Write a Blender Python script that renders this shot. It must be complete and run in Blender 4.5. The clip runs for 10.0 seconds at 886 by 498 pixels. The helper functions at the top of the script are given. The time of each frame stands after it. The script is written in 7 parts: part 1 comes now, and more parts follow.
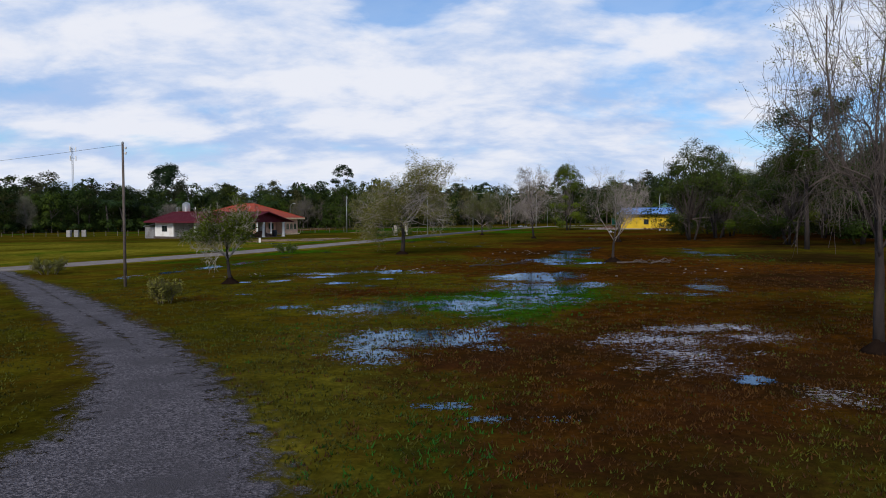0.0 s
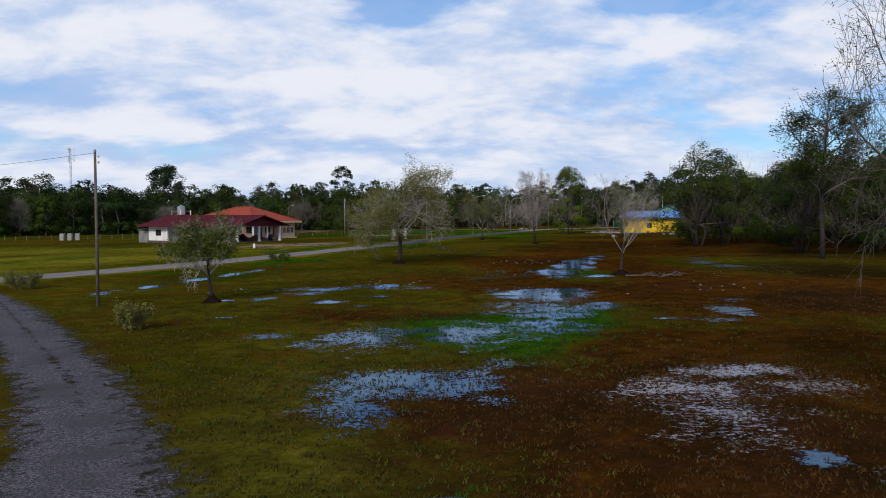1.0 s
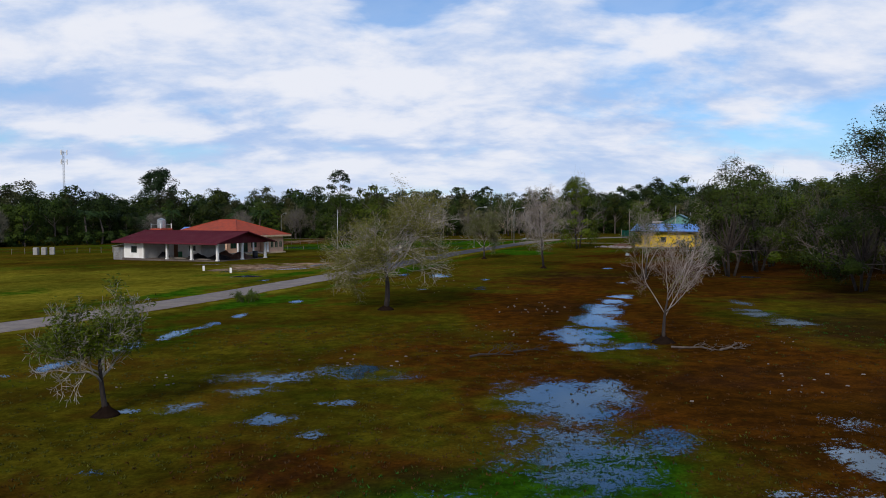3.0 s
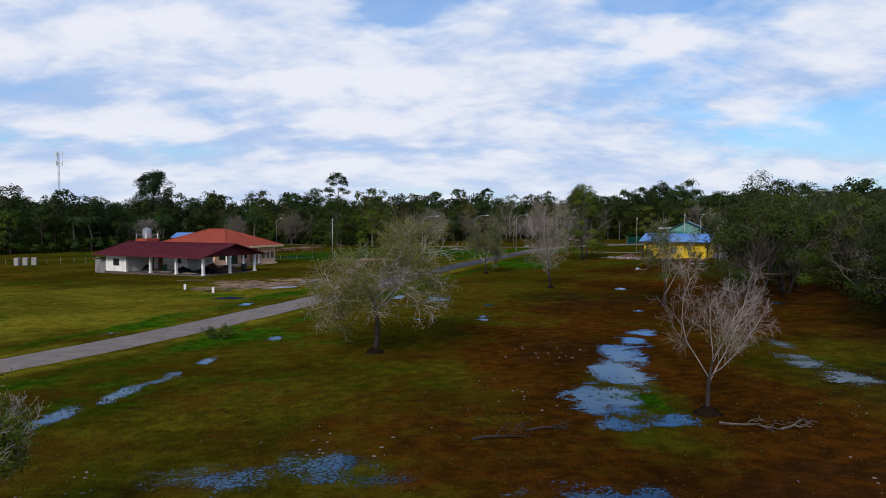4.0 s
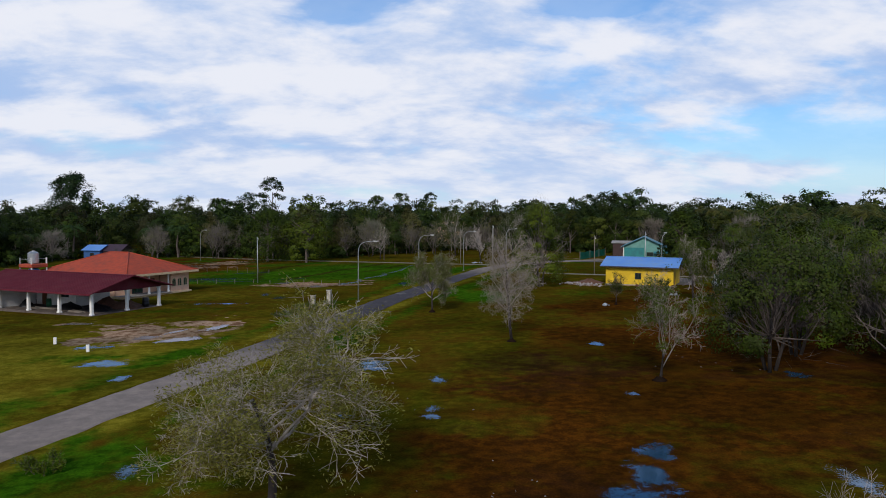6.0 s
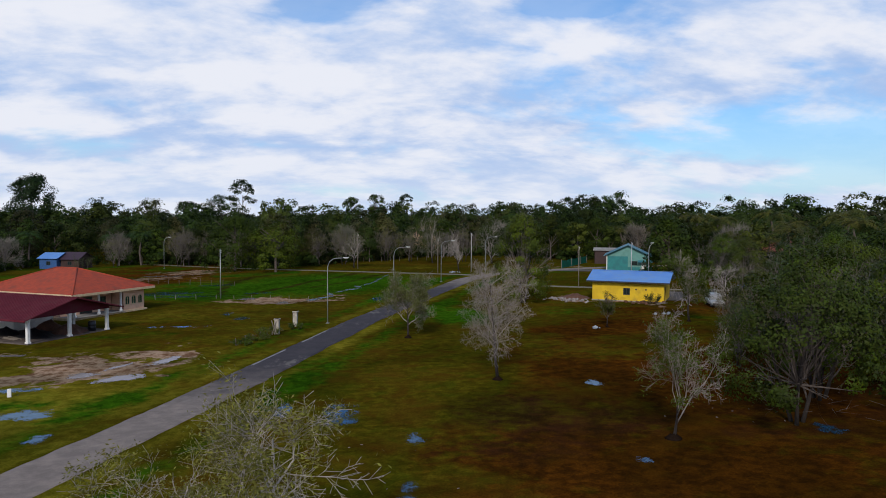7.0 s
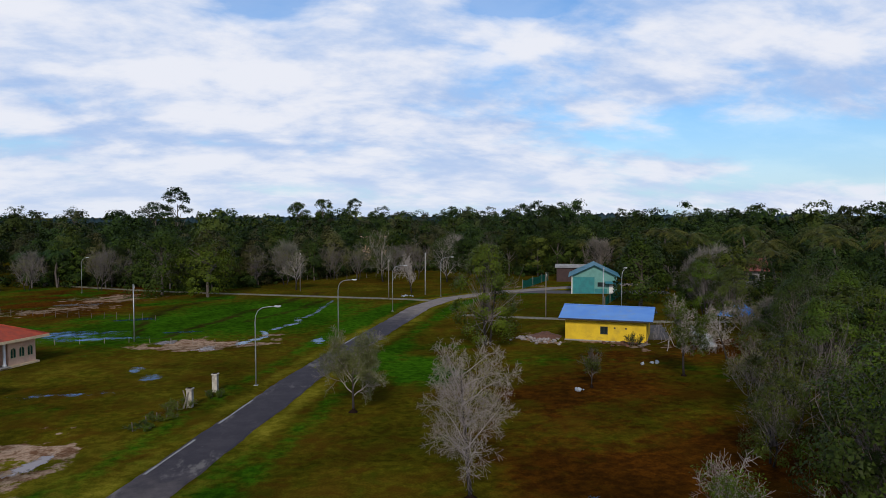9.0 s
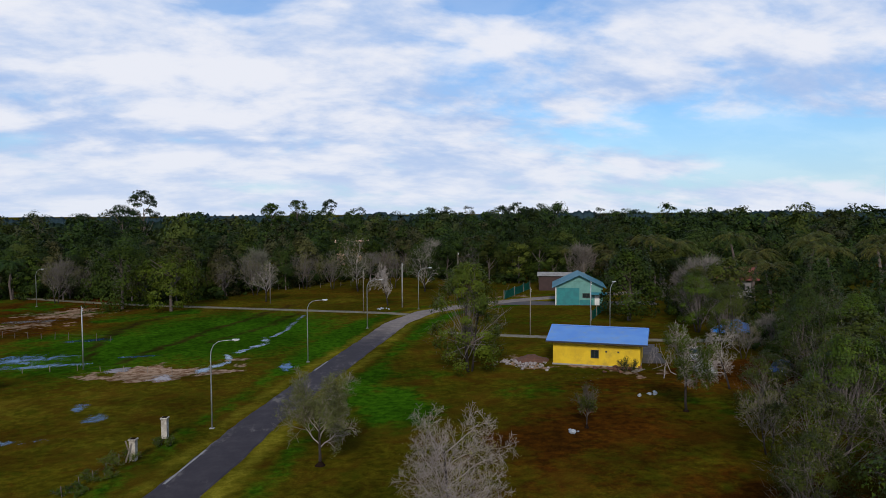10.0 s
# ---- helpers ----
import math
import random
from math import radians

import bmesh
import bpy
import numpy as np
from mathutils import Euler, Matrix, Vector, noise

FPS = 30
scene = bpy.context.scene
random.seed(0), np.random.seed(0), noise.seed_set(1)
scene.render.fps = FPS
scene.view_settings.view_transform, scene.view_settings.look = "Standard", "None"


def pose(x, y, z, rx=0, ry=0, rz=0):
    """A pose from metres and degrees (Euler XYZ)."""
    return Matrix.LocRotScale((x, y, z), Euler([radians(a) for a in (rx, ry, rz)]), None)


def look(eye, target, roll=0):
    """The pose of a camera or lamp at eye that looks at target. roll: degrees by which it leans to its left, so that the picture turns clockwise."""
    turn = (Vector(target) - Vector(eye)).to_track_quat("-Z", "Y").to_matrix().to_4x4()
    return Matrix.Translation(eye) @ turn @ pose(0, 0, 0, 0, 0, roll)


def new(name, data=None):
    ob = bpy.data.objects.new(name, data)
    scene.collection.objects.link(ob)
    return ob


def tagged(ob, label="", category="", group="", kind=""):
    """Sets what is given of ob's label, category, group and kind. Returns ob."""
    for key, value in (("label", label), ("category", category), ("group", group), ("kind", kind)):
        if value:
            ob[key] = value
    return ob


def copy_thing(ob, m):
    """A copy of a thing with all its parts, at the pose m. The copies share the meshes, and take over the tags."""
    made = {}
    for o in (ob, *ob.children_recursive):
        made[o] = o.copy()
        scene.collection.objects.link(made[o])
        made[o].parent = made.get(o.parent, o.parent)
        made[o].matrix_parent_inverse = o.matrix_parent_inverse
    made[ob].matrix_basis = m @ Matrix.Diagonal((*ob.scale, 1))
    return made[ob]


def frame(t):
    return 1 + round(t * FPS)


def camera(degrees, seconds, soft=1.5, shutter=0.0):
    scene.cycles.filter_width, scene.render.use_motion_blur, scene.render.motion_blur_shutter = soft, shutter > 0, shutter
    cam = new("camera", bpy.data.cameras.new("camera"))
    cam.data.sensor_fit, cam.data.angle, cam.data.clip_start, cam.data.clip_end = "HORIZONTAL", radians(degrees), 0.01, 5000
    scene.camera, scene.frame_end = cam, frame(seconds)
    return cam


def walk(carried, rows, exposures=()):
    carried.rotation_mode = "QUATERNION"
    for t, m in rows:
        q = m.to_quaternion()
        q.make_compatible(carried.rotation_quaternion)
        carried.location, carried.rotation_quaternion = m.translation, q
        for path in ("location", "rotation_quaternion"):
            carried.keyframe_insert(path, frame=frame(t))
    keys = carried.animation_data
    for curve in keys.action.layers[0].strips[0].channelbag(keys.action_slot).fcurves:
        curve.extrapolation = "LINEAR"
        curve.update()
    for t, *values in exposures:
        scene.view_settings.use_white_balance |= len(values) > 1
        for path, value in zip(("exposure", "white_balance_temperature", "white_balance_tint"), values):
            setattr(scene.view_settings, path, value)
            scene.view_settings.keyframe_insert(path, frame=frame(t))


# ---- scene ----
cam = camera(62.8, 10.0, soft=0.95)
PATH = [
    (0, (0.016, -0.813, 3.031), (-0.002, 1.185, 2.942), 0.0),
    (0.5, (0.033, 0.236, 3.327), (0.015, 2.234, 3.238), -0.1),
    (1, (0.087, 1.703, 3.61), (0.069, 3.701, 3.522), 0.0),
    (1.5, (0.143, 3.587, 3.92), (0.126, 5.585, 3.833), -0.1),
    (2, (0.223, 5.857, 4.533), (0.204, 7.855, 4.447), 0.0),
    (2.5, (0.298, 8.471, 5.247), (0.278, 10.469, 5.16), 0.0),
    (4, (0.441, 17.395, 7.769), (0.42, 19.393, 7.68), 0.0),
    (4.5, (0.459, 20.804, 8.563), (0.486, 22.802, 8.475), 0.1),
    (5, (0.509, 24.217, 9.508), (0.582, 26.214, 9.418), 0.2),
    (5.5, (0.595, 28.033, 10.33), (0.7, 30.028, 10.24), 0.2),
    (7, (1.108, 39.271, 12.951), (1.311, 41.258, 12.859), 0.2),
    (7.5, (1.406, 42.82, 13.923), (1.642, 44.804, 13.83), 0.1),
    (8, (1.657, 46.495, 14.82), (1.928, 48.475, 14.728), 0.0),
    (8.5, (2.041, 50.01, 15.874), (2.344, 51.984, 15.781), 0.0),
    (9, (2.382, 53.594, 16.936), (2.721, 55.563, 16.84), -0.1),
    (9.5, (2.943, 57.181, 18.01), (3.313, 59.144, 17.912), -0.2),
    (10, (3.581, 60.86, 19.092), (3.981, 62.816, 18.988), -0.3),
]
walk(cam, [(t, look(eye, target, roll)) for t, eye, target, roll in PATH])

# ---- world and light ----
SUN_EL, SUN_AZ = 33.0, 195.0      # degrees; azimuth clockwise from +y

world = bpy.data.worlds.new("world")
scene.world = world
world.use_nodes = True


class Nodes:
    """Short hand for a node tree."""

    def __init__(self, tree):
        self.tree = tree
        tree.nodes.clear()

    def add(self, kind, **settings):
        node = self.tree.nodes.new(kind)
        for key, value in settings.items():
            if key == "operation":
                node.operation = value
            elif key == "blend_type":
                node.blend_type = value
            elif key == "data_type":
                node.data_type = value
            elif key == "sky_type":
                node.sky_type = value
            elif key == "attribute_name":
                node.attribute_name = value
            elif key == "interpolation_type":
                node.interpolation_type = value
        return node

    def put(self, socket, value):
        if isinstance(value, bpy.types.NodeSocket):
            self.tree.links.new(value, socket)
        elif isinstance(value, (tuple, list)):
            socket.default_value = (*value, 1.0) if len(value) == 3 and socket.type == "RGBA" else value
        else:
            socket.default_value = value

    def math(self, op, a, b=0.0, c=0.0, clamp=False):
        node = self.add("ShaderNodeMath", operation=op)
        node.use_clamp = clamp
        self.put(node.inputs[0], a), self.put(node.inputs[1], b), self.put(node.inputs[2], c)
        return node.outputs[0]

    def ramp(self, value, lo, hi):
        node = self.add("ShaderNodeMapRange", interpolation_type="SMOOTHSTEP")
        self.put(node.inputs[0], value)
        node.inputs[1].default_value, node.inputs[2].default_value = lo, hi
        return node.outputs[0]

    def mix(self, fac, a, b, how="MIX"):
        node = self.add("ShaderNodeMix", data_type="RGBA", blend_type=how)
        self.put(node.inputs[0], fac), self.put(node.inputs[6], a), self.put(node.inputs[7], b)
        return node.outputs[2]

    def noise(self, vector, scale, detail=4.0, rough=0.55, distort=0.0):
        node = self.add("ShaderNodeTexNoise")
        if vector is not None:
            self.put(node.inputs["Vector"], vector)
        node.inputs["Scale"].default_value, node.inputs["Detail"].default_value = scale, detail
        node.inputs["Roughness"].default_value, node.inputs["Distortion"].default_value = rough, distort
        return node.outputs[0]

    def place(self):
        return self.add("ShaderNodeNewGeometry").outputs["Position"]

    def scaled(self, vector, by):
        node = self.add("ShaderNodeVectorMath", operation="MULTIPLY")
        self.put(node.inputs[0], vector), self.put(node.inputs[1], by)
        return node.outputs[0]

    def attribute(self, name):
        return self.add("ShaderNodeAttribute", attribute_name=name).outputs["Fac"]


def make_sky():
    n = Nodes(world.node_tree)
    sky = n.add("ShaderNodeTexSky", sky_type="NISHITA")
    sky.sun_disc = False
    sky.sun_elevation, sky.sun_rotation = radians(SUN_EL), radians(SUN_AZ)
    sky.air_density, sky.dust_density, sky.ozone_density = 1.0, 0.6, 2.0
    blue = n.mix(1.0, sky.outputs[0], (0.62, 1.0, 1.35), "MULTIPLY")
    level = n.add("ShaderNodeSeparateXYZ")
    n.put(level.inputs[0], n.add("ShaderNodeTexCoord").outputs["Generated"])
    blue = n.mix(n.math("MULTIPLY", n.math("SUBTRACT", 1.0, n.ramp(level.outputs[2], 0.0, 0.15)), 0.75), blue, (5.4, 7.4, 8.8))
    way = n.add("ShaderNodeTexCoord").outputs["Generated"]
    parts = n.add("ShaderNodeSeparateXYZ")
    n.put(parts.inputs[0], way)
    up = n.math("ADD", n.math("MAXIMUM", parts.outputs[2], 0.0), 0.30)
    flat = n.add("ShaderNodeCombineXYZ")
    n.put(flat.inputs[0], n.math("DIVIDE", parts.outputs[0], up))
    n.put(flat.inputs[1], n.math("DIVIDE", parts.outputs[1], up))
    flat.inputs[2].default_value = 4.3
    long = n.scaled(flat.outputs[0], (1.0, 1.3, 1.0))
    big = n.noise(long, 1.3, 3.0, 0.5, 0.2)
    fine = n.noise(long, 3.0, 8.0, 0.57, 0.22)
    # the same cloud a little further off: the difference gives lit and shaded flanks
    shift = n.add("ShaderNodeVectorMath", operation="ADD")
    n.put(shift.inputs[0], long), n.put(shift.inputs[1], (-0.06, 0.24, 0.05))
    flank = n.math("SUBTRACT", fine, n.noise(shift.outputs[0], 3.0, 8.0, 0.57, 0.22))
    bias = n.math("MULTIPLY", parts.outputs[0], -0.02)
    cover = n.math("ADD", n.math("ADD", n.math("MULTIPLY", big, 0.52), n.math("MULTIPLY", fine, 0.48)), bias)
    # clearer gaps between the cloud fields: direction (x, z), widths, depth
    ahead = n.ramp(parts.outputs[1], 0.0, 0.3)
    for gx, gz, wx, wz, depth in ((-0.06, 0.268, 0.11, 0.035, 0.24), (0.25, 0.275, 0.07, 0.025, 0.22), (0.50, 0.125, 0.08, 0.016, 0.06), (0.64, 0.062, 0.16, 0.036, 0.24), (-0.30, -0.02, 0.45, 0.10, -0.08)):
        far = n.math("ADD", n.math("POWER", n.math("DIVIDE", n.math("SUBTRACT", parts.outputs[0], gx), wx), 2.0), n.math("POWER", n.math("DIVIDE", n.math("SUBTRACT", parts.outputs[2], gz), wz), 2.0))
        gap = n.math("MULTIPLY", n.math("MULTIPLY", n.math("EXPONENT", n.math("MULTIPLY", far, -1.0)), ahead), depth)
        cover = n.math("SUBTRACT", cover, gap)
    mask = n.math("MAXIMUM", n.ramp(cover, 0.31, 0.50), 0.22)
    # wider gaps higher up
    mask = n.math("MULTIPLY", mask, n.math("SUBTRACT", 1.0, n.math("MULTIPLY", n.ramp(parts.outputs[2], 0.27, 0.42), 0.5)))
    shade = n.math("ADD", n.math("ADD", n.math("MULTIPLY", n.noise(n.scaled(flat.outputs[0], (1.0, 1.35, 1.0)), 3.3, 7.0, 0.57, 0.2), 0.75), n.math("MULTIPLY", big, 0.25)), bias)
    shade = n.math("ADD", shade, n.math("MULTIPLY", flank, 0.5))
    cloud = n.mix(n.ramp(shade, 0.33, 0.64), (4.0, 5.5, 8.4), (8.2, 8.45, 9.3))
    low = n.ramp(parts.outputs[2], 0.0, 0.13)
    cloud = n.mix(n.math("MULTIPLY", n.math("SUBTRACT", 1.0, low), 0.45), cloud, (7.5, 8.1, 9.2))
    # overhead, out of view, the cloud is set darker to cut ambient light
    cloud = n.mix(n.ramp(parts.outputs[2], 0.30, 0.75), cloud, (2.3, 2.95, 3.8))
    back = n.add("ShaderNodeBackground")
    n.put(back.inputs[0], n.mix(mask, blue, cloud))
    back.inputs[1].default_value = 0.1
    n.tree.links.new(back.outputs[0], n.add("ShaderNodeOutputWorld").inputs[0])


make_sky()

sun = new("sun", bpy.data.lights.new("sun", "SUN"))
sun.data.energy, sun.data.angle, sun.data.color = 2.3, radians(12), (1.0, 0.94, 0.84)
sun.matrix_world = look((0, 0, 0), (-math.sin(radians(SUN_AZ)) * math.cos(radians(SUN_EL)), -math.cos(radians(SUN_AZ)) * math.cos(radians(SUN_EL)), -math.sin(radians(SUN_EL))))


# ---- materials ----
def material(name, colour, rough=0.7, metal=0.0, second=None, scale=3.0, bump=0.0, bump_scale=30.0, dirt=None, dirt_scale=0.7, stretch=(1, 1, 1), random_tint=0.0, spec=0.5, translucent=0.0):
    """Two-scale mottled surface: colour to second by fine noise, patches of dirt by large noise, bump by finer noise."""
    m = bpy.data.materials.new(name)
    m.use_nodes = True
    n = Nodes(m.node_tree)
    at = n.scaled(n.place(), stretch)
    second = second or tuple(c * 0.78 for c in colour)
    base = n.mix(n.ramp(n.noise(at, scale, 6.0), 0.34, 0.66), second, colour)
    if dirt:
        base = n.mix(n.math("MULTIPLY", n.ramp(n.noise(at, dirt_scale, 7.0, 0.65), 0.48, 0.72), 0.75), base, dirt)
    if random_tint:
        info = n.add("ShaderNodeObjectInfo").outputs["Random"]
        island = n.add("ShaderNodeNewGeometry").outputs["Random Per Island"]
        spread = n.math("ADD", n.math("MULTIPLY", info, 0.5), n.math("MULTIPLY", island, 0.5))
        hsv = n.add("ShaderNodeHueSaturation")
        n.put(hsv.inputs["Color"], base)
        n.put(hsv.inputs["Hue"], n.math("ADD", 0.5 - 0.05 * random_tint, n.math("MULTIPLY", spread, 0.1 * random_tint)))
        n.put(hsv.inputs["Value"], n.math("ADD", 1.0 - 0.6 * random_tint, n.math("MULTIPLY", island, 1.2 * random_tint)))
        base = hsv.outputs[0]
    shader = n.add("ShaderNodeBsdfPrincipled")
    n.put(shader.inputs["Base Color"], base)
    n.put(shader.inputs["Roughness"], rough)
    shader.inputs["Metallic"].default_value = metal
    shader.inputs["Specular IOR Level"].default_value = spec
    if bump:
        node = n.add("ShaderNodeBump")
        node.inputs["Strength"].default_value, node.inputs["Distance"].default_value = min(1.0, bump), 0.03
        n.put(node.inputs["Height"], n.noise(at, bump_scale, 5.0, 0.6))
        n.put(shader.inputs["Normal"], node.outputs[0])
    out = n.add("ShaderNodeOutputMaterial")
    if translucent:
        thin = n.add("ShaderNodeBsdfTranslucent")
        n.put(thin.inputs[0], base)
        both = n.add("ShaderNodeMixShader")
        both.inputs[0].default_value = translucent
        n.tree.links.new(shader.outputs[0], both.inputs[1])
        n.tree.links.new(thin.outputs[0], both.inputs[2])
        n.tree.links.new(both.outputs[0], out.inputs[0])
    else:
        n.tree.links.new(shader.outputs[0], out.inputs[0])
    return m


def leaf(name, colour, second):
    return material(name, colour, 0.55, second=second, scale=0.45, random_tint=0.55, spec=0.12, translucent=0.25)


def foliage(name, colour, second, brown=(0.085, 0.066, 0.030), fresh=(0.10, 0.11, 0.016), attribute=""):
    """Leaves of a wood: each tree has a tone of its own, some brownish, some fresh; leaves differ slightly."""
    m = bpy.data.materials.new(name)
    m.use_nodes = True
    n = Nodes(m.node_tree)
    tone = n.attribute(attribute) if attribute else n.add("ShaderNodeObjectInfo").outputs["Random"]
    other = n.math("FRACT", n.math("MULTIPLY", tone, 7.13))
    base = n.mix(n.ramp(n.noise(n.place(), 0.5, 4.0), 0.36, 0.64), second, colour)
    base = n.mix(n.math("MULTIPLY", n.ramp(other, 0.80, 0.92), 0.6), base, brown)
    base = n.mix(n.math("MULTIPLY", n.math("SUBTRACT", 1.0, n.ramp(other, 0.10, 0.22)), 0.6), base, fresh)
    island = n.add("ShaderNodeNewGeometry").outputs["Random Per Island"]
    hsv = n.add("ShaderNodeHueSaturation")
    n.put(hsv.inputs["Color"], base)
    n.put(hsv.inputs["Value"], n.math("MULTIPLY", n.math("ADD", 0.5, n.math("MULTIPLY", tone, 1.0)), n.math("ADD", 0.84, n.math("MULTIPLY", island, 0.32))))
    shader = n.add("ShaderNodeBsdfPrincipled")
    n.put(shader.inputs["Base Color"], hsv.outputs[0])
    shader.inputs["Roughness"].default_value = 0.6
    shader.inputs["Specular IOR Level"].default_value = 0.08
    thin = n.add("ShaderNodeBsdfTranslucent")
    n.put(thin.inputs[0], hsv.outputs[0])
    both = n.add("ShaderNodeMixShader")
    both.inputs[0].default_value = 0.22
    n.tree.links.new(shader.outputs[0], both.inputs[1])
    n.tree.links.new(thin.outputs[0], both.inputs[2])
    n.tree.links.new(both.outputs[0], n.add("ShaderNodeOutputMaterial").inputs[0])
    return m


STAINED = material("stained_plaster", (0.50, 0.45, 0.38), 0.85, second=(0.36, 0.31, 0.25), scale=3.0, dirt=(0.12, 0.09, 0.07), dirt_scale=1.6, bump=0.3)
WHITE = material("white_plaster", (0.82, 0.79, 0.76), 0.8, second=(0.76, 0.73, 0.69), scale=1.5, dirt=(0.62, 0.56, 0.50), dirt_scale=0.6, bump=0.2)
PEACH = material("peach_plaster", (0.74, 0.47, 0.33), 0.8, second=(0.66, 0.40, 0.27), scale=1.2, dirt=(0.54, 0.34, 0.24), dirt_scale=0.5, bump=0.2)
CREAM = material("cream_trim", (0.68, 0.50, 0.30), 0.7, scale=2.0)
YELLOW = material("yellow_paint", (0.72, 0.47, 0.012), 0.75, second=(0.62, 0.39, 0.01), scale=1.0, dirt=(0.40, 0.25, 0.03), dirt_scale=0.6, bump=0.2)
TEAL = material("teal_paint", (0.02, 0.20, 0.20), 0.7, second=(0.02, 0.15, 0.16), scale=1.0)
MINT = material("mint_paint", (0.13, 0.30, 0.265), 0.75, second=(0.105, 0.25, 0.22), scale=1.0)
MAROON = material("maroon_metal", (0.125, 0.014, 0.026), 0.75, spec=0.2, second=(0.095, 0.011, 0.020), scale=0.7, dirt=(0.09, 0.03, 0.03), stretch=(1, 1, 1))
ORANGE = material("orange_tile", (0.40, 0.065, 0.03), 0.8, spec=0.2, second=(0.29, 0.055, 0.032), scale=1.6, dirt=(0.17, 0.05, 0.035), dirt_scale=0.5, bump=0.4, bump_scale=8)
BLUEROOF = material("blue_metal", (0.10, 0.25, 0.62), 0.4, second=(0.13, 0.29, 0.64), scale=0.6, dirt=(0.20, 0.29, 0.45))
TEALROOF = material("teal_metal", (0.03, 0.17, 0.22), 0.45, scale=0.6)
GREYWALL = material("grey_board", (0.27, 0.25, 0.24), 0.85, scale=1.2, dirt=(0.12, 0.10, 0.09))
DARKWALL = material("dark_board", (0.05, 0.025, 0.022), 0.8, scale=1.2)
GLASS = material("window_glass", (0.02, 0.03, 0.03), 0.08, scale=1.0)
GREENGLASS = material("tinted_glass", (0.02, 0.07, 0.045), 0.1, scale=1.0)
FRAME = material("dark_frame", (0.035, 0.03, 0.03), 0.5)
WOOD = material("brown_wood", (0.20, 0.075, 0.03), 0.6, second=(0.13, 0.05, 0.022), scale=6, stretch=(1, 1, 0.15))
TIMBER = material("weathered_timber", (0.24, 0.20, 0.16), 0.85, second=(0.15, 0.12, 0.10), scale=6, stretch=(1, 1, 0.2))
CONCRETE = material("concrete", (0.33, 0.31, 0.29), 0.85, second=(0.25, 0.235, 0.22), scale=1.5, dirt=(0.16, 0.13, 0.11), bump=0.3)
STEEL = material("galvanised_steel", (0.42, 0.43, 0.44), 0.45, 0.6, scale=3, dirt=(0.30, 0.27, 0.24))
TANKSTEEL = material("stainless_tank", (0.62, 0.62, 0.62), 0.3, 0.85, scale=2)
BLUEPLASTIC = material("blue_plastic", (0.02, 0.20, 0.62), 0.4, scale=2)
BLACK = material("black_tarpaulin", (0.012, 0.012, 0.015), 0.45, scale=4, bump=0.5, bump_scale=6)
REDSOIL = material("red_soil", (0.14, 0.06, 0.035), 0.9, second=(0.09, 0.04, 0.025), scale=4, bump=0.6)
DARKSOIL = material("dark_soil", (0.018, 0.011, 0.008), 0.95, scale=8, bump=0.6, spec=0.0)
RUBBLE = material("broken_concrete", (0.34, 0.30, 0.29), 0.9, second=(0.2, 0.16, 0.15), scale=5, bump=0.5)
PALEPAINT = material("pale_car_paint", (0.50, 0.50, 0.50), 0.3, scale=1)
BLUEPAINT = material("blue_car_paint", (0.02, 0.07, 0.24), 0.3, scale=1)
TYRE = material("tyre_rubber", (0.015, 0.015, 0.015), 0.8)
LITTER = material("pale_litter", (0.34, 0.37, 0.41), 0.7, scale=9)
NET = material("green_net", (0.012, 0.20, 0.135), 0.7, scale=3, translucent=0.3)
LAMPHEAD = material("lamp_housing", (0.55, 0.55, 0.55), 0.5)
BARK = material("dark_bark", (0.035, 0.024, 0.02), 0.9, second=(0.02, 0.014, 0.012), scale=9, stretch=(1, 1, 0.3), bump=0.6)
TWIG = material("grey_twig", (0.40, 0.35, 0.31), 0.85, second=(0.27, 0.225, 0.20), scale=3)
DULLTWIG = material("dull_grey_twig", (0.20, 0.17, 0.155), 0.9, second=(0.13, 0.105, 0.095), scale=3, spec=0.1)
MIDTWIG = material("mauve_grey_twig", (0.34, 0.285, 0.262), 0.88, second=(0.22, 0.18, 0.165), scale=3, spec=0.2)
TWIGDARK = material("brown_twig", (0.13, 0.10, 0.085), 0.85, second=(0.08, 0.06, 0.05), scale=3)
OLIVE = leaf("olive_leaves", (0.20, 0.19, 0.04), (0.12, 0.12, 0.025))
GREEN = leaf("green_leaves", (0.088, 0.124, 0.009), (0.046, 0.068, 0.007))
DARKGREEN = leaf("dark_leaves", (0.046, 0.070, 0.007), (0.023, 0.037, 0.006))
DEEPGREEN = leaf("deep_leaves", (0.027, 0.045, 0.013), (0.016, 0.029, 0.010))
DULLOLIVE = leaf("dull_olive_leaves", (0.070, 0.082, 0.010), (0.038, 0.047, 0.008))
WOODGREEN = foliage("wood_leaves", (0.056, 0.084, 0.009), (0.027, 0.044, 0.007))
WOODDARK = foliage("dark_wood_leaves", (0.035, 0.057, 0.008), (0.017, 0.030, 0.007))
PALEOLIVE = leaf("pale_olive_leaves", (0.17, 0.165, 0.055), (0.11, 0.11, 0.035))
GREYTWIG = foliage("grey_twig_haze", (0.20, 0.175, 0.150), (0.13, 0.112, 0.095), (0.17, 0.125, 0.10), (0.15, 0.15, 0.10))
GREYLEAF = leaf("grey_green_leaves", (0.16, 0.15, 0.085), (0.11, 0.10, 0.055))
PALMLEAF = leaf("palm_leaves", (0.046, 0.080, 0.018), (0.026, 0.052, 0.014))
YELLOWPALM = leaf("yellowing_palm_leaves", (0.11, 0.10, 0.018), (0.045, 0.060, 0.014))
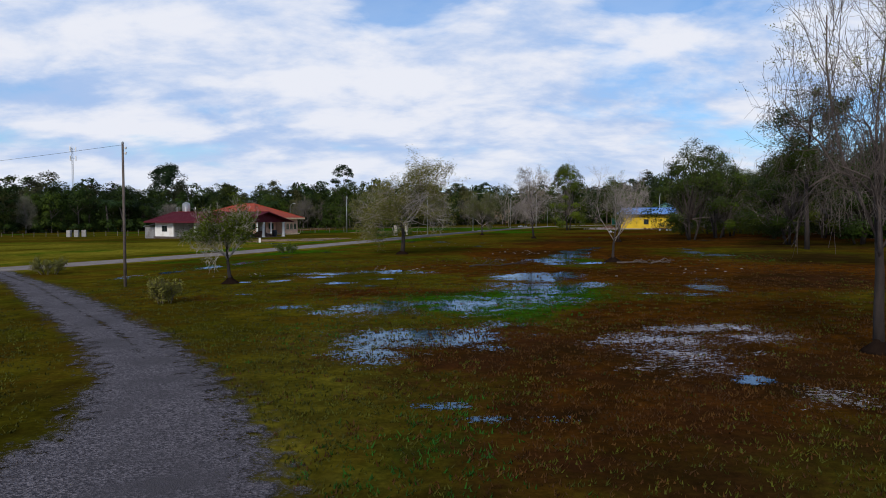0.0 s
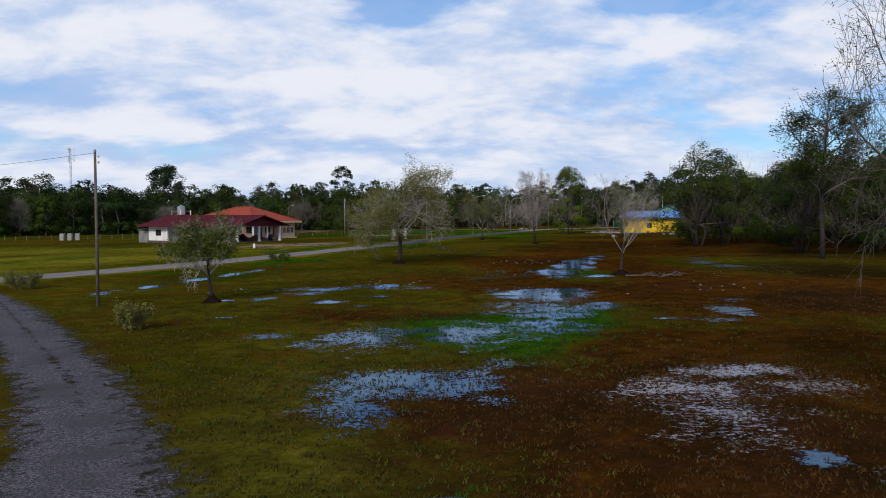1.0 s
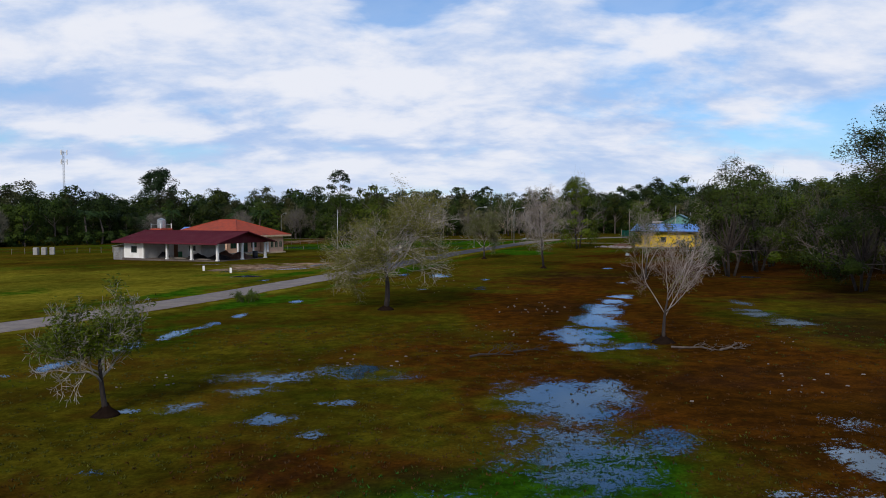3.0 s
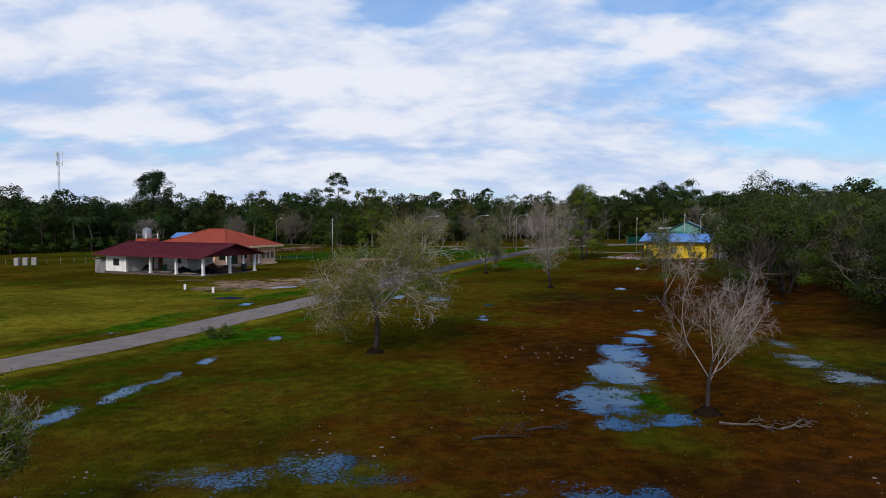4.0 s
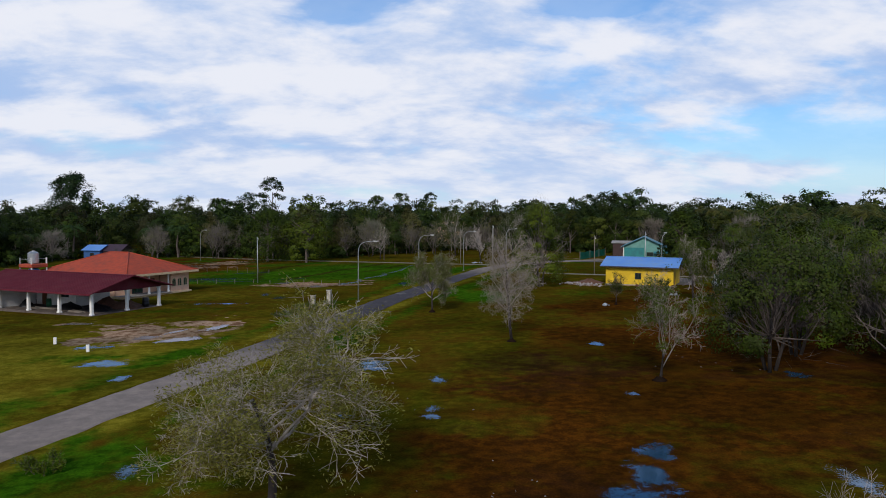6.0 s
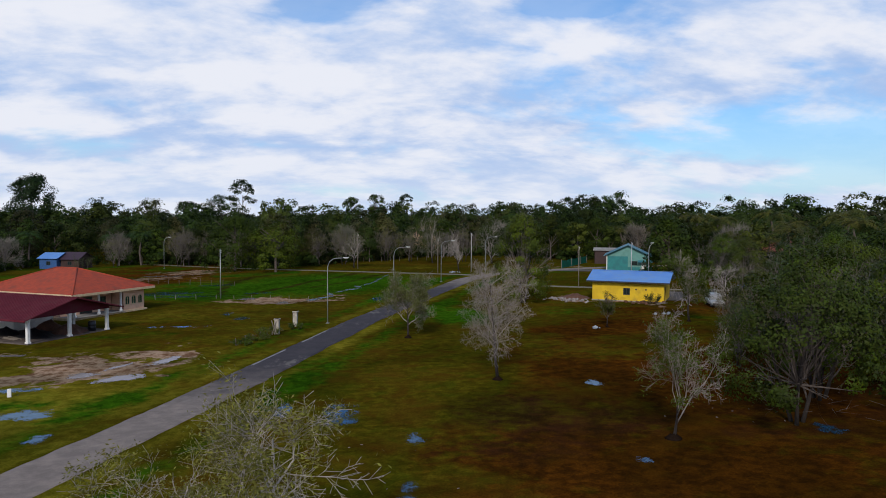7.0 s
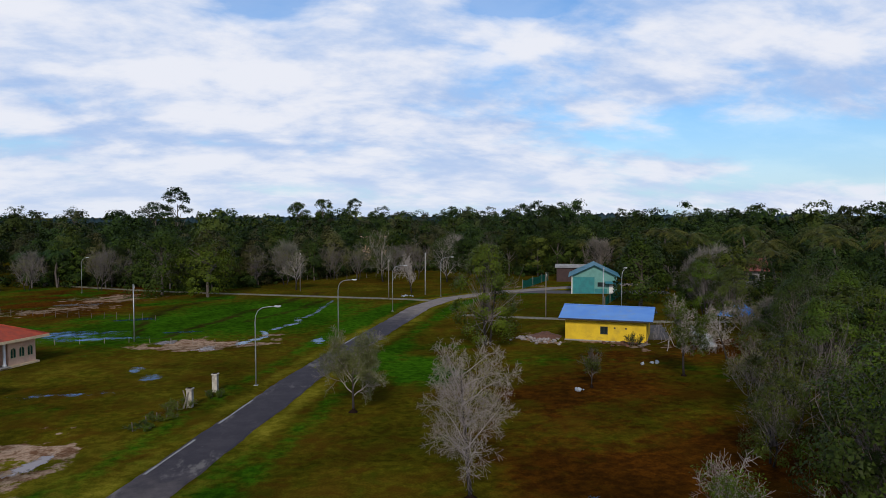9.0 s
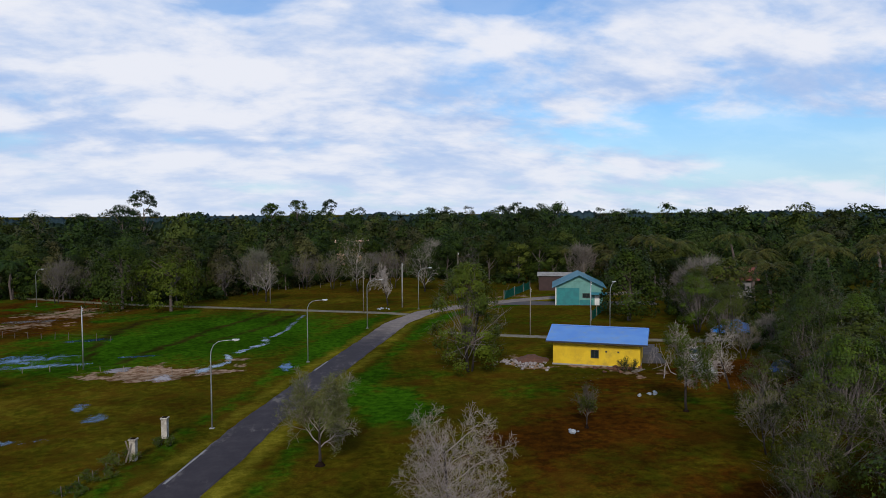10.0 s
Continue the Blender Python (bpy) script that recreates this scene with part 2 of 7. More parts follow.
FARLEAF = foliage("far_leaves", (0.036, 0.060, 0.010), (0.016, 0.029, 0.008), (0.062, 0.050, 0.027), (0.066, 0.078, 0.014), "tone")



# ---- mesh helpers ----
def land(x):
    """The land's height: it falls gently from the wood side to the houses."""
    return 0.0157 * max(-80.0, min(70.0, x))


def mesh_object(name, verts, faces, mats, parent=None, slots=None, smooth=False):
    me = bpy.data.meshes.new(name)
    me.from_pydata([tuple(v) for v in verts], [], faces)
    for m in mats if isinstance(mats, (list, tuple)) else [mats]:
        me.materials.append(m)
    if slots is not None:
        me.polygons.foreach_set("material_index", slots)
    if smooth:
        me.polygons.foreach_set("use_smooth", [True] * len(me.polygons))
    me.update()
    ob = new(name, me)
    ob.parent = parent
    return ob


def part(name, bm, mat, parent, label="", smooth=False):
    me = bpy.data.meshes.new(name)
    bm.to_mesh(me)
    bm.free()
    me.materials.append(mat)
    if smooth:
        me.polygons.foreach_set("use_smooth", [True] * len(me.polygons))
    ob = new(name, me)
    ob.parent = parent
    if label:
        ob["label"] = label
    return ob


def add_box(bm, x0, x1, y0, y1, z0, z1, turn=0.0, bevel=0.0):
    m = Matrix.Translation(((x0 + x1) / 2, (y0 + y1) / 2, (z0 + z1) / 2)) @ Matrix.Rotation(turn, 4, "Z") @ Matrix.Diagonal((x1 - x0, y1 - y0, z1 - z0, 1))
    made = bmesh.ops.create_cube(bm, size=1, matrix=m)
    if bevel:
        edges = list({e for v in made["verts"] for e in v.link_edges})
        bmesh.ops.bevel(bm, geom=edges, offset=bevel, segments=1, affect="EDGES")


def box(*dims, turn=0.0, bevel=0.0):
    bm = bmesh.new()
    add_box(bm, *dims, turn=turn, bevel=bevel)
    return bm


def lathe(profile, sides=12, centre=(0, 0)):
    """A turned solid from (radius, height) pairs."""
    bm = bmesh.new()
    rings = []
    for r, z in profile:
        rings.append([bm.verts.new((centre[0] + r * math.cos(a * math.tau / sides), centre[1] + r * math.sin(a * math.tau / sides), z)) for a in range(sides)])
    for lower, upper in zip(rings, rings[1:]):
        for k in range(sides):
            bm.faces.new((lower[k], lower[(k + 1) % sides], upper[(k + 1) % sides], upper[k]))
    bm.faces.new(rings[0][::-1]), bm.faces.new(rings[-1])
    return bm


def slab(corners, thick):
    """A sloping sheet of four or three corners with thickness downwards."""
    bm = bmesh.new()
    top = [bm.verts.new(c) for c in corners]
    low = [bm.verts.new((c[0], c[1], c[2] - thick)) for c in corners]
    bm.faces.new(top), bm.faces.new(low[::-1])
    for k in range(len(top)):
        j = (k + 1) % len(top)
        bm.faces.new((top[k], low[k], low[j], top[j]))
    bmesh.ops.recalc_face_normals(bm, faces=bm.faces)
    return bm


def tube(points, radii, sides=6):
    """Vertices and faces of a bent tapering tube."""
    verts, faces = [], []
    pts = [Vector(p) for p in points]
    for k, p in enumerate(pts):
        way = (pts[min(k + 1, len(pts) - 1)] - pts[max(k - 1, 0)]).normalized()
        side = way.cross(Vector((0.31, 0.93, 0.17))).normalized()
        other = way.cross(side)
        for s in range(sides):
            a = s * math.tau / sides
            verts.append(p + (side * math.cos(a) + other * math.sin(a)) * radii[k])
    for k in range(len(pts) - 1):
        for s in range(sides):
            j = (s + 1) % sides
            faces.append((k * sides + s, k * sides + j, (k + 1) * sides + j, (k + 1) * sides + s))
    faces.append(tuple(range(sides))[::-1])
    faces.append(tuple(range((len(pts) - 1) * sides, len(pts) * sides)))
    return verts, faces


def tube_part(name, points, radii, mat, parent=None, sides=8):
    return mesh_object(name, *tube(points, radii, sides), mat, parent, smooth=True)


def empty(name, m, label, category, group="", kind=""):
    ob = new(name)
    ob.empty_display_size = 0.3
    ob.matrix_basis = Matrix.Translation((0, 0, land(m.translation.x))) @ m
    return tagged(ob, label, category, group, kind)


# ---- ground ----
def noise2(x, y, scale, seed=0.0):
    """Smooth noise from about -1 to 1."""
    return noise.fractal((x * scale + seed, y * scale - seed, seed), 0.9, 2.0, 4) * 1.1


def blob(x, y, cx, cy, rx, ry, soft=0.5):
    """1 inside an ellipse, falling to 0 outside."""
    d = math.hypot((x - cx) / rx, (y - cy) / ry)
    return min(1.0, max(0.0, (1.0 + soft - d) / (2 * soft)))


def along(table, v):
    for (a, p), (b, q) in zip(table, table[1:]):
        if v <= b:
            return p + (q - p) * max(0.0, (v - a) / (b - a))
    return table[-1][1]


ROAD = [(-46, 14), (-36, 34), (-30, 46), (-25.2, 54.5), (-21.4, 61.5), (-18.7, 68), (-16.2, 75.5), (-13, 85), (-8.7, 98.5), (-4.8, 111.4), (-2.0, 120.5), (0.2, 128), (5.7, 143.5), (12.1, 160), (20, 181), (27, 192.5), (37, 199), (52, 204), (80, 208)]
ROAD_HALF = 1.98
BROWN_EDGE = [(-10, -1.5), (5, -0.5), (14, 1.5), (22, 3.5), (30, 5), (36, 1), (44, -1.5), (60, 0.5), (75, 4), (90, 8), (104, 13), (120, 20), (134, 29), (140, 60), (150, 90)]


def road_gap(x, y):
    best = 1e9
    for (ax, ay), (bx, by) in zip(ROAD, ROAD[1:]):
        t = max(0.0, min(1.0, ((x - ax) * (bx - ax) + (y - ay) * (by - ay)) / ((bx - ax) ** 2 + (by - ay) ** 2)))
        best = min(best, math.hypot(x - ax - t * (bx - ax), y - ay - t * (by - ay)))
    return best


def cover(x, y):
    """How brown, how lush, how sandy, how dark (mud and painted shade) and how pale and dry the sward is at a place."""
    w1, w2, w3 = noise2(x, y, 0.09), noise2(x, y, 0.25, 7.3), noise2(x, y, 0.045, 3.1)
    brown = min(1.0, max(0.0, (x - along(BROWN_EDGE, y) + 2.5 + 7.0 * w1 + 3.0 * w2) / 9.0 + 0.3))
    brown *= (0.72 + 0.5 * w3) * max(0.0, min(1.0, (152 - y) / 12))
    brown = max(0.0, brown - 0.75 * max(blob(x, y, 2.2, 25, 3.8, 5.5), blob(x, y, 8.2, 47, 1.8, 7), 0.8 * blob(x, y, 22, 52, 6, 9), 0.7 * blob(x, y, 13, 24, 6, 3.5), 0.6 * blob(x, y, 4, 7.5, 5, 1.8), 0.75 * blob(x, y, 47, 116, 10, 14), 0.5 * blob(x, y, 6, 29, 4, 4)))
    for cx, cy, rx, ry, a in ((-3.5, 28.5, 4, 3.0, 0.75), (-1.5, 44, 6, 4, 0.6), (6, 39, 7, 3.5, 0.8), (3, 12.5, 5, 2.5, 0.6), (9, 21, 6, 5, 0.9), (-7, 30, 2.5, 2, 0.35), (-9, 60, 3, 3, 0.3), (-24, 126, 14, 12, 0.4), (-46, 221, 16, 34, 0.95), (-50, 200, 20, 22, 0.9), (-70, 120, 25, 9, 0.4), (-40, 95, 12, 5, 0.35), (-16, 120, 9, 6, 0.3), (15, 232, 20, 14, 0.45)):
        brown = max(brown, a * blob(x + 3 * w2, y + 3 * w1, cx, cy, rx, ry, 0.7))
    lush = 0.0
    for cx, cy, rx, ry, a in ((1.8, 25.0, 3.0, 3.9, 1.25), (3.6, 27.8, 2.0, 3.0, 1.0), (42, 122, 5, 8, 0.45), (8.0, 48.2, 1.1, 2.4, 1.0), (21, 52, 5, 7, 0.5), (-8, 180, 20, 24, 1.0), (-24, 170, 14, 20, 0.9), (13, 130, 4.0, 7.5, 1.0), (-10, 63, 4, 5, 0.5), (-15, 50, 3, 9, 0.5), (-6, 103, 3, 10, 0.5), (-60, 110, 26, 6, 0.5), (-26, 122, 10, 4, 0.5), (-24, 92, 6, 3.5, 0.6), (28, 132, 8, 5, 0.5), (17, 142, 9, 5, 0.5), (-10, 52, 4, 3, 0.4), (-0.5, 8.5, 1.6, 2.2, 0.5), (-4.2, 22, 1.2, 6, 0.25), (42, 175, 20, 14, 0.4)):
        lush = max(lush, a * blob(x + 1.5 * w2, y + 2.0 * w1, cx, cy, rx, ry, 0.6))
    if x < -14 and 50 < y < 112 or y > 156 and x < -14:
        lush = max(lush, (0.12 if y < 112 else 0.4) + 0.5 * w1)
    lush = min(1.0, lush + 0.62 * max(0.0, 1.0 - abs(road_gap(x, y) - 5.5) / 3.2) * (1.0 if y > 60 else 0.4))
    sand = 0.0
    for cx, cy, rx, ry, a in ((-21.5, 105, 6.0, 6.5, 1.0), (-13, 152, 7.5, 4.5, 1.0), (-8.5, 150.5, 5, 2.4, 0.9), (-33, 112, 3, 2, 0.7), (31.5, 145, 3.2, 3.6, 0.9), (36.5, 139.9, 6, 1.5, 0.95), (42, 137.5, 3, 1.4, 0.8), (-40, 214, 10, 9, 0.6), (-46, 196, 12, 6, 0.55), (45, 208, 10, 2.5, 0.6), (-26, 106, 3, 8, 0.6)):
        sand = max(sand, a * blob(x + 4.0 * w2 + 2 * w1, y + 5.0 * w1 + 2 * w2, cx, cy, rx, ry, 0.45))
    # mud patches, plus shade under the right-hand trees put into the colour
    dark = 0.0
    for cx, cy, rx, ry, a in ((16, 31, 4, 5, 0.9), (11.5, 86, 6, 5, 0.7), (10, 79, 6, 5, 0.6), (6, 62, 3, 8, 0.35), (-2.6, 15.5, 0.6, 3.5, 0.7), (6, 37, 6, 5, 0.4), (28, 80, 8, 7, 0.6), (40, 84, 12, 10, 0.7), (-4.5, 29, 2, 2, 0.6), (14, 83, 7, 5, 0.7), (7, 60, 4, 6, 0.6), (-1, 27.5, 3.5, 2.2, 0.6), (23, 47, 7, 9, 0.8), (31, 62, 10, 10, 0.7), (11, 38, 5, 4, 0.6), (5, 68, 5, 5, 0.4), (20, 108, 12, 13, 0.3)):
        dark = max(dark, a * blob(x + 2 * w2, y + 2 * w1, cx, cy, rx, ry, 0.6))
    # the wet bog by the drive, with the foreground's dimness put into its colour
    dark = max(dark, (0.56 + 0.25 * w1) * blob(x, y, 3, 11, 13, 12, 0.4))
    for line, a in (((-19, 160), (-10, 184), (3, 212)), 0.9), (((-23, 163), (-26, 178), (-24, 196), (-18, 206)), 0.8), (((-9, 172), (-1, 186), (4, 200)), 0.8):
        for (ax, ay), (bx, by) in zip(line, line[1:]):
            t = max(0.0, min(1.0, ((x - ax) * (bx - ax) + (y - ay) * (by - ay)) / ((bx - ax) ** 2 + (by - ay) ** 2)))
            dark = max(dark, a * max(0.0, 1.0 - math.hypot(x - ax - t * (bx - ax) + w2, y - ay - t * (by - ay)) / 2.1))
    gap = road_gap(x, y)
    if 5.6 < gap < 8.2 and x < along([(0, -30), (50, -24), (90, -10), (130, 0), (300, 0)], y) and 45 < y < 125:
        dark = max(dark, 0.35 * (1 - abs(gap - 6.9) / 1.3))
    west = along([(-10, -9), (14, -7), (24, -13), (34, -20), (44, -29), (46, -30), (61.5, -22.2), (85, -13), (111.4, -4.2), (143.5, 5.7), (181, 20), (300, 25)], y)
    pale = min(1.0, max(0.0, (west - x) / 6.0)) * max(0.0, min(1.0, (y - 2) / 8)) * (0.85 + 0.5 * w1) * along([(0, 1.0), (92, 1.0), (116, 0.35), (300, 0.35)], y)
    pale = max(pale, 0.3 * blob(x, y, -7, 78, 7, 24, 0.5), 0.75 * blob(x, y, -3.0, 11, 2.4, 9, 0.6), 0.15 * blob(x, y, -10, 24, 8, 13, 0.5))
    pale = max(pale, (0.8 + 0.4 * w2) * max(0.0, 1.0 - abs(gap - 2.8) / 2.2))
    return brown, lush, sand, dark, pale


def stepped(lo, hi, fine, reach):
    """Positions with an even fine step from lo to hi, and growing steps out to the horizon."""
    inner = list(np.arange(lo, hi + 0.01, fine))
    outer, step = [], fine
    while (outer[-1] if outer else 0) < reach:
        step *= 1.25
        outer.append((outer[-1] if outer else 0) + step)
    return [lo - d for d in outer[::-1]] + inner + [hi + d for d in outer]


def make_ground():
    xs, ys = stepped(-62, 62, 1.0, 3500), stepped(-4, 236, 1.0, 3500)
    nx = len(xs)
    verts = [(x, y, land(x)) for y in ys for x in xs]
    faces = [(j * nx + i, j * nx + i + 1, (j + 1) * nx + i + 1, (j + 1) * nx + i) for j in range(len(ys) - 1) for i in range(nx - 1)]
    m = bpy.data.materials.new("wet_grassland")
    m.use_nodes = True
    n = Nodes(m.node_tree)
    at = n.place()
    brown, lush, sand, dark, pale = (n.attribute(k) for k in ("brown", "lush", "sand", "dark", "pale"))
    fine = n.noise(at, 9.0, 6.0, 0.7)
    mid = n.noise(at, 1.3, 6.0, 0.62, 0.3)
    wide = n.noise(at, 0.16, 5.0, 0.6)
    grass = n.mix(n.ramp(mid, 0.35, 0.68), (0.044, 0.037, 0.0028), (0.094, 0.077, 0.0055))
    grass = n.mix(n.math("MULTIPLY", n.ramp(wide, 0.45, 0.68), 0.7), grass, (0.086, 0.048, 0.0055))
    patch = n.noise(at, 0.34, 6.0, 0.62, 0.5)
    grass = n.mix(n.math("MULTIPLY", n.ramp(patch, 0.50, 0.68), 0.5), grass, (0.040, 0.060, 0.0035))
    grass = n.mix(n.math("MULTIPLY", n.math("SUBTRACT", 1.0, n.ramp(patch, 0.36, 0.50)), 0.7), grass, (0.066, 0.032, 0.004))
    green = n.mix(n.ramp(mid, 0.35, 0.65), (0.012, 0.052, 0.0022), (0.036, 0.112, 0.004))
    rust = n.mix(n.ramp(mid, 0.36, 0.66), (0.040, 0.0128, 0.0026), (0.094, 0.0300, 0.0038))
    rust = n.mix(n.math("MULTIPLY", n.ramp(wide, 0.5, 0.7), 0.5), rust, (0.100, 0.042, 0.005))
    wobble = n.math("MULTIPLY", n.math("SUBTRACT", n.noise(at, 0.55, 6.0, 0.65), 0.5), 1.1)
    grass = n.mix(n.ramp(n.math("ADD", pale, n.math("MULTIPLY", wobble, 0.7)), 0.2, 1.0), grass, n.mix(n.ramp(mid, 0.35, 0.68), (0.125, 0.112, 0.009), (0.222, 0.188, 0.018)))
    base = n.mix(n.ramp(n.math("ADD", brown, wobble), 0.25, 0.75), grass, rust)
    base = n.mix(n.ramp(n.math("ADD", lush, wobble), 0.3, 0.8), base, green)
    soil = n.mix(n.ramp(mid, 0.35, 0.6), (0.15, 0.075, 0.042), (0.38, 0.26, 0.18))
    base = n.mix(n.ramp(n.math("ADD", sand, n.math("MULTIPLY", wobble, 1.9)), 0.45, 0.62), base, soil)
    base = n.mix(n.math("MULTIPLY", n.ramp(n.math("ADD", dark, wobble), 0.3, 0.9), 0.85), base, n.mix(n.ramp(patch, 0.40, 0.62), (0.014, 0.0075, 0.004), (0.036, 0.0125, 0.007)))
    base = n.mix(n.ramp(fine, 0.3, 0.75), n.mix(1.0, base, (0.64, 0.64, 0.64), "MULTIPLY"), n.mix(1.0, base, (1.26, 1.25, 1.22), "MULTIPLY"))
    # broad drifts of thicker, darker and thinner, paler growth
    drift = n.ramp(n.noise(at, 0.085, 5.0, 0.6, 0.6), 0.34, 0.66)
    base = n.mix(drift, n.mix(1.0, base, (0.62, 0.66, 0.66), "MULTIPLY"), n.mix(1.0, base, (1.16, 1.12, 1.1), "MULTIPLY"))
    shader = n.add("ShaderNodeBsdfPrincipled")
    n.put(shader.inputs["Base Color"], base)
    shader.inputs["Roughness"].default_value = 0.9
    shader.inputs["Specular IOR Level"].default_value = 0.0
    # fine blades catch the light at a low angle
    shader.inputs["Sheen Weight"].default_value = 0.02
    shader.inputs["Sheen Roughness"].default_value = 0.5
    shader.inputs["Sheen Tint"].default_value = (0.46, 0.34, 0.05, 1)
    bump = n.add("ShaderNodeBump")
    bump.inputs["Strength"].default_value, bump.inputs["Distance"].default_value = 0.5, 0.05
    n.put(bump.inputs["Height"], n.math("ADD", n.math("MULTIPLY", fine, 0.6), n.math("MULTIPLY", mid, 1.2)))
    n.put(shader.inputs["Normal"], bump.outputs[0])
    n.tree.links.new(shader.outputs[0], n.add("ShaderNodeOutputMaterial").inputs[0])
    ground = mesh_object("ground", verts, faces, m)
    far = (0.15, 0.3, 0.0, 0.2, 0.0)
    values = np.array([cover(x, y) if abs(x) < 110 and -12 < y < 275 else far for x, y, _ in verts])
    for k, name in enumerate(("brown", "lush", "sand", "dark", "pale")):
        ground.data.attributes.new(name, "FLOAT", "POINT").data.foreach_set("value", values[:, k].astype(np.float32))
    tagged(ground, "wet pasture of green and rust-brown grass with boggy patches", "grassland", kind="structure")


make_ground()


def ribbon(name, line, half, z, m, label, category, ragged=0.15, seed=1):
    """A strip along a line in plan with uneven edges, in fine steps."""
    pts = []
    for (ax, ay), (bx, by) in zip(line, line[1:]):
        steps = max(1, round(math.hypot(bx - ax, by - ay) / 0.8))
        pts += [(ax + (bx - ax) * k / steps, ay + (by - ay) * k / steps) for k in range(steps)]
    pts.append(line[-1])
    for _ in range(6):
        pts = [pts[0]] + [((a[0] + 2 * b[0] + c[0]) / 4, (a[1] + 2 * b[1] + c[1]) / 4) for a, b, c in zip(pts, pts[1:], pts[2:])] + [pts[-1]]
    verts, faces = [], []
    for k, (x, y) in enumerate(pts):
        a, b = pts[max(k - 1, 0)], pts[min(k + 1, len(pts) - 1)]
        d = math.hypot(b[0] - a[0], b[1] - a[1])
        sx, sy = (b[1] - a[1]) / d, -(b[0] - a[0]) / d
        h = half(k / len(pts)) if callable(half) else half
        l = h + ragged * noise2(k * 0.8, seed, 0.5, 1.7)
        r = h + ragged * noise2(k * 0.8, seed, 0.5, 9.1)
        for off, up in ((-l, -0.05), (-l + 0.12, 1), (0, 1.3), (r - 0.12, 1), (r, -0.05)):
            verts.append((x + sx * off, y + sy * off, z * up + land(x + sx * off)))
    for k in range(len(pts) - 1):
        for s in range(4):
            faces.append((k * 5 + s, k * 5 + s + 1, (k + 1) * 5 + s + 1, (k + 1) * 5 + s))
    return tagged(mesh_object(name, verts, faces, m), label, category, kind="structure")


def asphalt():
    m = bpy.data.materials.new("asphalt")
    m.use_nodes = True
    n = Nodes(m.node_tree)
    at = n.place()
    parts = n.add("ShaderNodeSeparateXYZ")
    n.put(parts.inputs[0], at)
    old = n.ramp(n.math("ADD", parts.outputs[1], n.math("MULTIPLY", n.noise(at, 0.35, 6.0, 0.7), 24.0)), 97.0, 118.0)
    pale = n.mix(n.ramp(n.noise(at, 0.9, 7.0, 0.7), 0.35, 0.7), (0.20, 0.160, 0.140), (0.30, 0.240, 0.205))
    newer = n.mix(n.ramp(n.noise(at, 0.5, 7.0, 0.7), 0.4, 0.72), (0.038, 0.030, 0.036), (0.062, 0.050, 0.055))
    worn = n.ramp(n.noise(n.scaled(at, (1, 0.45, 1)), 0.33, 7.0, 0.72), 0.54, 0.64)
    newer = n.mix(n.math("MULTIPLY", worn, 0.8), newer, (0.19, 0.165, 0.15))
    base = n.mix(old, pale, newer)
    base = n.mix(n.ramp(n.math("ADD", parts.outputs[1], n.math("MULTIPLY", n.noise(at, 0.3, 6.0, 0.7), 30.0)), 176.0, 200.0), base, pale)
    base = n.mix(n.math("MULTIPLY", n.ramp(n.noise(at, 30.0, 4.0, 0.7), 0.3, 0.8), 0.5), base, n.mix(1.0, base, (0.45, 0.45, 0.45), "MULTIPLY"))
    shader = n.add("ShaderNodeBsdfPrincipled")
    n.put(shader.inputs["Base Color"], base)
    shader.inputs["Roughness"].default_value = 0.82
    shader.inputs["Specular IOR Level"].default_value = 0.25
    bump = n.add("ShaderNodeBump")
    bump.inputs["Strength"].default_value, bump.inputs["Distance"].default_value = 0.5, 0.02
    n.put(bump.inputs["Height"], n.noise(at, 22.0, 5.0, 0.7))
    n.put(shader.inputs["Normal"], bump.outputs[0])
    n.tree.links.new(shader.outputs[0], n.add("ShaderNodeOutputMaterial").inputs[0])
    return m


def gravel():
    m = bpy.data.materials.new("gravel")
    m.use_nodes = True
    n = Nodes(m.node_tree)
    at = n.place()
    cell = n.add("ShaderNodeTexVoronoi")
    n.put(cell.inputs["Vector"], at)
    cell.inputs["Scale"].default_value = 42.0
    grey = n.add("ShaderNodeSeparateColor")
    n.put(grey.inputs[0], cell.outputs["Color"])
    stone = n.mix(n.math("POWER", grey.outputs[0], 1.8), (0.030, 0.026, 0.031), (0.225, 0.195, 0.21))
    stone = n.mix(n.ramp(n.noise(at, 0.5, 6.0, 0.65), 0.42, 0.7), stone, (0.066, 0.057, 0.062))
    edge = n.attribute("edge")
    grassy = n.ramp(n.math("ADD", edge, n.math("MULTIPLY", n.math("SUBTRACT", n.noise(at, 2.6, 8.0, 0.78, 0.3), 0.5), 2.0)), 0.42, 0.82)
    shader = n.add("ShaderNodeBsdfPrincipled")
    n.put(shader.inputs["Base Color"], stone)
    shader.inputs["Roughness"].default_value = 0.8
    shader.inputs["Specular IOR Level"].default_value = 0.1
    bump = n.add("ShaderNodeBump")
    bump.inputs["Strength"].default_value, bump.inputs["Distance"].default_value = 0.55, 0.03
    n.put(bump.inputs["Height"], cell.outputs["Distance"])
    n.put(shader.inputs["Normal"], bump.outputs[0])
    # grass of the pasture grows through where the gravel thins out
    both = n.add("ShaderNodeMixShader")
    n.put(both.inputs[0], grassy)
    n.tree.links.new(shader.outputs[0], both.inputs[1])
    n.tree.links.new(n.add("ShaderNodeBsdfTransparent").outputs[0], both.inputs[2])
    n.tree.links.new(both.outputs[0], n.add("ShaderNodeOutputMaterial").inputs[0])
    return m


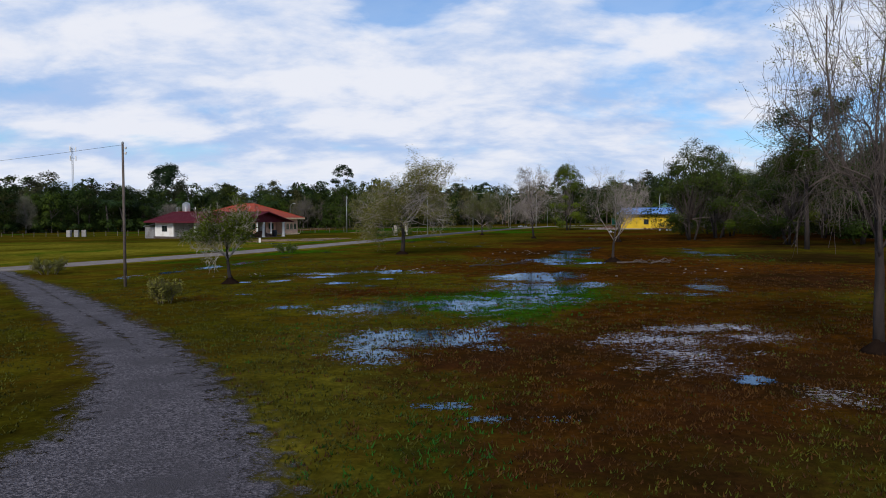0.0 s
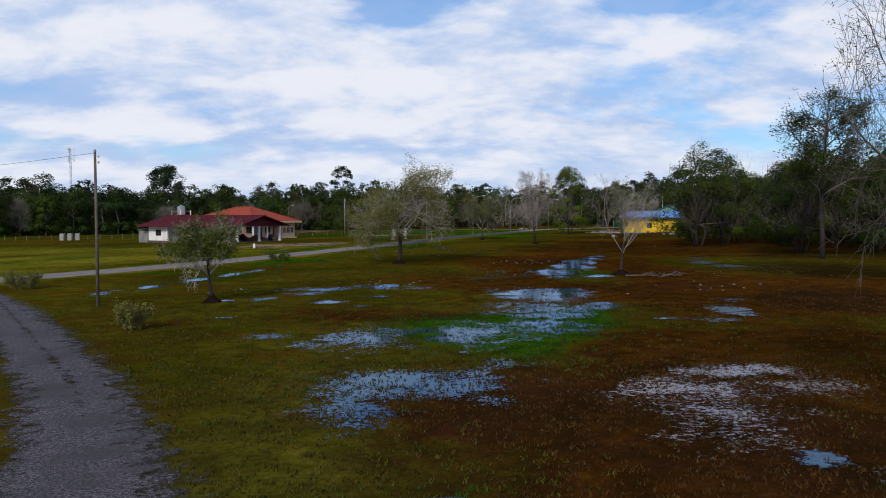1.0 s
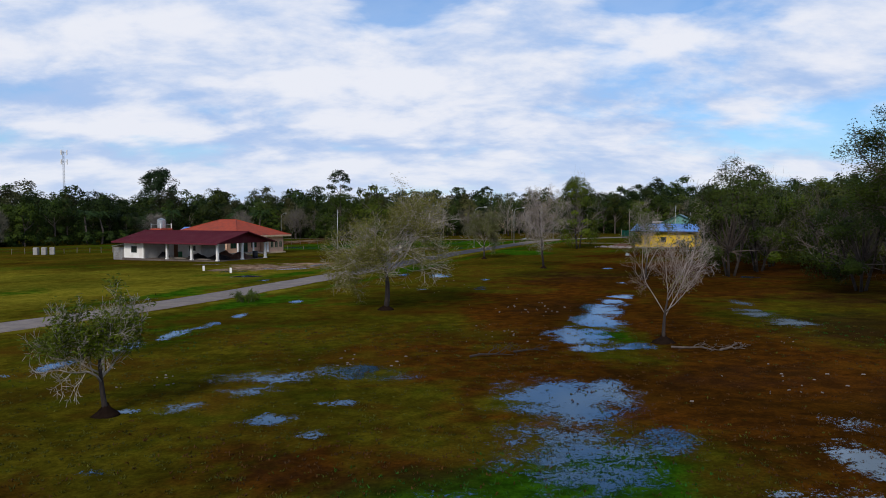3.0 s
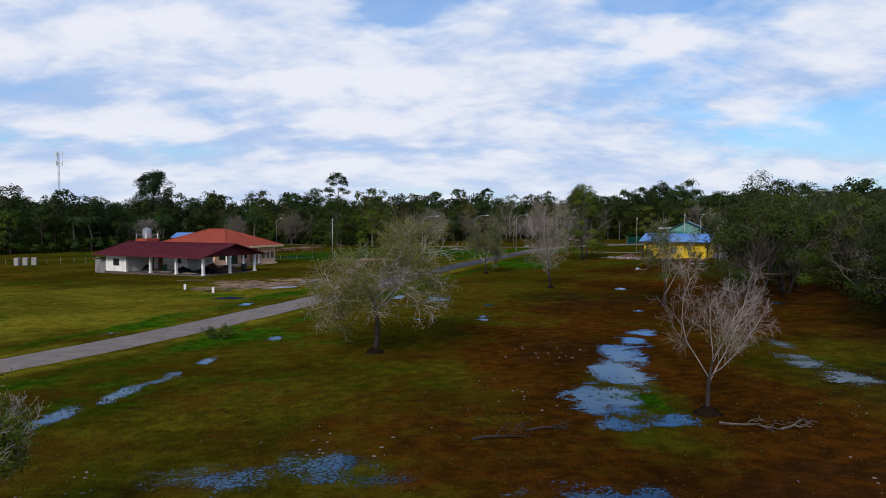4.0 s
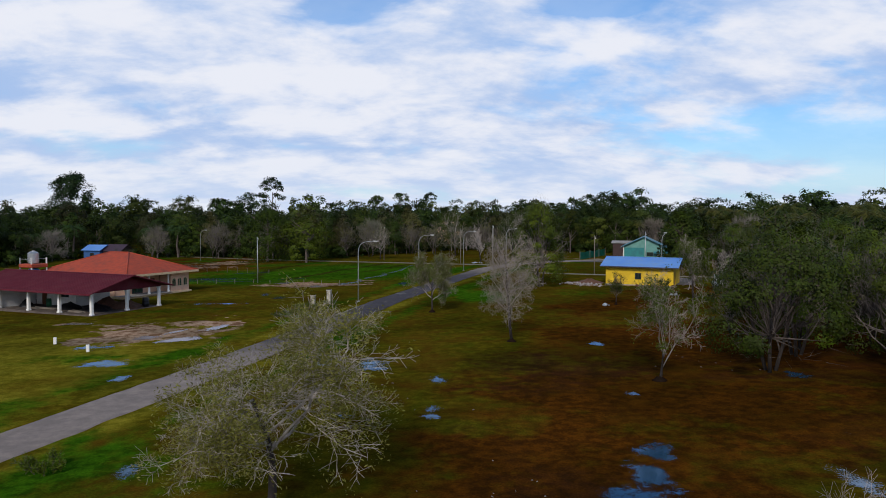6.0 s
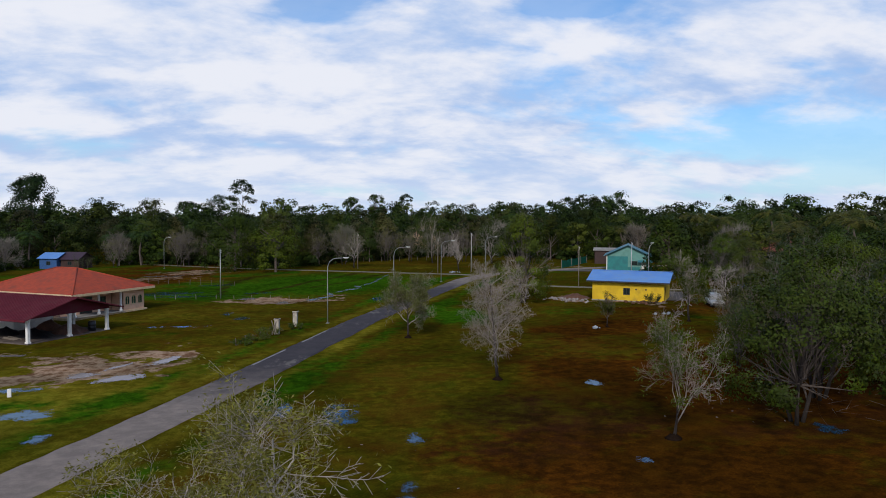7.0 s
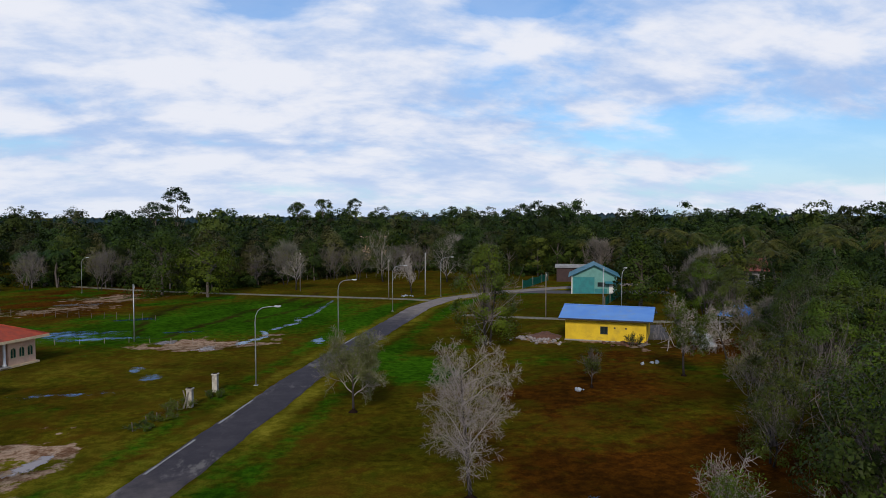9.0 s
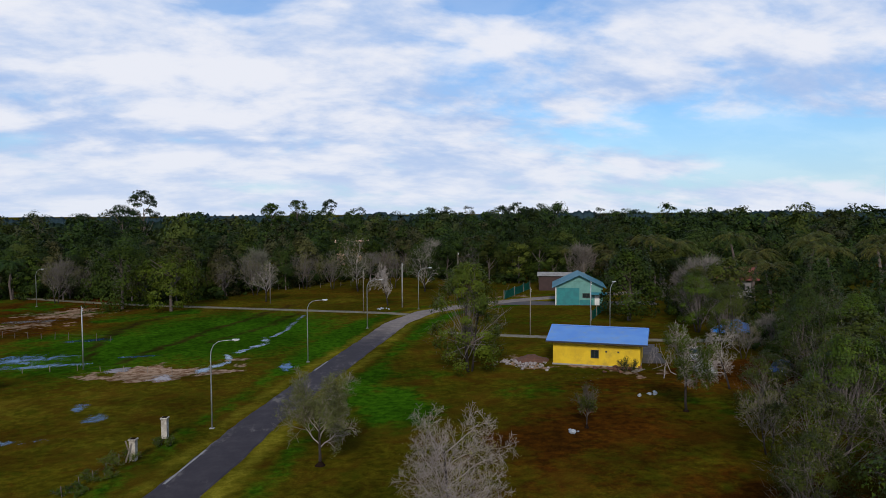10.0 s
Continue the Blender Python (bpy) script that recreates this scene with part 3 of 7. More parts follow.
ASPHALT = asphalt()
DIRT = material("trodden_dirt", (0.21, 0.175, 0.125), 0.9, second=(0.12, 0.105, 0.06), scale=1.1, dirt=(0.09, 0.085, 0.03), dirt_scale=0.35, bump=0.4)
YARD = material("dark_yard_paving", (0.085, 0.072, 0.075), 0.9, second=(0.05, 0.043, 0.043), scale=0.8, dirt=(0.06, 0.055, 0.02), dirt_scale=0.3, bump=0.3)
ribbon("road", ROAD, ROAD_HALF, 0.05, ASPHALT, "narrow worn asphalt lane with ragged grassy edges", "road")
ribbon("lane", [(-62, 250), (-35, 228), (-13.6, 214.3), (7.5, 201.5), (20.6, 193.5), (23.5, 190.5)], 1.1, 0.035, DIRT, "pale side lane joining the village road", "road", seed=5)
ribbon("track", [(25.5, 170), (33, 165), (46, 157), (58, 152), (80, 149)], 1.0, 0.03, DIRT, "pale farm track behind the yellow house", "road", seed=8)
ribbon("yard", [(44.9, 140.5), (47.0, 146.0), (49.5, 152.0)], 2.2, 0.028, YARD, "grey gravel yard beside the yellow house", "yard", 0.4, 12)
ribbon("yard", [(40, 202), (60, 193), (72, 190)], 2.6, 0.032, YARD, "dark paved yard in front of the teal house", "yard", seed=9)


def road_paint():
    """Worn lengths of a pale edge line along the lane's left side."""
    pts = [(-17.8, 75.5), (-14.5, 85), (-10.35, 98.5), (-6.5, 111.4), (-1.6, 128), (4.0, 143.5), (10.0, 160)]
    for y0, y1 in ((103, 110), (114, 121), (148, 153)):
        line = []
        for y in np.linspace(y0, y1, 6):
            line.append((along([(q, p) for p, q in pts], y), y))
        ribbon("road_marking", line, 0.028, 0.075, CONCRETE, "worn pale paint line along the lane's edge", "road marking", 0.03, 3)


road_paint()


def make_drive():
    """The gravel drive, widening towards the camera's start, with a grassy crown and soft edges."""
    left = [(-9, -8.2), (0, -7.4), (6, -6.6), (9.5, -6.5), (13, -7.7), (17.5, -10.3), (22, -13.6), (28, -18.0), (35, -22.8), (45, -31)]
    right = [(-9, -1.0), (0, -1.6), (7, -2.0), (8.5, -2.5), (10.8, -3.5), (14, -5.2), (18.5, -7.9), (24, -11.8), (32, -17.6), (39, -23.5), (45, -28)]
    verts, faces, edge = [], [], []
    ys = np.arange(-8, 44.5, 0.4)
    cols = 17
    for y in ys:
        l, r = along(left, y) + 0.3, along(right, y) + 0.9
        for k in range(cols):
            f = k / (cols - 1)
            x = l + (r - l) * f
            side = min(f, 1 - f) * (r - l)
            verts.append((x, y, land(x) + (0.012 + 0.03 * min(1.0, side / 1.2) if 0 < k < cols - 1 else -0.01)))
            e = max(0.0, 1.0 - side / (1.7 if f < 0.5 else 2.1))
            crown = 0.55 * max(0.0, 1.0 - abs(f - 0.5) * (r - l) / 0.55) * (1 if y > 16 else max(0.0, (y - 9) / 9))
            edge.append(min(1.0, max(e, crown)))
    for j in range(len(ys) - 1):
        for k in range(cols - 1):
            faces.append((j * cols + k, j * cols + k + 1, (j + 1) * cols + k + 1, (j + 1) * cols + k))
    ob = mesh_object("driveway", verts, faces, gravel())
    ob.data.attributes.new("edge", "FLOAT", "POINT").data.foreach_set("value", edge)
    tagged(ob, "grey gravel driveway with a grassy crown and soft edges", "driveway", kind="structure")


make_drive()


# ---- water ----
def water(name, tint, gloss, rough=0.03):
    """Still water over mud: a tinted bed and a mirror film that strengthens at low angles, with weedy gaps."""
    m = bpy.data.materials.new(name)
    m.use_nodes = True
    n = Nodes(m.node_tree)
    at = n.place()
    wet = n.attribute("wet")
    ragged = n.math("ADD", n.math("MULTIPLY", n.math("SUBTRACT", n.noise(at, 0.75, 6.0, 0.62, 0.4), 0.5), 1.9), n.math("MULTIPLY", n.math("SUBTRACT", n.noise(at, 9.0, 8.0, 0.78), 0.5), n.math("MULTIPLY", n.attribute("weedy"), 1.25)))
    shows = n.math("MULTIPLY", n.ramp(n.math("ADD", wet, ragged), 0.38, 0.60), 0.93)
    bump = n.add("ShaderNodeBump")
    bump.inputs["Strength"].default_value, bump.inputs["Distance"].default_value = 0.08, 0.02
    n.put(bump.inputs["Height"], n.noise(at, 3.0, 3.0, 0.5))
    bed = n.add("ShaderNodeBsdfDiffuse")
    bed.inputs["Color"].default_value = (*tint, 1)
    film = n.add("ShaderNodeBsdfGlossy")
    film.inputs["Color"].default_value, film.inputs["Roughness"].default_value = (*gloss, 1), rough
    n.put(film.inputs["Normal"], bump.outputs[0])
    low = n.add("ShaderNodeFresnel")
    low.inputs["IOR"].default_value = 1.33
    surface = n.add("ShaderNodeMixShader")
    n.put(surface.inputs[0], low.outputs[0])
    n.tree.links.new(bed.outputs[0], surface.inputs[1])
    n.tree.links.new(film.outputs[0], surface.inputs[2])
    both = n.add("ShaderNodeMixShader")
    n.put(both.inputs[0], shows)
    n.tree.links.new(n.add("ShaderNodeBsdfTransparent").outputs[0], both.inputs[1])
    n.tree.links.new(surface.outputs[0], both.inputs[2])
    n.tree.links.new(both.outputs[0], n.add("ShaderNodeOutputMaterial").inputs[0])
    return m


# the sky's blue is put into both the bed and the film colour
WATER = water("standing_water", (0.018, 0.055, 0.105), (0.52, 0.72, 0.95))
MILKY = water("milky_water", (0.25, 0.205, 0.185), (0.72, 0.72, 0.80), 0.12)
# pale bed colour stands in for the bright sky's reflection
SKYWATER = water("sky_pale_water", (0.22, 0.27, 0.31), (0.55, 0.70, 0.92), 0.1)
PUDDLES = []


def puddle(cx, cy, rx, ry, weedy=1.2, full=0.75, m=None, lean=0.0):
    """A sheet of shallow water: an ellipse of fine facets, whose rim and weedy gaps come from noise."""
    rings, spokes = 8, 28
    verts, wet = [(0, 0, 0)], [full * 1.12]
    z = 0.008 + 0.0012 * (len(PUDDLES) % 9)
    for r in range(1, rings + 1):
        for s in range(spokes):
            a = s * math.tau / spokes
            f = 1.5 * r / rings
            x, y = math.cos(a) * rx * f, math.sin(a) * ry * f
            verts.append((x + lean * y, y, 0.0157 * (x + lean * y)))
            wet.append(full * 1.12 - 0.55 * f ** 1.5)
    faces = [(0, 1 + s, 1 + (s + 1) % spokes) for s in range(spokes)]
    for r in range(rings - 1):
        for s in range(spokes):
            a, b = 1 + r * spokes + s, 1 + r * spokes + (s + 1) % spokes
            faces.append((a, a + spokes, b + spokes, b))
    ob = mesh_object("puddle", verts, faces, m or WATER)
    ob.location = (cx, cy, z + land(cx))
    ob.data.attributes.new("wet", "FLOAT", "POINT").data.foreach_set("value", wet)
    ob.data.attributes.new("weedy", "FLOAT", "POINT").data.foreach_set("value", [weedy] * len(verts))
    PUDDLES.append(ob)
    milky = m is MILKY
    return tagged(ob, "shallow milky puddle on bare sandy ground" if milky else ("weedy puddle of rainwater among boggy grass" if weedy > 0.9 else "open puddle of rainwater reflecting the sky"), "puddle", "puddles on the pasture", "structure")


def pool(spots, weedy, label, m=None):
    """One sheet of shallow water of uneven outline: spots are (x, y, reach across, reach along, fullness)."""
    x0, x1 = min(q[0] - 1.6 * q[2] for q in spots), max(q[0] + 1.6 * q[2] for q in spots)
    y0, y1 = min(q[1] - 1.6 * q[3] for q in spots), max(q[1] + 1.6 * q[3] for q in spots)
    step = 0.3
    nx, ny = int((x1 - x0) / step) + 2, int((y1 - y0) / step) + 2
    z = 0.008 + 0.0012 * (len(PUDDLES) % 9)
    verts, wet, index, faces = [], [], {}, []
    for j in range(ny):
        for i in range(nx):
            x, y = x0 + i * step, y0 + j * step
            v = max(full * 1.12 - 0.55 * math.hypot((x - cx) / rx, (y - cy) / ry) ** 1.5 for cx, cy, rx, ry, full in spots)
            if v > -0.45:
                index[i, j] = len(verts)
                verts.append((x, y, land(x) + z))
                wet.append(v)
    for (i, j), a in index.items():
        if (i + 1, j) in index and (i, j + 1) in index and (i + 1, j + 1) in index:
            faces.append((a, index[i + 1, j], index[i + 1, j + 1], index[i, j + 1]))
    ob = mesh_object("puddle", verts, faces, m or WATER)
    ob.data.attributes.new("wet", "FLOAT", "POINT").data.foreach_set("value", wet)
    ob.data.attributes.new("weedy", "FLOAT", "POINT").data.foreach_set("value", [weedy] * len(verts))
    PUDDLES.append(ob)
    return tagged(ob, label, "puddle", "puddles on the pasture", "structure")


# the bog by the start
pool([(-0.8, 17.4, 3.0, 2.0, 0.60), (-1.6, 15.2, 1.3, 1.6, 0.58), (0.6, 17.0, 1.2, 1.6, 0.62), (1.6, 19.4, 1.1, 1.0, 0.5)], 2.1, "weedy sheet of rainwater among boggy grass")
pool([(-2.4, 23.4, 2.0, 2.6, 0.60), (0.6, 24.0, 2.8, 3.0, 0.58), (3.2, 25.4, 2.1, 2.6, 0.55), (3.6, 29.4, 2.4, 3.8, 0.60), (6.3, 30.4, 1.2, 1.4, 0.56), (4.2, 34.8, 2.1, 3.0, 0.80), (6.0, 36.4, 1.0, 1.4, 0.66)], 2.2, "wide weedy bog pool with open water at one end")
pool([(-0.25, 10.7, 0.55, 0.35, 0.72), (0.75, 9.85, 0.8, 0.3, 0.58), (1.8, 9.8, 0.6, 0.28, 0.66)], 1.5, "small puddles of rainwater among boggy grass")
pool([(6.6, 18.1, 1.5, 0.75, 0.74), (5.2, 15.9, 2.2, 2.4, 0.50), (7.6, 16.6, 1.0, 1.4, 0.5), (4.6, 13.4, 1.6, 1.4, 0.42)], 2.6, "shallow milky puddle on bare sandy ground", MILKY)
pool([(5.5, 12.1, 0.6, 0.5, 0.66)], 1.4, "small open puddle of rainwater")
pool([(6.2, 11.0, 1.2, 1.2, 0.42)], 2.8, "patch of milky wet ground", MILKY)
pool([(10.5, 28.6, 0.9, 1.9, 0.64), (9.0, 26.2, 1.2, 0.9, 0.58), (7.4, 26.5, 0.6, 0.5, 0.5), (11.8, 31.8, 0.8, 1.2, 0.52)], 1.9, "weedy puddle of rainwater on dark ground", SKYWATER)
pool([(-5.0, 33.0, 1.0, 0.9, 0.68), (-3.5, 31.4, 0.7, 0.6, 0.55), (-3.4, 34.6, 0.9, 0.9, 0.5)], 1.6, "open puddle of rainwater reflecting the sky")
pool([(-8.4, 34.5, 1.2, 0.8, 0.52), (-10.0, 34.1, 0.4, 0.4, 0.62), (-6.6, 36.6, 1.6, 1.0, 0.44)], 2.2, "weedy puddle of rainwater among boggy grass")
pool([(-5.5, 24.2, 1.0, 0.8, 0.50), (-8.2, 28.5, 0.9, 0.4, 0.52), (-4.3, 22.6, 0.9, 0.9, 0.46)], 2.2, "weedy puddle of rainwater among boggy grass")
pool([(-6.4, 38.9, 2.4, 1.3, 0.48), (-3.6, 39.7, 2.0, 1.7, 0.52), (-1.8, 38.6, 1.2, 1.0, 0.46)], 3.0, "weedy puddle of rainwater among boggy grass")
# the ditch beside the lane
pool([(-17.6, 38.4, 0.6, 1.6, 0.64), (-16.4, 41.8, 0.6, 2.0, 0.68), (-15.4, 45.6, 0.65, 2.2, 0.72), (-14.4, 49.6, 0.6, 2.2, 0.70), (-13.7, 53.2, 0.6, 1.8, 0.58), (-13.0, 57.2, 0.5, 1.4, 0.62), (-11.0, 64.2, 0.7, 1.2, 0.6)], 2.0, "shallow weedy ditch of standing water")
puddle(-23.2, 67.4, 0.5, 1.0, 1.4, 0.6, lean=0.5)
# the stream by the dead tree
pool([(13.0, 64.6, 1.1, 1.7, 0.66), (11.6, 61.4, 1.0, 2.2, 0.74), (10.0, 57.4, 1.2, 3.0, 0.86), (8.8, 52.6, 1.3, 3.0, 0.88), (6.8, 47.6, 1.6, 2.8, 0.78), (8.9, 44.4, 1.2, 0.9, 0.80), (6.8, 44.0, 1.2, 1.1, 0.72)], 1.3, "winding pool of rainwater reflecting the sky")
pool([(19.8, 60.0, 0.8, 2.0, 0.6), (18.7, 54.8, 1.3, 2.4, 0.62), (18.8, 51.0, 1.3, 1.8, 0.66)], 1.9, "open puddle of rainwater on dark ground", SKYWATER)
# along and beyond the lane
puddle(-25.4, 96.4, 1.8, 1.3, 1.3, 0.68)
puddle(-21.6, 89.0, 2.1, 1.6, 1.3, 0.70)
puddle(-18.4, 83.4, 0.7, 1.2, 1.3, 0.66)
puddle(15.4, 75.3, 0.6, 0.7, 1.4, 0.6)
puddle(2.9, 71.7, 0.7, 0.8, 1.4, 0.62)
puddle(-2.0, 72.2, 0.8, 0.9, 1.8, 0.52)
puddle(3.1, 73.2, 0.6, 1.2, 1.6, 0.55)
puddle(-4.6, 87.6, 0.8, 2.2, 1.7, 0.6)
puddle(-0.8, 86.2, 1.5, 3.4, 1.7, 0.6)
puddle(3.7, 80.5, 0.6, 1.8, 1.6, 0.58)
puddle(18.1, 92.5, 0.7, 1.4, 1.2, 0.68)
puddle(28.2, 79.2, 0.9, 1.1, 1.2, 0.7)
puddle(-18.9, 99.8, 1.9, 1.5, 0.5, 0.8, MILKY, lean=0.5)
puddle(-17.4, 106.4, 0.9, 3.0, 0.6, 0.75, MILKY, lean=0.3)
puddle(-22.6, 101.2, 1.6, 1.8, 0.9, 0.62, MILKY)
puddle(-20.6, 104.6, 0.6, 3.0, 0.9, 0.62, MILKY, lean=0.5)
puddle(-33.0, 111.5, 2.2, 0.9, 0.9, 0.68, MILKY)
puddle(-22.0, 127.5, 6.5, 1.0, 2.2, 0.42)
puddle(-15.1, 133.6, 1.1, 2.4, 1.6, 0.6)
puddle(-17.6, 138.0, 1.0, 2.6, 1.8, 0.48)
puddle(-12.0, 149.5, 1.6, 2.2, 0.8, 0.7, MILKY)
puddle(-17.8, 155.4, 2.0, 2.0, 0.8, 0.68, MILKY)
for x, y, rx, ry, lean in ((-7.6, 152.5, 1.5, 2.0, 0.2), (-6.0, 155.0, 1.5, 2.6, 0.5), (-5.2, 159.5, 0.9, 2.8, -0.2), (-3.9, 163.5, 1.2, 2.6, 0.5), (-1.9, 167.0, 1.5, 2.4, 0.6), (-0.8, 171.5, 1.0, 3.2, -0.1), (0.7, 176.0, 0.9, 3.2, 0.4), (2.2, 181.0, 0.7, 3.4, 0.2), (3.2, 187.0, 0.9, 4.0, 0.25), (4.6, 194.0, 0.7, 3.6, 0.2)):
    puddle(x, y, rx * 0.72, ry * 1.0, 1.7, 0.66, SKYWATER, lean)
puddle(2.3, 151.5, 1.0, 3.2, 1.3, 0.66)
puddle(-28.6, 161.0, 7.5, 1.5, 2.6, 0.55)
puddle(-17.0, 164.0, 4.0, 0.8, 1.2, 0.62)
puddle(-33.0, 166.0, 8.5, 5.0, 2.2, 0.52)
puddle(-28.0, 180.0, 5.0, 1.6, 1.6, 0.6)
puddle(-44.0, 205.0, 6.0, 2.4, 1.6, 0.6, MILKY)


def litter():
    """Scattered pale scraps: bleached sticks and wrappers on the grass."""
    rng = random.Random(12)
    verts, faces = [], []
    spots = [(5.5, 58, 3.0, 5.0, 34), (3.2, 47, 2.5, 4.0, 16), (12, 37, 4, 3, 16), (14, 45, 4, 2, 10), (0, 74, 5, 6, 14), (24, 84, 5, 8, 10), (36, 136, 4, 2, 8), (-3, 42, 3, 2, 14), (-10.5, 38, 2, 1.2, 12)]
    for cx, cy, sx, sy, count in spots:
        for _ in range(count):
            x, y, a, l, w = rng.gauss(cx, sx / 2), rng.gauss(cy, sy / 2), rng.uniform(0, math.pi), rng.uniform(0.03, 0.08), rng.uniform(0.006, 0.014)
            b, c, s = len(verts), math.cos(a), math.sin(a)
            for i, j, z in ((-l, -w, 0.01), (l, -w, 0.01), (l, w, 0.01), (-l, w, 0.01), (-l * 0.8, 0, 0.05), (l * 0.8, 0, 0.05)):
                verts.append((x + i * c - j * s, y + i * s + j * c, z + land(x)))
            faces += [(b, b + 1, b + 5, b + 4), (b + 3, b + 4, b + 5, b + 2), (b, b + 4, b + 3), (b + 1, b + 2, b + 5)]
    tagged(mesh_object("litter", verts, faces, DULLTWIG), "pale dry sticks and scraps scattered on the grass", "litter", kind="stuff")


litter()


# ---- buildings ----
def wall_panel(name, parent, mat, p, q, z0, z1, openings=(), thick=0.15, label=""):
    """A wall from p to q in plan (outer face on the right hand), with rectangular openings (from, to, sill, head) cut through."""
    bm = bmesh.new()
    length = math.hypot(q[0] - p[0], q[1] - p[1])
    c, s = (q[0] - p[0]) / length, (q[1] - p[1]) / length
    us = sorted({0.0, length, *[v for o in openings for v in o[:2]]})
    zs = sorted({z0, z1, *[v for o in openings for v in o[2:4]]})
    for u0, u1 in zip(us, us[1:]):
        for w0, w1 in zip(zs, zs[1:]):
            mu, mw = (u0 + u1) / 2, (w0 + w1) / 2
            if any(o[0] < mu < o[1] and o[2] < mw < o[3] for o in openings):
                continue
            corners = []
            for u, t in ((u0, 0), (u1, 0), (u1, thick), (u0, thick)):
                corners.append((p[0] + u * c - t * s, p[1] + u * s + t * c))
            low = [bm.verts.new((x, y, w0)) for x, y in corners]
            top = [bm.verts.new((x, y, w1)) for x, y in corners]
            bm.faces.new(low[::-1]), bm.faces.new(top)
            for k in range(4):
                bm.faces.new((low[k], low[(k + 1) % 4], top[(k + 1) % 4], top[k]))
    bmesh.ops.remove_doubles(bm, verts=bm.verts, dist=0.001)
    seen = {}
    for f in list(bm.faces):
        seen.setdefault(frozenset(v.index for v in f.verts), []).append(f)
    bm.verts.index_update()
    groups = {}
    for f in bm.faces:
        groups.setdefault(tuple(sorted(v.index for v in f.verts)), []).append(f)
    bmesh.ops.delete(bm, geom=[f for fs in groups.values() if len(fs) > 1 for f in fs], context="FACES_ONLY")
    return part(name, bm, mat, parent, label)


def window_unit(parent, p, way, u, sill, width, height, arch=False, glass=None, panes=2, frame=None):
    """A window in the wall line from p along way (unit), u metres along: frame ring, mullions and panes."""
    c, s = way
    m = Matrix(((c, -s, 0, p[0] + u * c), (s, c, 0, p[1] + u * s), (0, 0, 1, sill), (0, 0, 0, 1)))
    outline = [(0, 0), (width, 0), (width, height)]
    if arch:
        r = width / 2
        outline = [(0, 0), (width, 0), (width, height - r)] + [(r + r * math.cos(a), height - r + r * math.sin(a)) for a in np.linspace(0, math.pi, 9)[1:-1]] + [(0, height - r)]
    else:
        outline.append((0, height))
    mid = (width / 2, height / 2)
    bm = bmesh.new()
    ring = []
    for scale in (1.0, 0.86):
        for depth in (-0.04, 0.08):
            ring.append([bm.verts.new(m @ Vector((mid[0] + (x - mid[0]) * scale, depth, mid[1] + (z - mid[1]) * scale))) for x, z in outline])
    n = len(outline)
    for a, b in ((0, 1), (2, 0), (1, 3), (3, 2)):
        for k in range(n):
            bm.faces.new((ring[a][k], ring[a][(k + 1) % n], ring[b][(k + 1) % n], ring[b][k]))
    bmesh.ops.recalc_face_normals(bm, faces=bm.faces)
    win = part("window", bm, frame or FRAME, parent)
    for k in range(1, panes):
        x = width * k / panes
        piece = box(x - 0.025, x + 0.025, -0.02, 0.06, 0.05, height - 0.05)
        piece.transform(m)
        part("mullion", piece, frame or FRAME, win)
    bm = bmesh.new()
    low = [bm.verts.new(m @ Vector((mid[0] + (x - mid[0]) * 0.88, 0.02, mid[1] + (z - mid[1]) * 0.88))) for x, z in outline]
    top = [bm.verts.new(m @ Vector((mid[0] + (x - mid[0]) * 0.88, 0.035, mid[1] + (z - mid[1]) * 0.88))) for x, z in outline]
    bm.faces.new(low), bm.faces.new(top[::-1])
    part("pane", bm, glass or GLASS, win)
    return win


def pillar(parent, x, y, height, half=0.16, mat=None):
    bm = box(x - half, x + half, y - half, y + half, 0.0, height, bevel=0.02)
    add_box(bm, x - half - 0.06, x + half + 0.06, y - half - 0.06, y + half + 0.06, 0.0, 0.28, bevel=0.02)
    add_box(bm, x - half - 0.05, x + half + 0.05, y - half - 0.05, y + half + 0.05, height - 0.22, height - 0.003, bevel=0.02)
    return part("column", bm, mat or WHITE, parent, "white plastered square column")


HOUSE_TURN = -27.7
HOUSE = pose(-34.0, 117.8, 0, 0, 0, HOUSE_TURN)


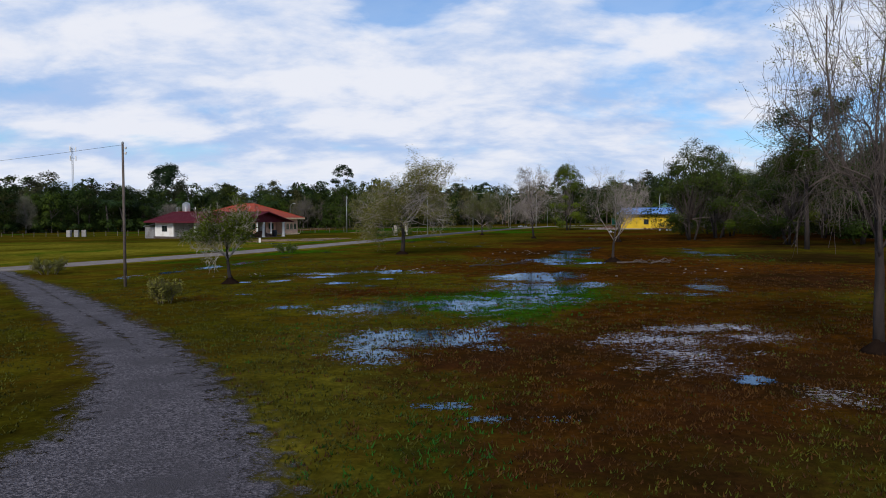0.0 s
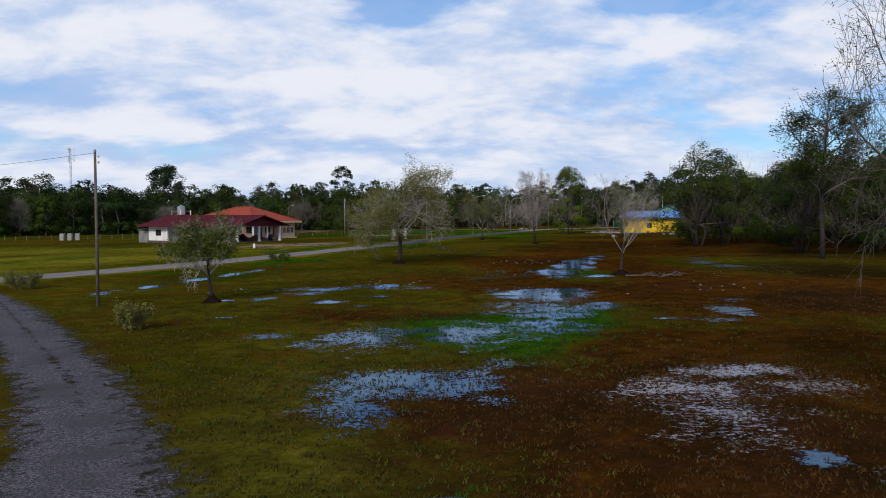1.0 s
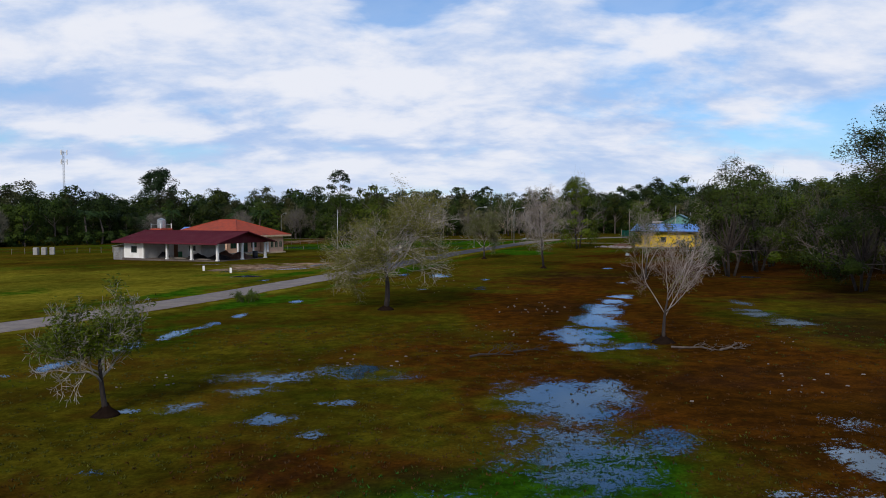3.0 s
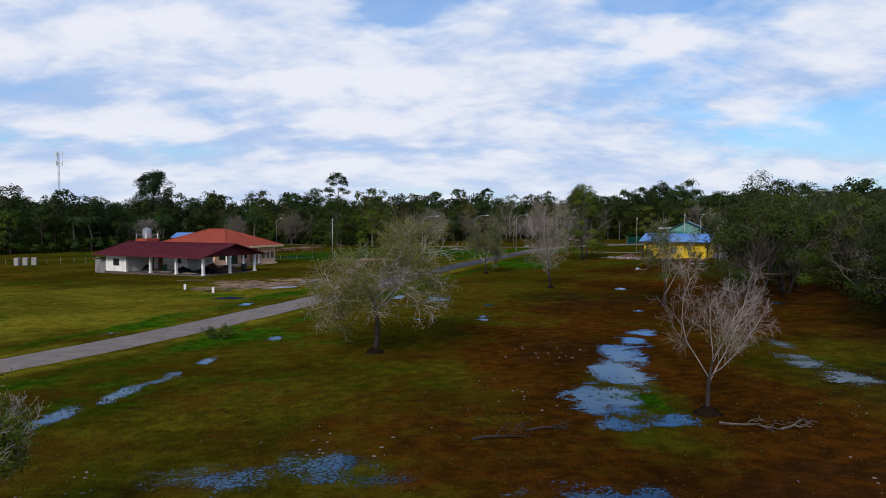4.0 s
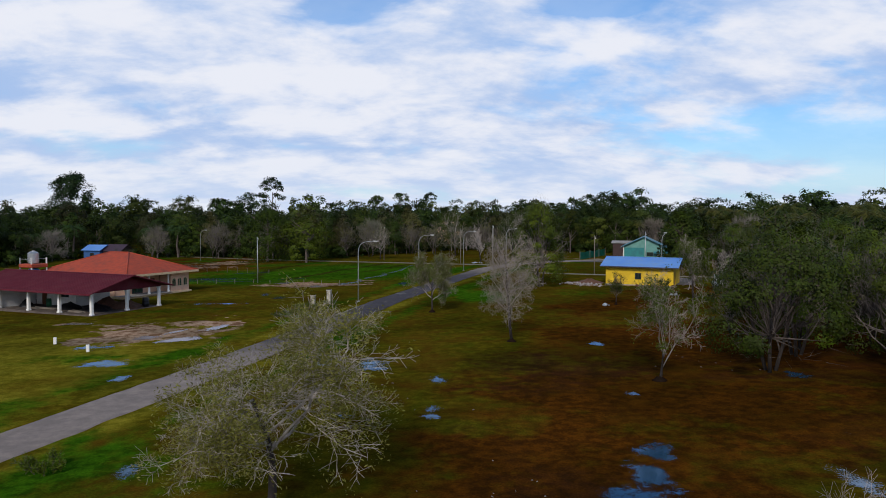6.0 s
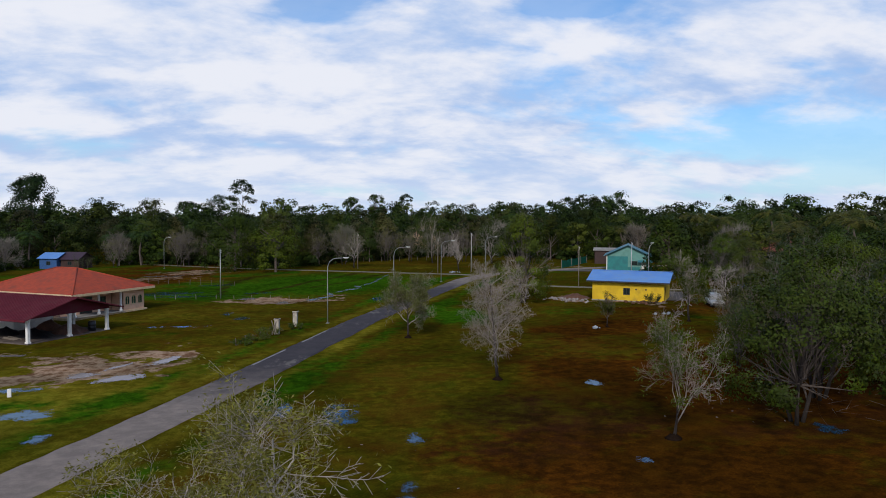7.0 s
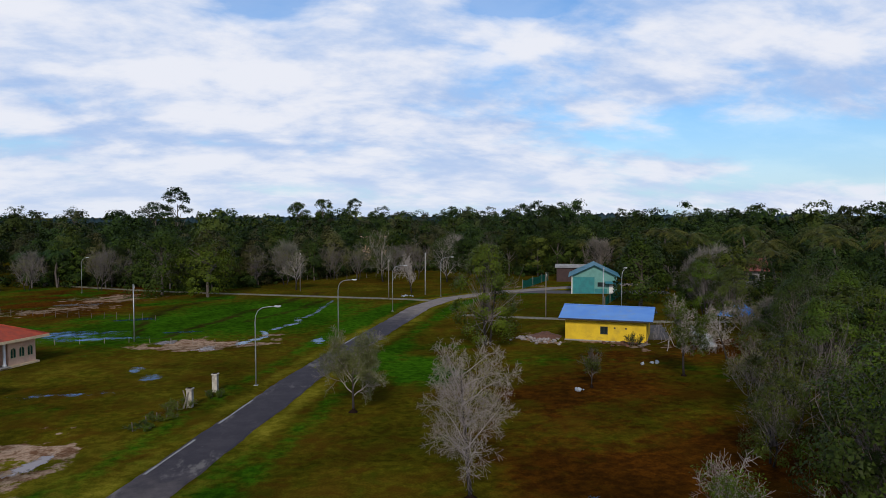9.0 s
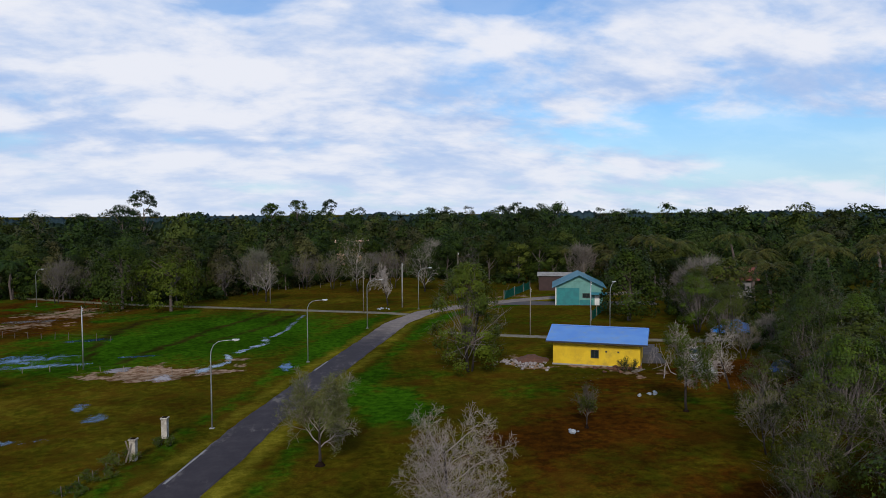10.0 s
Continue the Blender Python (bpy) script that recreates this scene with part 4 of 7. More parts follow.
def carport():
    house = empty("carport_house", HOUSE, "white annexe with open carport under a maroon metal gable roof", "house")
    # floor darker than the other concrete parts
    part("floor_slab", box(-20.6, 0.3, -0.3, 10.5, -0.5, 0.10, bevel=0.02), material("dark_concrete", (0.15, 0.12, 0.105), 0.9, second=(0.09, 0.07, 0.06), scale=1.4, dirt=(0.05, 0.035, 0.03), spec=0.1), house, "bare concrete carport floor")
    for x, y in ((0, 0), (-5.3, 0), (-10.6, 0), (-15.9, 0), (0, 5.1), (0, 10.2), (-5.3, 10.2), (-10.6, 10.2)):
        pillar(house, x, y, 2.62)
    wall_panel("wall", house, WHITE, (-20.5, 0.0), (-16.1, 0.0), 0.0, 2.62, [(1.75, 3.05, 0.95, 2.0)])
    window_unit(house, (-20.5, 0.0), (1, 0), 1.75, 0.95, 1.3, 1.05)
    wall_panel("wall", house, WHITE, (-16.0, 0.18), (-16.0, 5.0), 0.0, 2.62)
    wall_panel("wall", house, WHITE, (-15.85, 5.0), (-8.6, 5.0), 0.0, 2.62, [(1.0, 2.0, 0.1, 2.15), (4.6, 6.0, 1.2, 2.0)])
    window_unit(house, (-15.85, 5.0), (1, 0), 4.6, 1.2, 1.4, 0.8)
    door = part("door", box(-14.82, -13.88, 5.03, 5.09, 0.11, 2.13, bevel=0.01), WOOD, house, "brown wooden door")
    part("handle", box(-14.0, -13.95, 4.97, 5.02, 1.0, 1.12), STEEL, door)
    wall_panel("wall", house, WHITE, (-8.6, 5.15), (-8.6, 10.0), 0.0, 2.62)
    wall_panel("wall", house, WHITE, (-8.6, 10.2), (-20.5, 10.2), 0.0, 2.62)
    wall_panel("wall", house, WHITE, (-20.5, 10.05), (-20.5, 0.15), 0.0, 2.62)
    e, r, x0, x1 = 2.72, 4.42, -21.8, 1.3
    roof = part("roof", slab([(x0, -1.3, e), (x1, -1.3, e), (x1, 5.1, r), (x0, 5.1, r)], 0.10), MAROON, house, "maroon ribbed metal roof")
    part("roof_slope", slab([(x0, 5.1, r), (x1, 5.1, r), (x1, 11.5, e), (x0, 11.5, e)], 0.10), MAROON, roof)
    bm = bmesh.new()
    for k in range(58):
        x = x0 + 0.2 + k * 0.4
        for y0, y1, z0, z1 in ((-1.3, 5.06, e, r), (11.5, 5.14, e, r)):
            vs = [bm.verts.new(v) for v in ((x - 0.02, y0, z0 + 0.004), (x + 0.02, y0, z0 + 0.004), (x + 0.02, y1, z1 + 0.004), (x - 0.02, y1, z1 + 0.004), (x, y0, z0 + 0.04), (x, y1, z1 + 0.04))]
            for f in ((0, 4, 5, 3), (4, 1, 2, 5), (0, 1, 4), (3, 5, 2)):
                bm.faces.new([vs[i] for i in f])
    part("ribbing", bm, MAROON, roof)
    part("ridge_cap", box(x0, x1 + 0.02, 4.92, 5.28, r - 0.03, r + 0.05, bevel=0.02), MAROON, roof)
    for x in (0.15, -20.45):
        bm = bmesh.new()
        pts = [(-0.2, 2.62), (10.4, 2.62), (10.4, 2.90), (5.1, 4.28), (-0.2, 2.90)]
        a = [bm.verts.new((x - 0.05, y, z)) for y, z in pts]
        b = [bm.verts.new((x + 0.05, y, z)) for y, z in pts]
        bm.faces.new(a), bm.faces.new(b[::-1])
        for k in range(5):
            bm.faces.new((a[k], b[k], b[(k + 1) % 5], a[(k + 1) % 5]))
        bmesh.ops.recalc_face_normals(bm, faces=bm.faces)
        part("gable", bm, MAROON if x > 0 else WHITE, house, "dark maroon gable boarding" if x > 0 else "")
    for y in (-0.05, 10.25):
        part("roof_beam", box(-16, 0.1, y - 0.08, y + 0.08, 2.625, 2.80), MAROON, house)
    for k in range(4):
        x = -1.2 - 4.2 * k
        part("truss", box(x - 0.05, x + 0.05, 0.1, 10.1, 2.64, 2.78), DARKWALL, house)
    part("fascia", box(x0, x1, -1.36, -1.31, e - 0.2, e + 0.02), MAROON, house)


carport()


def heap(x, y, sx, sy, h, mat, label, seed, name="mound", category="pile", turn=0.0):
    """A lumpy mound with an uneven foot."""
    rng = random.Random(seed)
    verts, faces, rings, spokes = [(0, 0, h)], [], 6, 20
    for r in range(1, rings + 1):
        for s in range(spokes):
            a, f = s * math.tau / spokes, r / rings
            k = 1 + 0.25 * noise2(math.cos(a) * 2, math.sin(a) * 2, 1.0, seed)
            z = h * (1 - f) ** 0.8 * (1 + 0.35 * noise2(math.cos(a) * f * 4, math.sin(a) * f * 4, 1.0, seed + 3.0))
            verts.append((math.cos(a) * sx * f * k, math.sin(a) * sy * f * k, max(-0.02, z) if r < rings else -0.02))
    faces = [(0, 1 + s, 1 + (s + 1) % spokes) for s in range(spokes)]
    for r in range(rings - 1):
        for s in range(spokes):
            a, b = 1 + r * spokes + s, 1 + r * spokes + (s + 1) % spokes
            faces.append((a, a + spokes, b + spokes, b))
    ob = mesh_object(name, verts, faces, mat, smooth=True)
    ob.matrix_basis = pose(x, y, land(x), 0, 0, turn)
    return tagged(ob, label, category)


def in_house(x, y, z=0.0):
    v = HOUSE @ Vector((x, y, z))
    return v.x, v.y


for k, (x, y, sx, sy, h, mat, label) in enumerate((
        (-3.2, 3.5, 2.2, 1.6, 0.9, BLACK, "black plastic sheet heaped over building materials"),
        (-7.6, 3.2, 2.0, 1.3, 0.8, BLACK, "black tarpaulin bundle on the carport floor"),
        (-2.5, 7.2, 2.2, 2.0, 1.0, REDSOIL, "heap of reddish brown soil in the carport"),
        (-6.2, 7.6, 1.8, 1.6, 1.1, REDSOIL, "heap of brown sand in the carport"),
        (-14.3, 2.4, 1.1, 0.8, 1.0, BLACK, "black bulky bundle beside the annexe wall"))):
    heap(*in_house(x, y), sx, sy, h, mat, label, k + 2.5, turn=HOUSE_TURN).location.z = land(-34.0) + 0.10


def floor_lift(x):
    """How far the carport floor lies above the land at x."""
    return 0.10 + land(-34.0) - land(x)


def stack_of_planks(x, y, count, length, seed, turn, z=None):
    rng = random.Random(seed)
    pile = empty("plank_stack", pose(x, y, floor_lift(x) if z is None else z, 0, 0, turn), "untidy stack of grey timber planks", "planks", "planks in the carport")
    for k in range(count):
        px, py, a = rng.uniform(-0.3, 0.3), rng.uniform(-0.35, 0.35), rng.uniform(-0.12, 0.12)
        part("plank", box(px - length / 2, px + length / 2, py - 0.08, py + 0.08, 0.05 * (k // 3), 0.05 * (k // 3) + 0.045, turn=a), TIMBER, pile)


stack_of_planks(*in_house(-10.2, 2.0), 12, 3.6, 4, HOUSE_TURN + 8)
stack_of_planks(*in_house(-4.2, 1.4), 8, 2.8, 6, HOUSE_TURN - 12)


def drum(x, y, mat, label, h=0.95, r=0.32):
    base = empty("barrel", pose(x, y, floor_lift(x)), label, "barrel")
    part("body", lathe([(r * 0.93, 0), (r, 0.05), (r, h * 0.33), (r * 1.05, h * 0.35), (r, h * 0.37), (r, h * 0.66), (r * 1.05, h * 0.68), (r, h * 0.7), (r, h - 0.04), (r * 0.93, h)], 14), mat, base, smooth=True)
    part("lid", lathe([(r * 0.8, h), (r * 0.8, h + 0.03)], 14), mat, base)


drum(*in_house(-12.0, 3.8), material("green_plastic", (0.02, 0.13, 0.05), 0.5), "green plastic barrel standing in the carport")
drum(*in_house(-0.9, 8.9), BLACK, "dark barrel at the carport's back", 1.1, 0.42)


def peach_house():
    house = empty("bungalow", HOUSE, "peach plastered bungalow with an orange hipped roof, porch and arched windows", "house")
    part("plinth", box(-26.6, -9.9, 14.0, 26.7, -0.5, 0.28, bevel=0.03), CREAM, house, "cream porch plinth")
    z0, z1 = 0.28, 3.2
    # porch wall, set back, then the bay with arched windows
    wall_panel("wall", house, PEACH, (-12.4, 14.4), (-12.4, 22.6), z0, z1, [(0.8, 2.2, 1.1, 2.3), (3.0, 5.0, 0.3, 2.45), (5.9, 7.3, 1.1, 2.3)])
    window_unit(house, (-12.4, 14.4), (0, 1), 0.8, 1.1, 1.4, 1.2, glass=GREENGLASS)
    door = window_unit(house, (-12.4, 14.4), (0, 1), 3.0, 0.3, 2.0, 2.15, glass=GREENGLASS, panes=4)
    door.name = "glass_door"
    window_unit(house, (-12.4, 14.4), (0, 1), 5.9, 1.1, 1.4, 1.2, glass=GREENGLASS)
    wall_panel("wall", house, PEACH, (-12.25, 22.6), (-10.2, 22.6), z0, z1)
    wall_panel("bay_wall", house, PEACH, (-10.2, 22.6), (-10.2, 26.4), z0, z1, [(0.35, 1.15, 1.0, 2.3), (1.5, 2.3, 1.0, 2.3), (2.65, 3.45, 1.0, 2.3)])
    for u in (0.35, 1.5, 2.65):
        window_unit(house, (-10.2, 22.6), (0, 1), u, 1.0, 0.8, 1.3, arch=True, glass=GREENGLASS, frame=CREAM)
    for u in (0.35, 1.5, 2.65):     # wall corners above the arches
        for sgn in (-1, 1):
            bm = bmesh.new()
            cy, r = 22.6 + u + 0.4, 0.41
            pts = [(cy + sgn * r, 2.3 - 0.4), (cy + sgn * r, 2.31), (cy, 2.31)] + [(cy + sgn * r * math.cos(a), 1.9 + r * math.sin(a)) for a in np.linspace(math.pi / 2, 0, 6)[:-1]]
            front, back = [bm.verts.new((-10.185, y, z)) for y, z in pts], [bm.verts.new((-10.3, y, z)) for y, z in pts]
            bm.faces.new(front), bm.faces.new(back[::-1])
            for k in range(len(pts)):
                bm.faces.new((front[k], back[k], back[(k + 1) % len(pts)], front[(k + 1) % len(pts)]))
            bmesh.ops.recalc_face_normals(bm, faces=bm.faces)
            part("spandrel", bm, PEACH, house)
    wall_panel("wall", house, PEACH, (-26.0, 14.4), (-12.4, 14.4), z0, z1, [(3, 4.3, 1.1, 2.3), (8.5, 9.8, 1.1, 2.3)])
    window_unit(house, (-26.0, 14.4), (1, 0), 3, 1.1, 1.3, 1.2)
    window_unit(house, (-26.0, 14.4), (1, 0), 8.5, 1.1, 1.3, 1.2)
    wall_panel("wall", house, PEACH, (-10.35, 26.4), (-26.0, 26.4), z0, z1)
    wall_panel("wall", house, PEACH, (-26.0, 26.25), (-26.0, 14.55), z0, z1)
    for y in (14.7, 18.5, 22.2):
        bm = lathe([(0.22, 0.28), (0.22, 0.5), (0.16, 0.55), (0.145, 2.8), (0.22, 2.9), (0.22, 3.2)], 12, (-10.2, y))
        part("porch_column", bm, WHITE, house, "round white porch column", smooth=True)
    part("porch_floor", box(-12.25, -9.5, 14.1, 22.5, 0.281, 0.31), CONCRETE, house)
    x0, x1, y0, y1, e, r = -27.0, -9.1, 13.4, 27.4, 3.34, 6.1
    part("soffit", box(x0 + 0.02, x1 - 0.02, y0 + 0.02, y1 - 0.02, e - 0.14, e - 0.06), CREAM, house)
    for f in ((x0, x1, y0 - 0.03, y0 + 0.02), (x0, x1, y1 - 0.02, y1 + 0.03), (x1 - 0.02, x1 + 0.03, y0, y1), (x0 - 0.03, x0 + 0.02, y0, y1)):
        part("fascia", box(*f, e - 0.28, e + 0.03), CREAM, house, "cream fascia board")
    ym = (y0 + y1) / 2
    a, b = (x0 + 7.0, ym, r), (x1 - 7.0, ym, r)
    roof = part("roof", slab([(x0, y0, e), (x1, y0, e), b, a], 0.06), ORANGE, house, "orange-red tiled hipped roof")
    part("roof_slope", slab([(x1, y1, e), (x0, y1, e), a, b], 0.06), ORANGE, roof)
    part("roof_hip", slab([(x1, y0, e), (x1, y1, e), b], 0.06), ORANGE, roof)
    part("roof_hip", slab([(x0, y1, e), (x0, y0, e), a], 0.06), ORANGE, roof)
    for p, q in ((a, b), (b, (x1, y0, e)), (b, (x1, y1, e)), (a, (x0, y0, e)), (a, (x0, y1, e))):
        tube_part("ridge_tiles", [(p[0], p[1], p[2] + 0.01), (q[0], q[1], q[2] + 0.01)], [0.1, 0.1], ORANGE, roof, 6)


peach_house()


def water_tower():
    stand = empty("water_tank_stand", pose(-51.7, 141.5, 0, 0, 0, HOUSE_TURN), "steel water tank over a blue tank on a tall frame", "water tank")
    for x in (-1.2, 1.2):
        for y in (-1.2, 1.2):
            part("leg", box(x - 0.07, x + 0.07, y - 0.07, y + 0.07, 0, 5.7), STEEL if x < 0 else WHITE, stand)
    part("platform", box(-1.3, 1.3, -1.3, 1.3, 2.9, 3.0), TIMBER, stand)
    part("deck", box(-1.38, 1.38, -1.38, 1.38, 4.28, 4.84, bevel=0.12), ORANGE, stand, "orange-red boarded upper deck")
    for y in (-1.2, 1.2):
        part("rail", box(-1.12, 1.12, y - 0.03, y + 0.03, 5.5, 5.56), STEEL, stand)
    part("tank", lathe([(0.68, 4.86), (0.74, 4.95), (0.74, 5.2), (0.78, 5.23), (0.74, 5.26), (0.74, 5.55), (0.78, 5.58), (0.74, 5.61), (0.74, 5.9), (0.78, 5.93), (0.74, 5.96), (0.74, 6.35), (0.42, 6.58), (0.2, 6.64), (0.2, 6.74)], 18), TANKSTEEL, stand, "ribbed stainless steel tank", smooth=False)
    part("lower_tank", lathe([(0.76, 3.01), (0.82, 3.1), (0.82, 3.9), (0.6, 4.12), (0.25, 4.2)], 18), BLUEPLASTIC, stand, "blue plastic tank")


water_tower()


def side_store():
    store = empty("lean_to_store", HOUSE, "low pale corrugated store against the annexe wall", "shed")
    part("wall", box(-23.6, -20.75, 0.4, 3.2, -0.5, 1.75, bevel=0.03), GREYWALL, store)
    part("roof", slab([(-23.8, 0.2, 1.86), (-20.72, 0.2, 2.3), (-20.72, 3.4, 2.3), (-23.8, 3.4, 1.86)], 0.05), STEEL, store)
    for k in range(9):
        x = -23.45 + k * 0.31
        part("rib", box(x - 0.03, x + 0.03, 0.37, 0.398, 0.02, 1.7), STEEL, store)


side_store()


def yellow_house():
    house = empty("yellow_house", pose(34.0, 143.5, 0, 0, 0, -29.3), "bright yellow plastered bungalow with a blue metal gable roof", "house")
    L, D, e, r = 10.2, 7.2, 3.12, 4.25
    part("plinth", box(-0.08, L + 0.08, -0.08, D + 0.08, -0.4, 0.18, bevel=0.02), CONCRETE, house)
    wall_panel("wall", house, YELLOW, (0, 0), (L, 0), 0.18, e, [(4.5, 5.45, 1.0, 2.0)])
    win = window_unit(house, (0, 0), (1, 0), 4.5, 1.0, 0.95, 1.0, panes=2)
    for u in (6.2, 7.6):
        part("vent", box(u, u + 0.22, -0.03, 0.02, 1.75, 1.95), FRAME, house)
    wall_panel("wall", house, YELLOW, (L, 0.15), (L, D), 0.18, e, [(1.2, 2.2, 0.2, 2.2)])
    wall_panel("wall", house, YELLOW, (L - 0.15, D), (0, D), 0.18, e)
    wall_panel("wall", house, YELLOW, (0, D - 0.15), (0, 0.15), 0.18, e)
    part("door", box(L - 0.09, L - 0.04, 1.36, 2.34, 0.19, 2.19), WOOD, house)
    for x in (0.08, L - 0.08):
        bm = bmesh.new()
        pts = [(0.02, e), (D - 0.02, e), (D / 2, r - 0.12)]
        a = [bm.verts.new((x - 0.06, y, z)) for y, z in pts]
        b = [bm.verts.new((x + 0.06, y, z)) for y, z in pts]
        bm.faces.new(a), bm.faces.new(b[::-1])
        for k in range(3):
            bm.faces.new((a[k], b[k], b[(k + 1) % 3], a[(k + 1) % 3]))
        bmesh.ops.recalc_face_normals(bm, faces=bm.faces)
        part("gable", bm, YELLOW, house)
    x0, x1 = -0.75, L + 0.85
    drop = 0.8 * (r - e) / (D / 2)
    roof = part("roof", slab([(x0, -0.8, e - drop + 0.12), (x1, -0.8, e - drop + 0.12), (x1, D / 2, r), (x0, D / 2, r)], 0.06), BLUEROOF, house, "pale blue metal roof sheets")
    part("roof_slope", slab([(x1, D + 0.8, e - drop + 0.12), (x0, D + 0.8, e - drop + 0.12), (x0, D / 2, r), (x1, D / 2, r)], 0.06), BLUEROOF, roof)
    part("ridge_cap", box(x0, x1, D / 2 - 0.2, D / 2 + 0.2, r - 0.03, r + 0.05, bevel=0.02), BLUEROOF, roof)
    part("fascia", box(x0, x1, -0.86, -0.81, e - drop - 0.05, e - drop + 0.13), FRAME, house)


yellow_house()


def rubble(x, y, sx, sy, count, label, seed, mat=None):
    """A heap of broken lumps, each with its own shape, in one mesh."""
    rng = random.Random(seed)
    bm = bmesh.new()
    for _ in range(count):
        px, py, s = rng.gauss(0, sx / 2), rng.gauss(0, sy / 2), rng.uniform(0.08, 0.35)
        made = bmesh.ops.create_icosphere(bm, subdivisions=1, radius=s, matrix=Matrix.Translation((px, py, s * 0.35)) @ Matrix.Rotation(rng.uniform(0, 6), 4, "Z") @ Matrix.Diagonal((1, rng.uniform(0.5, 1), rng.uniform(0.4, 0.8), 1)))
        for v in made["verts"]:
            v.co += Vector((rng.uniform(-1, 1), rng.uniform(-1, 1), rng.uniform(-1, 1))) * s * 0.25
    me = bpy.data.meshes.new("rubble")
    bm.to_mesh(me)
    bm.free()
    me.materials.append(mat or RUBBLE)
    ob = new("rubble", me)
    ob.location = (x, y, land(x))
    return tagged(ob, label, "rubble", "rubble by the yellow house", "stuff")


rubble(31.0, 143.6, 2.6, 2.2, 60, "pale broken concrete dumped beside the yellow house", 3)
rubble(29.8, 146.0, 2.0, 2.0, 30, "pale stones on bare soil beside the yellow house", 5)
rubble(40.6, 138.6, 3.0, 1.4, 40, "loose bricks and boards under the yellow wall", 8, REDSOIL)
heap(32.2, 146.3, 2.4, 1.8, 0.7, REDSOIL, "low mound of reddish soil beside the yellow house", 31.5)
stack_of_planks(42.0, 137.2, 9, 1.8, 11, 40, 0.0)


def gabled_box(name, m, L, D, e, r, wall, roofmat, label, over=0.5, openings=(), front_ridge=False):
    """A simple shed: four walls, two gables and a pitched roof whose ridge runs along y (front_ridge) or x."""
    house = empty(name, m, label, "house")
    wall_panel("wall", house, wall, (0, 0), (L, 0), -0.4, e, openings)
    wall_panel("wall", house, wall, (L, 0.15), (L, D), -0.4, e)
    wall_panel("wall", house, wall, (L - 0.15, D), (0, D), -0.4, e)
    wall_panel("wall", house, wall, (0, D - 0.15), (0, 0.15), -0.4, e)
    for o in openings:
        window_unit(house, (0, 0), (1, 0), o[0], o[2], o[1] - o[0], o[3] - o[2])
    if front_ridge:
        ends = [[(0.02, y, e), (L - 0.02, y, e), (L / 2, y, r - 0.1)] for y in (0.06, D - 0.06)]
        k = over * (r - e) / (L / 2)
        sheets = [[(-over, -over, e - k + 0.1), (L / 2, -over, r), (L / 2, D + over, r), (-over, D + over, e - k + 0.1)], [(L / 2, -over, r), (L + over, -over, e - k + 0.1), (L + over, D + over, e - k + 0.1), (L / 2, D + over, r)]]
    else:
        ends = [[(x, 0.02, e), (x, D - 0.02, e), (x, D / 2, r - 0.1)] for x in (0.06, L - 0.06)]
        k = over * (r - e) / (D / 2)
        sheets = [[(-over, -over, e - k + 0.1), (L + over, -over, e - k + 0.1), (L + over, D / 2, r), (-over, D / 2, r)], [(L + over, D + over, e - k + 0.1), (-over, D + over, e - k + 0.1), (-over, D / 2, r), (L + over, D / 2, r)]]
    for tri in ends:
        bm = bmesh.new()
        d = Vector((0, 0.1, 0)) if front_ridge else Vector((0.1, 0, 0))
        a = [bm.verts.new(Vector(v) - d / 2) for v in tri]
        b = [bm.verts.new(Vector(v) + d / 2) for v in tri]
        bm.faces.new(a), bm.faces.new(b[::-1])
        for j in range(3):
            bm.faces.new((a[j], b[j], b[(j + 1) % 3], a[(j + 1) % 3]))
        bmesh.ops.recalc_face_normals(bm, faces=bm.faces)
        part("gable", bm, wall, house)
    roof = part("roof", slab(sheets[0], 0.07), roofmat, house)
    part("roof_slope", slab(sheets[1], 0.07), roofmat, roof)
    return house


teal = gabled_box("teal_house", pose(52.8, 193.2, 0, 0, 0, -20.5), 8.9, 11.0, 3.7, 5.9, MINT, TEALROOF, "mint and teal gabled house with a teal metal roof", 0.7, (), True)
part("shutter", box(0.3, 4.5, -0.06, -0.004, 0.1, 3.4), TEAL, teal, "large dark teal panel door")
part("low_wall", box(4.55, 7.0, -0.05, -0.004, 0.1, 1.1), TEAL, teal)
part("porch_roof", slab([(6.6, -1.2, 2.3), (9.6, -1.2, 2.3), (9.6, 0.0, 2.6), (6.6, 0.0, 2.6)], 0.08), TEALROOF, teal)
part("door", box(7.4, 8.3, -0.05, -0.004, 0.05, 2.1), WHITE, teal)
for z in (2.0,):
    window_unit(teal, (4.8, -0.03), (1, 0), 0.3, z - 0.5, 1.4, 0.9, glass=GLASS)
part("corner_post", box(-0.05, 0.12, -0.1, 0.1, 0, 3.7), WHITE, teal)

gabled_box("long_shed", pose(58.0, 218.0, 0, 0, 0, -20), 10, 6, 3.4, 4.0, DARKWALL, CONCRETE, "dark timber shed with a pale sheet roof", 0.4)
gabled_box("blue_cottage", pose(-84.0, 237.0, 0, 0, 0, -16), 5.0, 5.5, 2.9, 4.2, material("blue_wall", (0.03, 0.10, 0.28), 0.7), BLUEROOF, "small blue house with a bright blue roof by the wood", 0.5, [(2, 3.2, 1, 2)])
gabled_box("grey_cottage", pose(-78.6, 236.6, 0, 0, 0, -16), 5.2, 5.5, 2.7, 4.3, DARKWALL, material("dark_purple_roof", (0.05, 0.025, 0.04), 0.6), "dark board house with a dark purple roof by the wood", 0.5, [(2, 3.2, 1, 2)])
